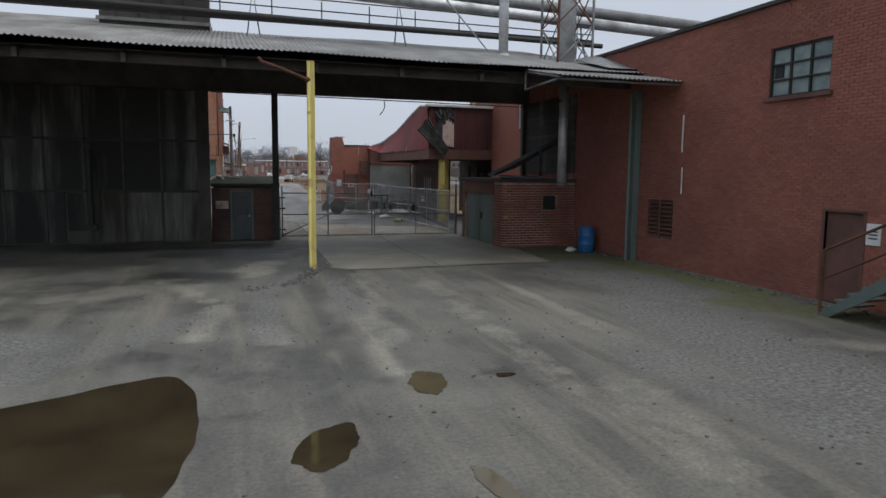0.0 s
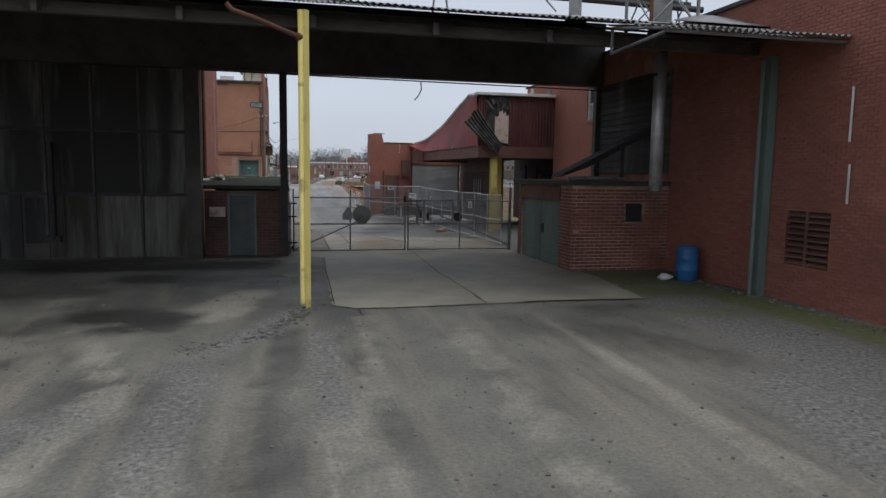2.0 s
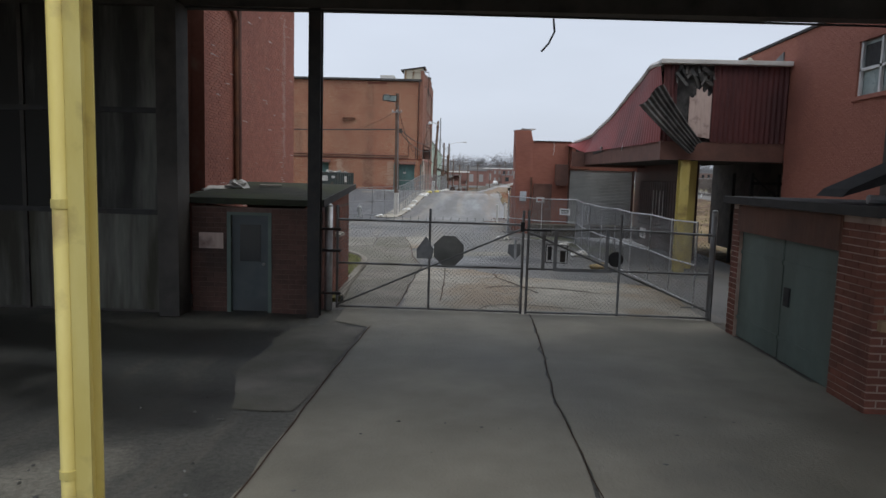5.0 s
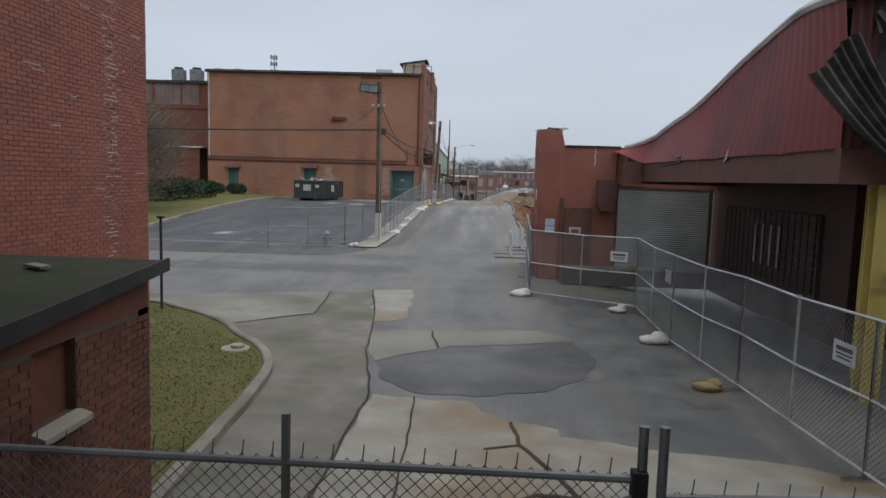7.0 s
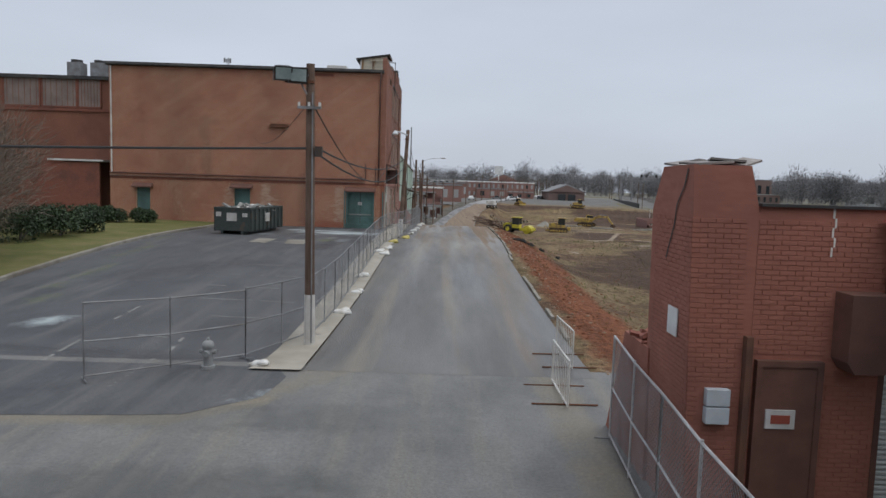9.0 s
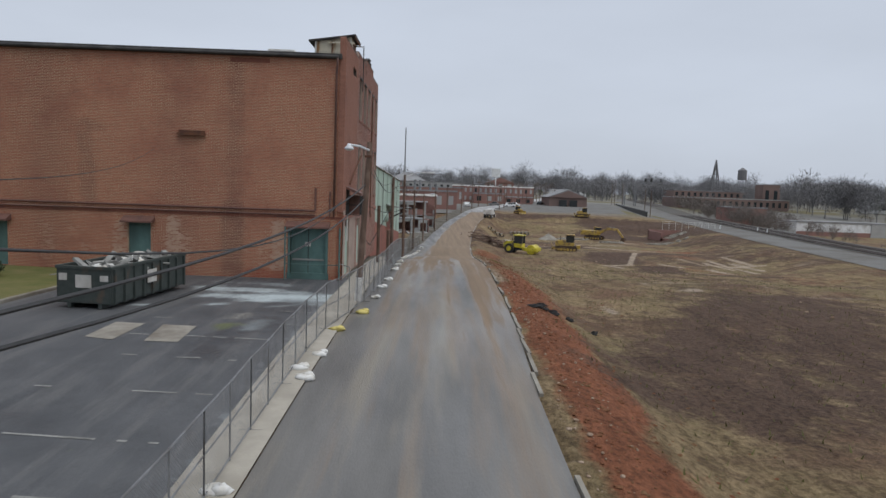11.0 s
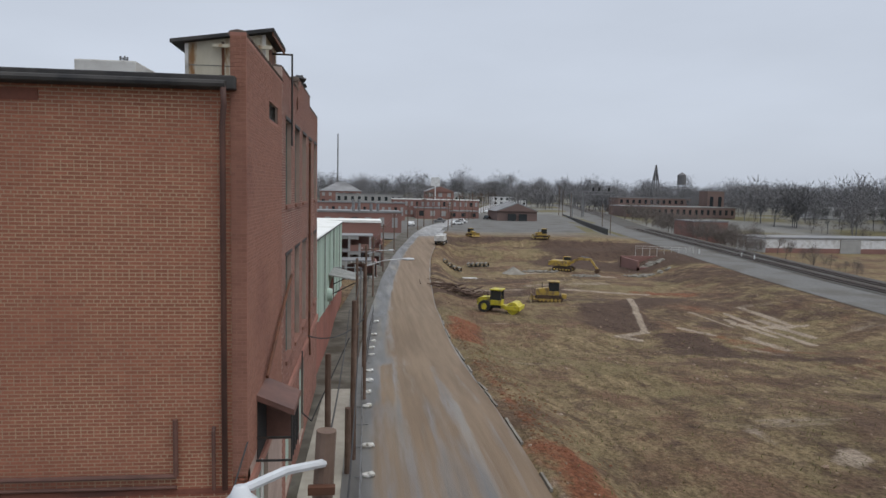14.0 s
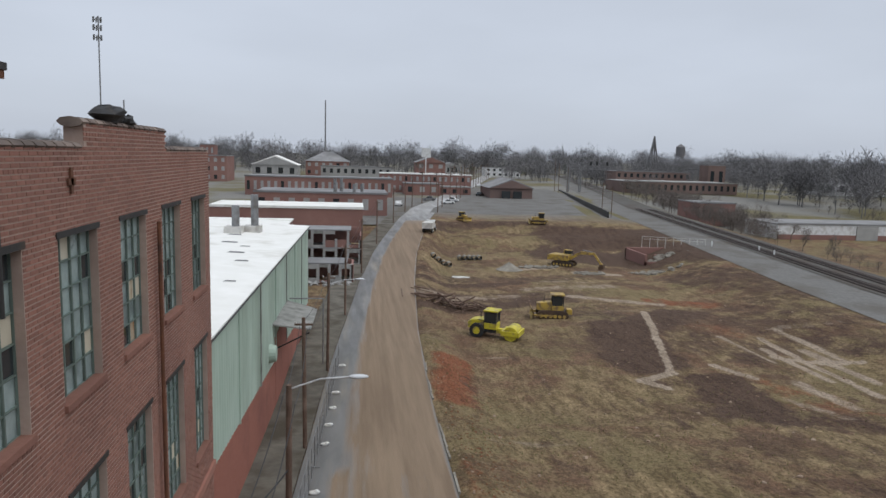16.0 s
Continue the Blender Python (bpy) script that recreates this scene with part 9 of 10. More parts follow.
solid("dead_weeds", bd, "grass", "sparse dead weeds on the graded soil", "weeds", kind="stuff")
# dark plastic rags on the clay bank
bd = Build()
for i in range(9):
    x, y = 10.8 + rg.gauss(0, 0.7), 92.6 + rg.gauss(0, 0.5)
    bd.ball((x, y, ground_z(x, y) + 0.08), rg.uniform(0.1, 0.35), rg.uniform(0.06, 0.16), 0.1, 8, 5, 1.0, i)
solid("plastic_rags", bd, "black", "dark plastic rags lying on the bank", "litter", kind="stuff")


# ---- machines ----
def wheel(name, parent, c, r, w, axis="x", hub="yellow_lime", tread=14):
    c = Vector(c)
    d = Vector((1, 0, 0)) if axis == "x" else Vector((0, 1, 0))
    t = part(name, Build().tube(c - d * w / 2, c + d * w / 2, r * 0.97, 20), "black", parent)
    lug = Build()
    for i in range(tread):
        a = 2 * math.pi * i / tread
        q = c + (Vector((0, math.cos(a), math.sin(a))) if axis == "x" else Vector((math.cos(a), 0, math.sin(a)))) * r * 0.98
        lug.slab(Matrix.Translation(q) @ (Matrix.Rotation(a, 4, "X") if axis == "x" else Matrix.Rotation(-a, 4, "Y")), w if axis == "x" else r * 0.1, r * 0.1 if axis == "x" else w, r * 0.08)
    tagged(part("tread", lug, "black", t), kind="stuff")
    part("rim", Build().tube(c - d * (w / 2 + 0.02), c + d * (w / 2 + 0.02), r * 0.52, 14), hub, t)
    return t


# soil compactor: drum to the front, x is ahead
ro = thing("soil_compactor", "bright yellow single-drum soil compactor with cab", "road roller", m=pose(18.6, 166.0, ground_z(18.6, 166) - 0.02, 0, 0, -28))
part("drum", Build().tube((2.1, -1.05, 0.75), (2.1, 1.05, 0.75), 0.75, 28), "yellow_lime", ro, "smooth steel drum caked in soil", smooth=False)
part("drum_frame", Build().box(1.2, -1.25, 0.55, 3.0, -1.1, 1.05).box(1.2, 1.1, 0.55, 3.0, 1.25, 1.05).box(2.85, -1.25, 0.5, 3.05, 1.25, 1.05).box(1.1, -1.25, 0.5, 1.3, 1.25, 1.05), "yellow_lime", ro, bevel=0.03)
part("yoke", Build().box(0.3, -0.35, 0.5, 1.2, 0.35, 1.0), "yellow_lime", ro, bevel=0.03)
part("bonnet", Build().prism([(-2.7, -0.75, 0.9), (-0.9, -0.75, 0.9), (-0.9, -0.75, 1.95), (-2.2, -0.75, 1.85), (-2.7, -0.75, 1.6)], (0, 1.5, 0)), "yellow_lime", ro, bevel=0.05)
part("chassis", Build().box(-2.4, -0.6, 0.55, 0.4, 0.6, 1.0), "black", ro)
cab = part("cab", Build().box(-0.9, -0.75, 0.95, 0.45, 0.75, 1.6), "yellow_lime", ro, bevel=0.03)
for x in (-0.85, 0.4):
    for y in (-0.7, 0.7):
        part("pillar", Build().box(x - 0.05, y - 0.05, 1.6, x + 0.05, y + 0.05, 2.85), "black", cab)
part("cab_glass", Build().box(-0.8, -0.68, 1.6, 0.36, 0.68, 2.8), "glass", cab)
part("cab_roof", Build().box(-1.0, -0.85, 2.82, 0.6, 0.85, 2.98), "yellow_lime", ro, "yellow cab roof", bevel=0.05)
part("exhaust", Build().tube((-1.6, 0.4, 1.8), (-1.6, 0.4, 2.5), 0.05, 8), "black", ro)
for y in (-0.95, 0.95):
    wheel("wheel", ro, (-1.6, y, 0.78), 0.78, 0.5, "y", "yellow_lime")
part("handrail", Build().run([(-0.9, -0.85, 1.0), (-0.9, -0.85, 1.9), (-1.6, -0.85, 1.9)], 0.03, 6), "black", ro)


def track(parent, y, L, h, w, mat_="black"):
    out = [(-L / 2 + h / 2 * (1 - math.cos(a)), h / 2 + h / 2 * math.sin(a)) for a in steps(-math.pi / 2, math.pi / 2, 8)]
    out += [(L / 2 - h / 2 * (1 - math.cos(a)), h / 2 + h / 2 * math.sin(a)) for a in steps(math.pi / 2, -math.pi / 2, 8)]
    t = part("track", Build().prism([(x, y - w / 2, z) for x, z in out], (0, w, 0)), mat_, parent, "steel crawler track clogged with soil")
    for x in steps(-L / 2 + h / 2, L / 2 - h / 2, 5):
        part("roller", Build().tube((x, y - w / 2 - 0.03, h * 0.4), (x, y + w / 2 + 0.03, h * 0.4), h * 0.22, 10), "yellow_cat", t)
    sh = Build()
    for x in steps(-L / 2 + h / 2, L / 2 - h / 2, 14):
        sh.box(x - 0.03, y - w / 2 - 0.02, h, x + 0.03, y + w / 2 + 0.02, h + 0.05)
    tagged(part("grouser", sh, mat_, t), kind="stuff")
    return t


def bulldozer(x, y, rz, s, label):
    d = thing("bulldozer", label, "bulldozer", "bulldozers on the site", m=pose(x, y, ground_z(x, y) - 0.02, 0, 0, rz) @ Matrix.Scale(s, 4))
    for yy in (-0.95, 0.95):
        track(d, yy, 3.6, 0.95, 0.55, "dark_soil")
    part("bonnet", Build().prism([(0.1, -0.55, 0.9), (1.8, -0.55, 0.9), (1.8, -0.55, 1.75), (0.1, -0.55, 1.95)], (0, 1.1, 0)), "yellow_cat", d, bevel=0.04)
    part("hull", Build().box(-1.5, -0.65, 0.5, 1.6, 0.65, 0.95), "black", d)
    c = part("cab", Build().box(-1.3, -0.7, 0.95, 0.1, 0.7, 1.5), "yellow_cat", d, bevel=0.03)
    for xx in (-1.2, 0.0):
        for yy in (-0.62, 0.62):
            part("pillar", Build().box(xx - 0.06, yy - 0.06, 1.5, xx + 0.06, yy + 0.06, 2.75), "black", c)
    part("cab_glass", Build().box(-1.12, -0.58, 1.5, -0.05, 0.58, 2.7), "glass", c)
    part("cab_roof", Build().box(-1.35, -0.8, 2.72, 0.2, 0.8, 2.86), "yellow_cat", d, bevel=0.03)
    part("blade", Build().sheet(lambda u, k: (2.55 - 0.22 * math.sin(math.pi * k), -1.6 + 3.2 * u, 0.05 + 1.2 * k), [0, 1], steps(0, 1, 6)).sheet(lambda u, k: (2.45 - 0.22 * math.sin(math.pi * k), -1.6 + 3.2 * u, 0.05 + 1.2 * k), [1, 0], steps(0, 1, 6)), "yellow_cat", d)
    for yy in (-1.2, 1.2):
        part("push_arm", Build().box(0.0, yy - 0.08, 0.35, 2.4, yy + 0.08, 0.55), "yellow_cat", d)
    part("exhaust", Build().tube((1.0, 0.25, 1.8), (1.0, 0.25, 2.6), 0.05, 8), "black", d)
    part("ripper", Build().box(-2.3, -0.5, 0.5, -1.7, 0.5, 1.1), "yellow_cat", d, bevel=0.03)
    return d


bulldozer(27.9, 176.0, 170, 1.05, "muddy yellow bulldozer with enclosed cab")
bulldozer(49.9, 264.5, 175, 1.0, "muddy yellow bulldozer far across the site")
bulldozer(30.6, 266.8, -60, 0.8, "small muddy dozer at the back of the site")

ex = thing("excavator", "orange-yellow tracked excavator with lowered arm", "excavator", m=pose(43.6, 221.5, ground_z(43.6, 221.5), 0, 0, -35))
for yy in (-1.2, 1.2):
    track(ex, yy, 4.2, 0.95, 0.6, "dark_soil")
part("undercarriage", Build().box(-1.0, -1.0, 0.4, 1.0, 1.0, 1.0), "black", ex)
part("house", Build().box(-2.6, -1.35, 1.1, 1.0, 1.35, 2.2), "yellow_cat", ex, bevel=0.08)
part("counterweight", Build().box(-3.1, -1.3, 1.1, -2.5, 1.3, 2.1), "yellow_cat", ex, bevel=0.12)
c = part("cab", Build().box(-0.4, 0.45, 2.1, 1.1, 1.35, 3.0), "yellow_cat", ex, bevel=0.05)
part("cab_glass", Build().box(-0.25, 0.42, 2.25, 1.13, 1.38, 2.9), "glass", c)
part("boom", Build().prism([(0.8, -0.25, 1.7), (3.2, -0.25, 3.1), (5.6, -0.25, 2.9), (5.6, -0.25, 2.55), (3.3, -0.25, 2.5), (1.2, -0.25, 1.3)], (0, 0.5, 0)), "yellow_cat", ex, bevel=0.03)
part("stick", Build().prism([(5.3, -0.2, 3.0), (5.8, -0.2, 3.0), (7.4, -0.2, 0.9), (7.1, -0.2, 0.7)], (0, 0.4, 0)), "yellow_cat", ex, bevel=0.03)
part("bucket", Build().prism([(7.0, -0.6, 0.9), (7.6, -0.6, 0.9), (7.7, -0.6, 0.2), (7.2, -0.6, -0.05), (6.7, -0.6, 0.3)], (0, 1.2, 0)), "dark_soil", ex)
part("ram", Build().tube((1.2, 0, 2.0), (3.2, 0, 2.6), 0.08, 8).tube((3.6, 0, 3.3), (5.4, 0, 3.1), 0.07, 8), "galv_dull", ex)

dt = thing("dump_truck", "white and red tipper truck parked at the street", "truck", m=pose(19.9, 246.5, ground_z(19.9, 246.5) + 0.0, 0, 0, 75) @ Matrix.Scale(0.95, 4))
part("chassis", Build().box(-3.0, -0.5, 0.7, 3.2, 0.5, 1.0), "black", dt)
c = part("cab", Build().box(1.2, -1.1, 0.9, 2.6, 1.1, 2.6), "white", dt, bevel=0.08)
part("cab_glass", Build().box(1.25, -1.12, 1.75, 2.63, 1.12, 2.4), "glass", c)
part("bonnet", Build().box(2.6, -0.9, 0.8, 3.8, 0.9, 1.7), "white", dt, bevel=0.08)
part("tipper_body", Build().box(-3.3, -1.2, 1.05, 1.0, 1.2, 2.4), "coping", dt, "pale steel tipper body", bevel=0.04)
for x in (-2.3, -1.1, 2.9):
    for yy in (-1.0, 1.0):
        wheel("wheel", dt, (x, yy, 0.5), 0.5, 0.35, "y", "coping", 10)


def car(x, y, rz, paint, label, kind_):
    v = thing(kind_, label, "car" if kind_ != "pickup_truck" else "truck", "parked vehicles", m=pose(x, y, ground_z(x, y), 0, 0, rz))
    prof_ = [(-2.3, 0.35), (2.3, 0.35), (2.3, 0.85), (1.1, 1.0), (0.5, 1.6), (-0.9, 1.65), (-1.3, 1.05), (-2.3, 1.0)]
    part("body", Build().prism([(px, -0.9, pz) for px, pz in prof_], (0, 1.8, 0)), paint, v, bevel=0.06)
    part("windows", Build().prism([(1.0, -0.92, 1.05), (0.5, -0.92, 1.52), (-0.85, -0.92, 1.56), (-1.15, -0.92, 1.08)], (0, 1.84, 0)), "glass", v)
    for wx in (-1.45, 1.45):
        for wy in (-0.85, 0.85):
            wheel("wheel", v, (wx, wy, 0.35), 0.35, 0.22, "y", "galv_dull", 8)


car(16.4, 303.5, 80, "white", "white pickup truck stopped in the street", "pickup_truck")
car(33.0, 316, 20, "white", "pale car parked before the brick row", "parked_car")
car(28.5, 330, 170, "haze_roof", "grey car parked before the brick row", "parked_car")
car(36.0, 327, 160, "white", "white car parked before the brick row", "parked_car")
car(52.0, 362, 60, "glass", "dark car parked by the depot", "parked_car")
car(64.0, 430, 70, "white", "white van far along the street", "parked_car")

# ---- heaps and site clutter ----
wp = Build().sheet(lambda u, w: (31.6 + 2.6 * (w / 10) * math.cos(u), 216.5 + 2.0 * (w / 10) * math.sin(u), ground_z(31.6, 216.5) + 1.5 * (1 - w / 10) ** 1.2 * (1 + 0.15 * noise.noise((u, w, 1)))), steps(0, 2 * math.pi, 24), steps(0, 10, 6))
solid("sand_heap", wp, "kerb", "pale heap of sand on the site", "heap", smooth=True)
bd = Build()
for i in range(60):
    x, y = 16.5 + rg.gauss(0, 2.3), 181 + rg.gauss(0, 1.3)
    a = rg.uniform(0, math.pi)
    z = ground_z(x, y) + 0.15 + rg.random() * 0.9
    L = rg.uniform(0.8, 2.4)
    bd.tube((x - L * math.cos(a), y - L * math.sin(a), z - 0.1), (x + L * math.cos(a), y + L * math.sin(a), z + rg.gauss(0, 0.3)), rg.uniform(0.05, 0.13), 5)
solid("timber_heap", bd, "wood_dark", "tangled heap of broken timber and roots", "debris heap", kind="stuff")
for i, (x0, y0, n) in enumerate(((18.0, 220, 4), (24.2, 228, 3), (27.0, 227.5, 2))):
    for k in range(n):
        x = x0 + k * 1.0
        z = ground_z(x, y0) + 0.45
        solid("concrete_pipe", Build().tube((x, y0 - 0.9, z), (x, y0 + 0.9, z), 0.45, 16, cap=False).tube((x, y0 + 0.9, z), (x, y0 - 0.9, z), 0.36, 16, cap=False), "kerb", "short pale concrete drain pipe", "pipe", "drain pipes on the site")
solid("pale_sheet", blot(21.3, 207.7, 1.6, 1.0, 71, 0.08), "coping", "pale plastic sheet on the ground", "sheet")
for i, (x, y, rx, ry) in enumerate(((45.6, 212.5, 3.0, 1.2), (38.0, 219, 3.4, 0.8), (58, 214, 4.0, 1.5), (64, 224, 3, 2.0))):
    bd = Build()
    for k in range(70):
        px, py = x + rg.gauss(0, rx / 2), y + rg.gauss(0, ry / 2)
        s = rg.uniform(0.1, 0.45)
        bd.ball((px, py, ground_z(px, py) + s * 0.3), s * 1.3, s, s * 0.6, 6, 4, 0.6, k)
    solid("concrete_rubble", bd, "kerb", "heap of pale broken concrete", "rubble heap", kind="stuff")
# sunken concrete cellar with stairs and white rail
ce = thing("cellar_ruin", "exposed brick and concrete cellar with steps", "ruin", kind="structure")
for x0, y0, x1, y1, h in ((60, 222, 60.5, 232, 2.6), (60, 231.5, 70, 232, 2.8), (64.5, 222, 65, 228, 1.9), (60, 222, 64.5, 222.4, 1.2)):
    part("wall", Build().box(x0, y0, -5.2, x1, y1, -4.9 + h), "haze_brick", ce, bevel=0.03)
for i in range(8):
    part("step", Build().box(66 + i * 0.5, 222, -4.8, 66.5 + i * 0.5, 224.2, -4.4 + i * 0.4), "kerb", ce)
wr = thing("white_railing", "white painted pipe railing at the cellar edge", "railing")
for x in steps(64, 76, 8):
    part("post", Build().tube((x, 233 - (x - 64) * 0.35, -2.2), (x, 233 - (x - 64) * 0.35, 0.1), 0.045, 6), "coping", wr)
for z in (-0.4, 0.1):
    part("rail", Build().tube((64, 233, z), (76, 228.8, z), 0.035, 6), "coping", wr)
for x, y in ((83.2, 221.1), (82.8, 215.5), (77.0, 228)):
    solid("marker_post", Build().box(x - 0.1, y - 0.1, -1.3, x + 0.1, y + 0.1, -0.1), "white", "short white marker post by the track", "marker", "markers by the track")

# ---- railway ----
def rail_strip(name, lo, hi, lift, material, label, y0=110, y1=640, n=110):
    f = lambda u, y: (rail_x(y) + lo + (hi - lo) * u, y, max(ground_z(rail_x(y) + lo + (hi - lo) * u, y), -1.25) + lift if lo > -6 else ground_z(rail_x(y) + lo + (hi - lo) * u, y) + lift)
    return solid(name, Build().sheet(f, steps(0, 1, 10), steps(y0, y1, n)), material, label, "railway bed" if "track" in label else "gravel road", kind="structure")


rail_strip("service_road", -13.5, -3.5, 0.06, "ballast", "pale gravel service road beside the railway")
rail_strip("ballast_bed", -3.6, 6.5, 0.14, "ballast_dark", "dark ballast bed under the railway tracks")
for off in (-1.2, 3.2):
    tk = thing("railway_track", "rusty railway track on dark timber sleepers", "railway track", "parallel tracks", kind="structure")
    for g in (-0.72, 0.72):
        bd = Build()
        ysr = steps(112, 640, 130)
        for a, c in zip(ysr, ysr[1:]):
            pa, pc = (rail_x(a) + off + g, a, -1.0 if a < 400 else ground_z(rail_x(a), a) + 0.35), (rail_x(c) + off + g, c, -1.0 if c < 400 else ground_z(rail_x(c), c) + 0.35)
            bd.tube(pa, pc, 0.09, 4, cap=False)
        part("rail", bd, "rail", tk)
    bd = Build()
    y = 112
    while y < 400:
        x = rail_x(y) + off
        bd.slab(Matrix.Translation((x, y, -1.03)) @ Matrix.Rotation(-0.18, 4, "Z"), 2.6, 0.26, 0.14)
        y += 0.55
    tagged(part("sleeper", bd, "creosote", tk), kind="stuff")
# retaining wall and signal bridge
bd = Build()
for y0, y1 in zip(steps(285, 420, 20), steps(285, 420, 20)[1:]):
    x0, x1 = 76.2 + (y0 - 287) * 0.19, 76.2 + (y1 - 287) * 0.19
    bd.add([(x0, y0, -1.5), (x0 + 0.5, y0, -1.5), (x1 + 0.5, y1, -1.5), (x1, y1, -1.5), (x0, y0, 1.1), (x0 + 0.5, y0, 1.1), (x1 + 0.5, y1, 1.3), (x1, y1, 1.3)], [(0, 3, 2, 1), (4, 5, 6, 7), (0, 1, 5, 4), (1, 2, 6, 5), (2, 3, 7, 6), (3, 0, 4, 7)])
solid("retaining_wall", bd, "dark_steel", "low dark retaining wall along the railway", "wall", kind="structure")
sg = thing("signal_bridge", "grey steel signal gantry across the railway", "signal gantry")
for x in (102.5, 108.2):
    for dx in (-0.4, 0.4):
        part("leg", Build().box(x + dx - 0.18, 408, 0, x + dx + 0.18, 408.6, 13.2), "galv_dull", sg)
for z in (11.6, 13.2):
    part("chord", Build().box(101.8, 408, z - 0.15, 123, 408.6, z + 0.15), "galv_dull", sg)
for x in steps(102, 122, 12):
    part("web", Build().tube((x, 408.3, 11.6), (x + 1.4, 408.3, 13.2), 0.1, 5), "galv_dull", sg)
for x in (113, 116, 121):
    part("signal_head", Build().box(x - 0.4, 407.6, 13.3, x + 0.4, 408, 15.2), "black", sg)
for i, (x, y, h) in enumerate(((81.5, 305, 9.5), (78.5, 289, 9.0), (98, 415, 15), (95.5, 400, 13), (97.2, 392, 12))):
    wood_pole(x, y, h, (0, 0), 0, "tall plain utility pole by the railway")


# ---- town beyond ----
def far_building(x0, x1, y0, y1, h, wall, roof, label, rows=0, cols=0, gable=None, trim=True, rz=0.0, z=None, wins="haze_pale", name="town_building", base=None):
    """A block whose front looks to -y, with windows as parts; turned by rz about its front middle."""
    cx = (x0 + x1) / 2
    z0 = (ground_z(cx, y0) if z is None else z) - 0.3
    t = thing(name, label, "building", "town buildings", "structure", pose(cx, y0, z0, 0, 0, rz))
    w, d = (x1 - x0) / 2, y1 - y0
    part("wall", Build().box(-w, 0, 0, w, d, h), wall, t)
    if base:
        part("base_wall", Build().box(-w - 0.03, -0.05, 0, w + 0.03, 0, base[0]), base[1], t)
    if gable == "x":
        part("roof", Build().prism([(-w - 0.8, -0.6, h - 0.1), (w + 0.8, -0.6, h - 0.1), (0, -0.6, h + w * 0.42)], (0, d + 1.2, 0)), roof, t)
        part("gable_wall", Build().prism([(-w, -0.62, h - 0.1), (w, -0.62, h - 0.1), (0, -0.62, h + w * 0.36)], (0, -0.05, 0)), wall, t)
    elif gable == "hip":
        part("roof", Build().add([(-w - 0.5, -0.5, h), (w + 0.5, -0.5, h), (w + 0.5, d + 0.5, h), (-w - 0.5, d + 0.5, h), (-w * 0.2, d / 2, h + w * 0.45), (w * 0.2, d / 2, h + w * 0.45)], [(0, 1, 5, 4), (1, 2, 5), (2, 3, 4, 5), (3, 0, 4), (3, 2, 1, 0)]), roof, t)
    else:
        part("roof", Build().box(-w - 0.15, -0.15, h, w + 0.15, d + 0.15, h + 0.25), roof, t)
        if trim:
            part("parapet", Build().box(-w - 0.2, -0.2, h + 0.0, w + 0.2, 0.25, h + 0.5), roof, t)
    for r in range(rows):
        for c_ in range(cols):
            wx = -w + (c_ + 0.5) * 2 * w / cols
            wz = h * (r + 0.3) / max(rows, 1)
            ww, hh = w / cols * 0.42, h / rows * 0.24
            wn_ = part("window", Build().box(wx - ww, -0.06, wz, wx + ww, 0.02, wz + hh * 2), wins if (r + c_) % 5 else "glass", t)
    return t


# brick shops along the street's left side
far_building(-26, 5.0, 236.5, 252, 5.8, "haze_brick", "white_roof", "low red brick shop building with white roof", 0, 0, rz=0)
# ruined ground floors, half pulled down
def ruin(x0, x1, y0, y1, floors, seed):
    t = thing("ruined_building", "half demolished pale building with broken bays and rubble", "ruin", "ruins by the street", "structure")
    rg = random.Random(seed)
    z0 = ground_z(x1, y0) - 0.2
    for f in range(floors):
        z = z0 + f * 2.9
        n = 6
        for i in range(n + 1):
            x = x0 + (x1 - x0) * i / n
            hh = 2.7 if rg.random() < 0.75 or f == 0 else rg.uniform(0.5, 1.8)
            part("column", Build().box(x - 0.2, y0, z, x + 0.2, y0 + 0.4, z + hh), "haze_pale", t)
            if i < n:
                xa, xb = x + 0.2, x0 + (x1 - x0) * (i + 1) / n - 0.2
                part("parapet", Build().box(xa, y0 + 0.1, z, xb, y0 + 0.35, z + rg.uniform(0.2, 1.3)), rg.choice(["haze_pale", "haze_pale", "haze_brick", "cream"]), t)
                if rg.random() < 0.6:
                    part("lintel", Build().box(xa, y0 + 0.08, z + 2.1 + rg.uniform(-0.1, 0.2), xb, y0 + 0.4, z + 2.7), rg.choice(["haze_pale", "grey_board"]), t)
        part("floor_slab", Build().box(x0, y0 + 0.05, z + 2.7, x1 - rg.uniform(0, 2), y1, z + 2.9), "haze_roof", t)
        part("rear_wall", Build().box(x0, y1, z, x1, y1 + 0.3, z + 2.7), "haze_brick", t)
        part("side_wall", Build().box(x1, y0, z, x1 + 0.3, y1, z + rg.uniform(1.8, 2.7)), "haze_brick", t)
    bd = Build()
    for k in range(60):
        px, py, q = rg.uniform(x0, x1), rg.uniform(y0 - 2.2, y0 + 2), rg.uniform(0.1, 0.5)
        bd.slab(pose(px, py, z0 + q * 0.4, rg.uniform(-30, 30), rg.uniform(-30, 30), rg.uniform(0, 180)), q * 2, q, q * 0.5)
    tagged(part("rubble", bd, "haze_pale", t), kind="stuff")


ruin(-7, 4.4, 206, 212, 2, 3)
ruin(-6, 3.2, 191, 196, 1, 5)
far_building(-22, 11.5, 272, 292, 5.8, "haze_brick", "haze_roof", "brick workshop with dark flat roof", 1, 9)
far_building(-30, -8, 205, 225, 5.5, "haze_brick", "white_roof", "brick shed with low white roof")
for i, (x, y) in enumerate(((-2.0, 277), (-0.4, 279), (3.0, 277), (5.0, 279))):
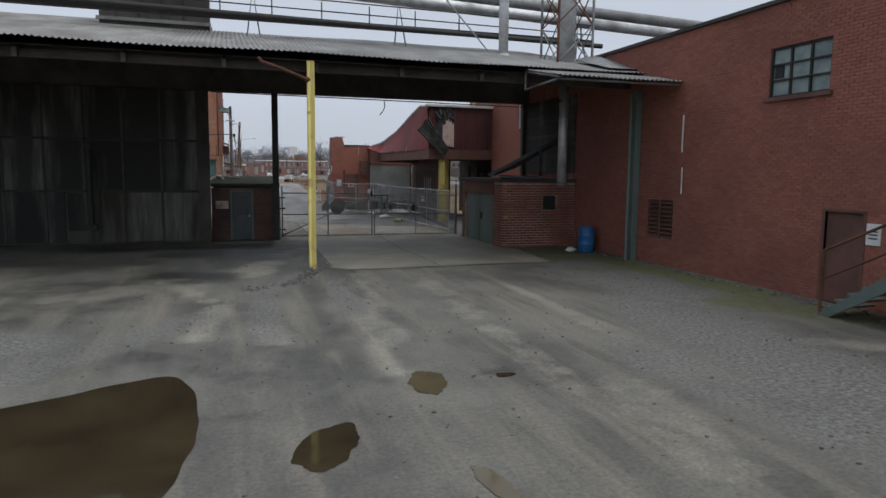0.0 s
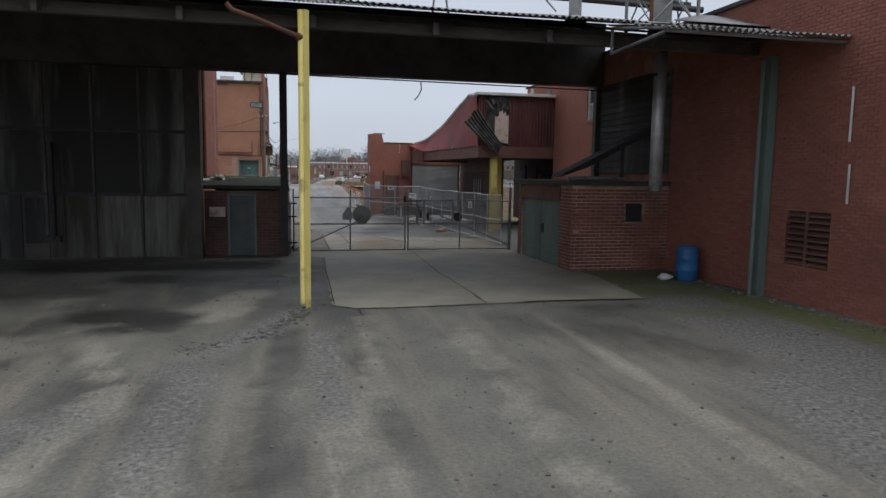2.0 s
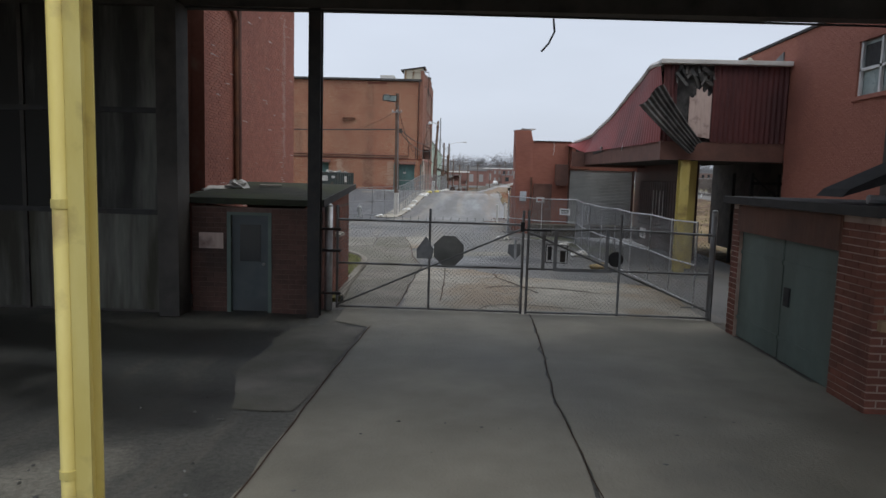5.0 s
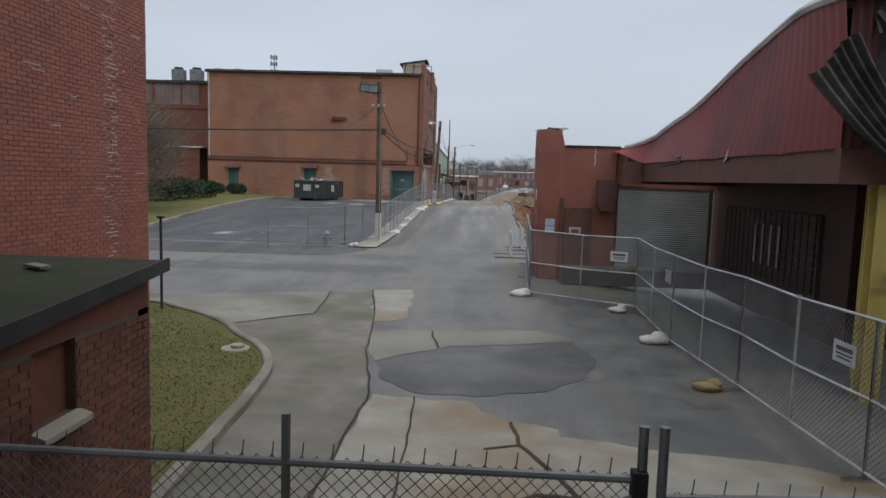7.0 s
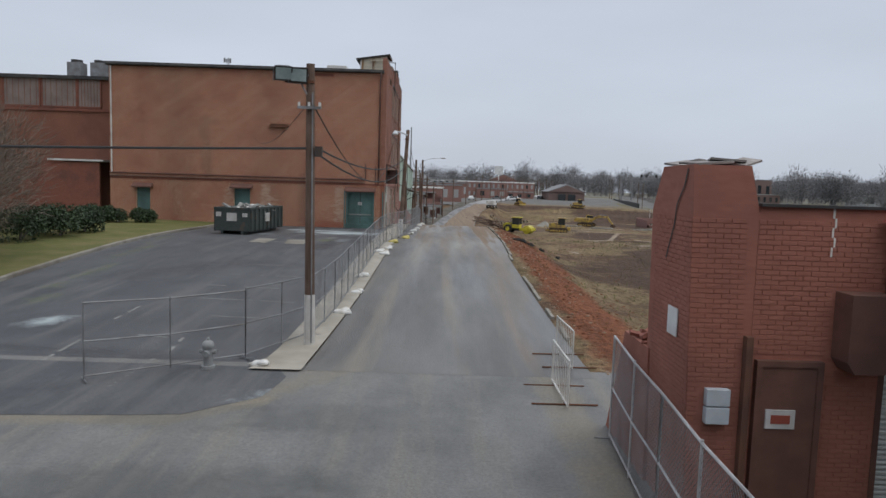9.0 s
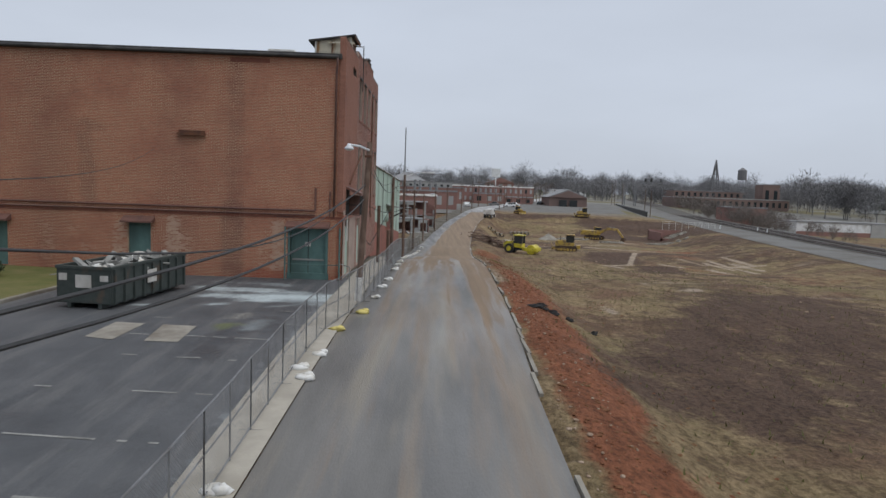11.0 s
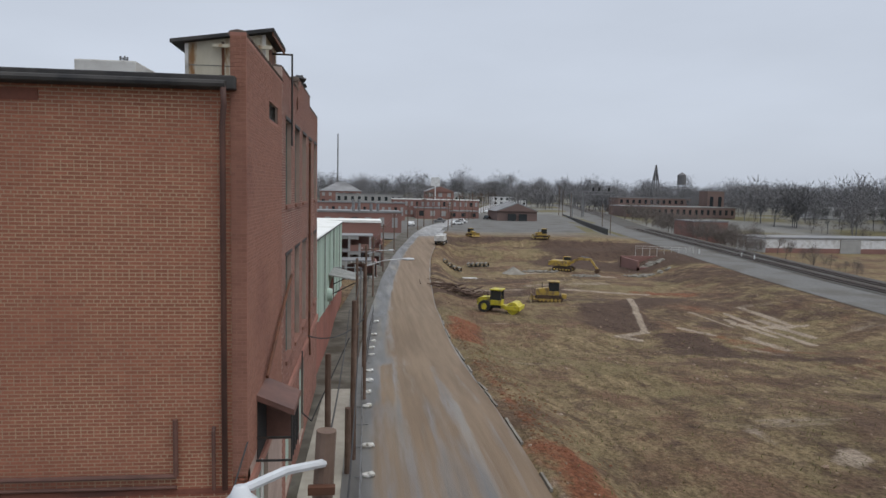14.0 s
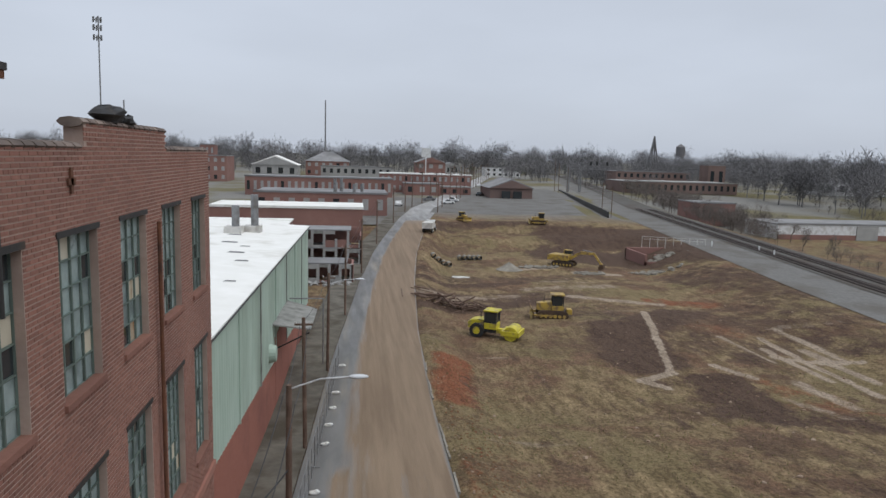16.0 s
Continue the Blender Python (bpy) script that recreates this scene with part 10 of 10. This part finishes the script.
    solid("roof_stack", Build().tube((x, y, 5.5), (x, y, 9.0 - (i > 1) * 1.2), 0.45, 10), "galv_dull", "grey metal stack on a workshop roof", "vent stack", "workshop stacks")
far_building(-36, 16.5, 345, 362, 6.6, "haze_brick", "haze_roof", "long brick mill row with pale windows", 1, 22)
far_building(13, 51, 378, 395, 7.6, "haze_brick", "white_roof", "two-storey brick block with white cornice and windows", 2, 16)
far_building(22, 36, 362, 376, 4.4, "haze_brick", "haze_roof", "single-storey brick shop front", 1, 3, wins="haze_pale")
far_building(36, 49, 366, 377, 3.2, "haze_brick", "haze_pale", "single-storey brick shop with pale awning", 1, 3, wins="glass")
far_building(54, 70.5, 351, 372, 4.3, "haze_factory", "haze_roof", "brown brick railway depot with gabled roof", 0, 0, "x", name="depot_building")
dp = [(60.0, 351), (64.5, 351)]
for x, y in dp:
    solid("depot_door", Build().box(x - 1.7, y - 0.75, 0.2, x + 1.7, y - 0.6, 3.2), "glass", "dark glazed bay of the depot", "door", "depot bays", kind="structure")
far_building(-55, -30, 488, 505, 7, "haze_pale", "white_roof", "white gabled house at the edge of town", 1, 4, "x", wins="glass")
far_building(-28, -2, 520, 540, 9, "haze_brick", "haze_roof", "large brick house with hipped grey roof", 2, 6, "hip")
far_building(-82, -58, 430, 450, 12, "haze_brick", "haze_roof", "tall brick block at the edge of town", 3, 7)
far_building(-75, -68, 452, 460, 17, "haze_brick", "haze_roof", "brick tower block far off", 3, 3)
far_building(-14, 20, 430, 446, 8.5, "haze_pale", "haze_roof", "grey commercial block in town", 2, 10, wins="glass")
far_building(40, 58, 520, 540, 10, "haze_brick", "haze_roof", "brick chapel with gabled front", 2, 3, "x")
far_building(66, 78, 600, 615, 7, "haze_pale", "haze_roof", "pale gabled house in town", 1, 4, "x", wins="glass")
far_building(96, 122, 585, 600, 6.5, "white", "haze_roof", "long white house far along the street", 2, 6, wins="glass")
solid("billboard", Build().box(41, 500, 14.5, 46.5, 500.5, 20).box(43.4, 500.1, 0, 44.1, 500.4, 14.5), "white", "white square sign board on a tall mast", "sign")
# right of the railway
far_building(118, 178, 268, 284, 4.6, "white", "haze_roof", "long white metal building with brick base", 0, 0, z=-4.4, base=(1.9, "haze_brick"))
solid("shed_door", Build().box(141.5, 267.7, -4.4, 148.0, 267.98, -0.2), "haze_pale", "large pale sliding door", "door", kind="structure")
far_building(112, 124, 300, 315, 7, "haze_brick", "haze_roof", "plain red brick block beside the railway", z=-3.5)
far_building(135, 195, 420, 445, 5.5, "haze_factory", "haze_pale", "old brick factory with pale parapet", 1, 18, wins="glass")
far_building(150, 195, 470, 490, 9, "haze_factory", "haze_roof", "tall old factory block behind", 2, 12, wins="glass")
far_building(196, 206, 452, 462, 14, "haze_factory", "haze_roof", "factory tower with open upper storey", 1, 2, wins="glass")
far_building(250, 320, 430, 450, 7, "white", "haze_roof", "long white building in the trees", 1, 10, wins="glass")
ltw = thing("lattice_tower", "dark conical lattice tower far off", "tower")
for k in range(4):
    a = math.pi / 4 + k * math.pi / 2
    part("leg", Build().tube((212 + 6 * math.cos(a), 560 + 6 * math.sin(a), 0), (212, 560, 34), 0.5, 5), "haze_grey", ltw)
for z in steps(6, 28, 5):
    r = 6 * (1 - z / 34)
    part("ring", Build().run([(212 + r * math.cos(math.pi / 4 + k * math.pi / 2), 560 + r * math.sin(math.pi / 4 + k * math.pi / 2), z) for k in range(5)], 0.3, 4), "haze_grey", ltw)
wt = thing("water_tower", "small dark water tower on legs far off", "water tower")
part("tank", Build().tube((232, 560, 20), (232, 560, 27), 3.2, 14).tube((232, 560, 27), (232, 560, 29), 3.2, 14, 0.3), "haze_grey", wt)
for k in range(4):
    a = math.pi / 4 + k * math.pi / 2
    part("leg", Build().tube((232 + 3 * math.cos(a), 560 + 3 * math.sin(a), 0), (232 + 2.6 * math.cos(a), 560 + 2.6 * math.sin(a), 20), 0.3, 5), "haze_grey", wt)
mast = thing("cell_tower", "slim telecom mast with antennas behind the mill", "mast")
part("shaft", Build().tube((-145, 518, 0), (-144.3, 518, 89), 0.5, 8, 0.35), "galv_dull", mast)
for z in (87, 82.5, 77):
    for k in range(6):
        a = k * math.pi / 3
        part("antenna", Build().box(-145 + 2.2 * math.cos(a) - 0.3, 518 + 2.2 * math.sin(a) - 0.3, z - 1.5, -145 + 2.2 * math.cos(a) + 0.3, 518 + 2.2 * math.sin(a) + 0.3, z + 1.5), "galv_dull", mast)
    part("ring", Build().run([(-145 + 2.2 * math.cos(k * math.pi / 3), 518 + 2.2 * math.sin(k * math.pi / 3), z) for k in range(7)], 0.15, 5), "galv_dull", mast)
solid("radio_mast", Build().tube((-22, 640, 0), (-22, 640, 56), 0.8, 6, 0.5), "galv_dull", "thin radio mast above the trees", "mast")
solid("radio_mast", Build().tube((-68, 320, 0), (-68, 320, 30), 0.25, 6, 0.2), "galv_dull", "thin pole behind the mill", "mast")
for i in range(16):
    y = 285 + i * 16
    for sd in (0.4, 9.6):
        x = bend(y) + sd
        h = 8.5 + (i % 3)
        solid("street_pole", Build().tube((x, y, ground_z(x, y)), (x, y, ground_z(x, y) + h), 0.16, 6, 0.12).box(x - 0.8, y - 0.06, ground_z(x, y) + h - 0.8, x + 0.8, y + 0.06, ground_z(x, y) + h - 0.65), "wood_dark", "distant utility pole along the street", "utility pole", "distant street poles")
# pale paved ground of the town
laid("pavement", lambda y: -14 + bend(y), lambda y: 1.0 + bend(y), steps(0, 1, 8), steps(255, 344, 30), 0.02, "ballast", "grey gravel forecourt by the street", "pavement")
laid("pavement", lambda y: 7.5 + bend(y), lambda y: min(96.0, max(30 + bend(y) * 1.2, rail_x(y) - 16)), steps(0, 1, 10), steps(284, 420, 40), 0.03, "ballast", "grey gravel forecourt before the depot", "pavement")


# ---- woods ----
def twig_cloud(bd, x, y, z, h, w, n, rg, evergreen=False, tw=0.0055):
    """A leafless crown: a forked trunk and a haze of fine upright twigs with an uneven outline."""
    bd.tube((x, y, z - 0.3), (x, y, z + h * 0.4), h * 0.016, 4, h * 0.008, cap=False)
    lobes = [(rg.uniform(0, 2 * math.pi), rg.uniform(0.15, 0.75), rg.uniform(0.35, 0.8), rg.uniform(0.3, 0.55)) for _ in range(7)]
    for a, q, k, r in lobes:
        c = Vector((x + w * q * math.cos(a), y + w * q * math.sin(a), z + h * k))
        p0 = Vector((x, y, z + h * rg.uniform(0.12, 0.35)))
        u = (c - p0).cross(Vector((0.3, 0.2, 1))).normalized() * h * tw * 1.6
        bd.add([p0 - u, p0 + u, c + u * 0.4, c - u * 0.4], [(0, 1, 2, 3)])
        for _ in range(n // 7):
            v = Vector((rg.gauss(0, 1), rg.gauss(0, 1), rg.gauss(0, 1))).normalized() * rg.random() ** 0.5
            p = c + Vector((v.x * w * r * 1.3, v.y * w * r * 1.3, v.z * h * r * 0.62))
            if p.z < z:
                p.z = z + 0.1
            d = Vector((v.x * 0.8 + rg.gauss(0, 0.4), v.y * 0.8 + rg.gauss(0, 0.4), 0.5 + 0.5 * v.z + rg.gauss(0, 0.3))).normalized() * h * rg.uniform(0.07, 0.16)
            u = d.cross(Vector((rg.gauss(0, 1), rg.gauss(0, 1), rg.gauss(0, 1)))).normalized() * h * (tw if not evergreen else 0.025)
            bd.add([p - u, p + u, p + d], [(0, 1, 2)])


def wood(name, spots, seed, material, label, n=150, evergreen=False):
    rg = random.Random(seed)
    bd = Build()
    for x, y, h in spots:
        twig_cloud(bd, x, y, ground_z(x, y), h * rg.uniform(0.85, 1.15), h * rg.uniform(0.36, 0.5), n, rg, evergreen)
    return solid(name, bd, material, label, "trees", kind="stuff")


rg = random.Random(77)
wood("far_woods", [(rg.uniform(-420, 620), rg.uniform(640, 760), rg.uniform(15, 25)) for _ in range(620)], 1, "haze_grey", "grey-brown bare winter woods along the horizon", 480)
wood("far_woods", [(rg.uniform(-120, 40), rg.uniform(540, 620), rg.uniform(9, 15)) for _ in range(70)], 2, "haze_grey", "bare trees among the houses", 330)
wood("far_woods", [(rg.uniform(95, 330), rg.uniform(500, 600), rg.uniform(10, 17)) for _ in range(160)], 3, "haze_grey", "bare woods behind the railway", 380)
wood("far_woods", [(rg.uniform(190, 330), rg.uniform(330, 420), rg.uniform(14, 22)) for _ in range(70)], 4, "haze_grey", "tall bare trees beyond the railway", 800)
wood("railway_scrub", [(rail_x(y) + rg.uniform(9, 30), y, rg.uniform(3.5, 8)) for y in [rg.uniform(255, 430) for _ in range(130)]], 5, "bark", "leafless scrub beside the railway", 600)
wood("railway_scrub", [(rail_x(y) + rg.uniform(7, 14), y, rg.uniform(1.5, 4)) for y in [rg.uniform(185, 300) for _ in range(40)]], 6, "bark", "low leafless bushes beside the railway", 400)
wood("far_woods", [(rg.uniform(-420, 620), rg.uniform(620, 660), rg.uniform(4, 9)) for _ in range(560)], 7, "haze_grey", "undergrowth at the foot of the woods", 260)
wood("far_woods", [(rg.uniform(125, 330), rg.uniform(450, 500), rg.uniform(8, 14)) for _ in range(90)], 10, "haze_grey", "bare trees round the old factory", 400)
wood("railway_scrub", [(rg.uniform(118, 340), rg.uniform(300, 450), rg.uniform(1.5, 5)) for _ in range(260)], 11, "bark", "brown scrub on the land beyond the railway", 220)
wood("evergreens", [(rg.uniform(200, 320), rg.uniform(380, 440), rg.uniform(6, 11)) for _ in range(7)], 8, "leaf", "dark evergreen trees among bare ones", 300, True)
wood("evergreens", [(rg.uniform(-300, 500), rg.uniform(600, 700), rg.uniform(7, 12)) for _ in range(24)], 9, "leaf", "dark evergreens in the far woods", 160, True)
for i, (x, y, h) in enumerate(((110, 235, 6.5), (106, 240, 5.5), (118, 262, 7.0), (57, 470, 13), (40, 500, 14))):
    bare_tree(x, y, h, 30 + i, "bare deciduous tree with fine branches", 1, 0.8, 5)


# spreading ornamental trees beside the lot
for i, (x, y, h, w) in enumerate(((-20.0, 70.6, 7.6, 5.6), (-24.5, 77.0, 8.2, 5.2))):
    t = bare_tree(x, y, h, 4 + i, "spreading bare ornamental tree with a dense haze of twigs", 4, 0.9, 5, "tan_bark")
    bd = Build()
    rg = random.Random(40 + i)
    twig_cloud(bd, x, y, ground_z(x, y), h * 1.1, w, 13000, rg, False, 0.0017)
    part("twig", bd, "tan_bark", t)


# ---- single bricks where the camera passes nearest ----
def brick_parts(parent, place, items, material, n=(0, -1, 0)):
    """Bricks as parts of their own, on shared meshes by length."""
    made = {}
    for a, c, v0, v1 in items:
        L = round(c - a, 2)
        if L not in made:
            h = v1 - v0
            bd = Build()
            brick_mesh(bd, lambda u, w, d: (u, d, w), [(0, L, 0, h)], 0.008)
            made[L] = bd.mesh("brick")
        o = place(a, v0, 0.0)
        ob = part("brick", made[L], material, parent)
        if n[0] == 1:
            ob.matrix_basis = pose(o[0], o[1], o[2], 0, 0, 90)
        else:
            ob.matrix_basis = pose(o[0], o[1], o[2])


pl, items = SHED_BRICKS
items = sorted(items, key=lambda q: q[2] + abs(q[0] - 0.8) * 0.3)
brick_parts(bs, pl, items[:300], "brick_face")
if len(items) > 300:
    tagged(part("bricks", brick_mesh(Build(), pl, items[300:]), "brick_dark", bs), kind="stuff")
items = sorted([q for _, q in near], key=lambda q: -q[2])
brick_parts(mill, place_e, items[:300], "brick_east_single", (1, 0, 0))
if len(items) > 300:
    tagged(part("bricks", brick_mesh(Build(), place_e, items[300:]), "brick_east", mill), kind="stuff")
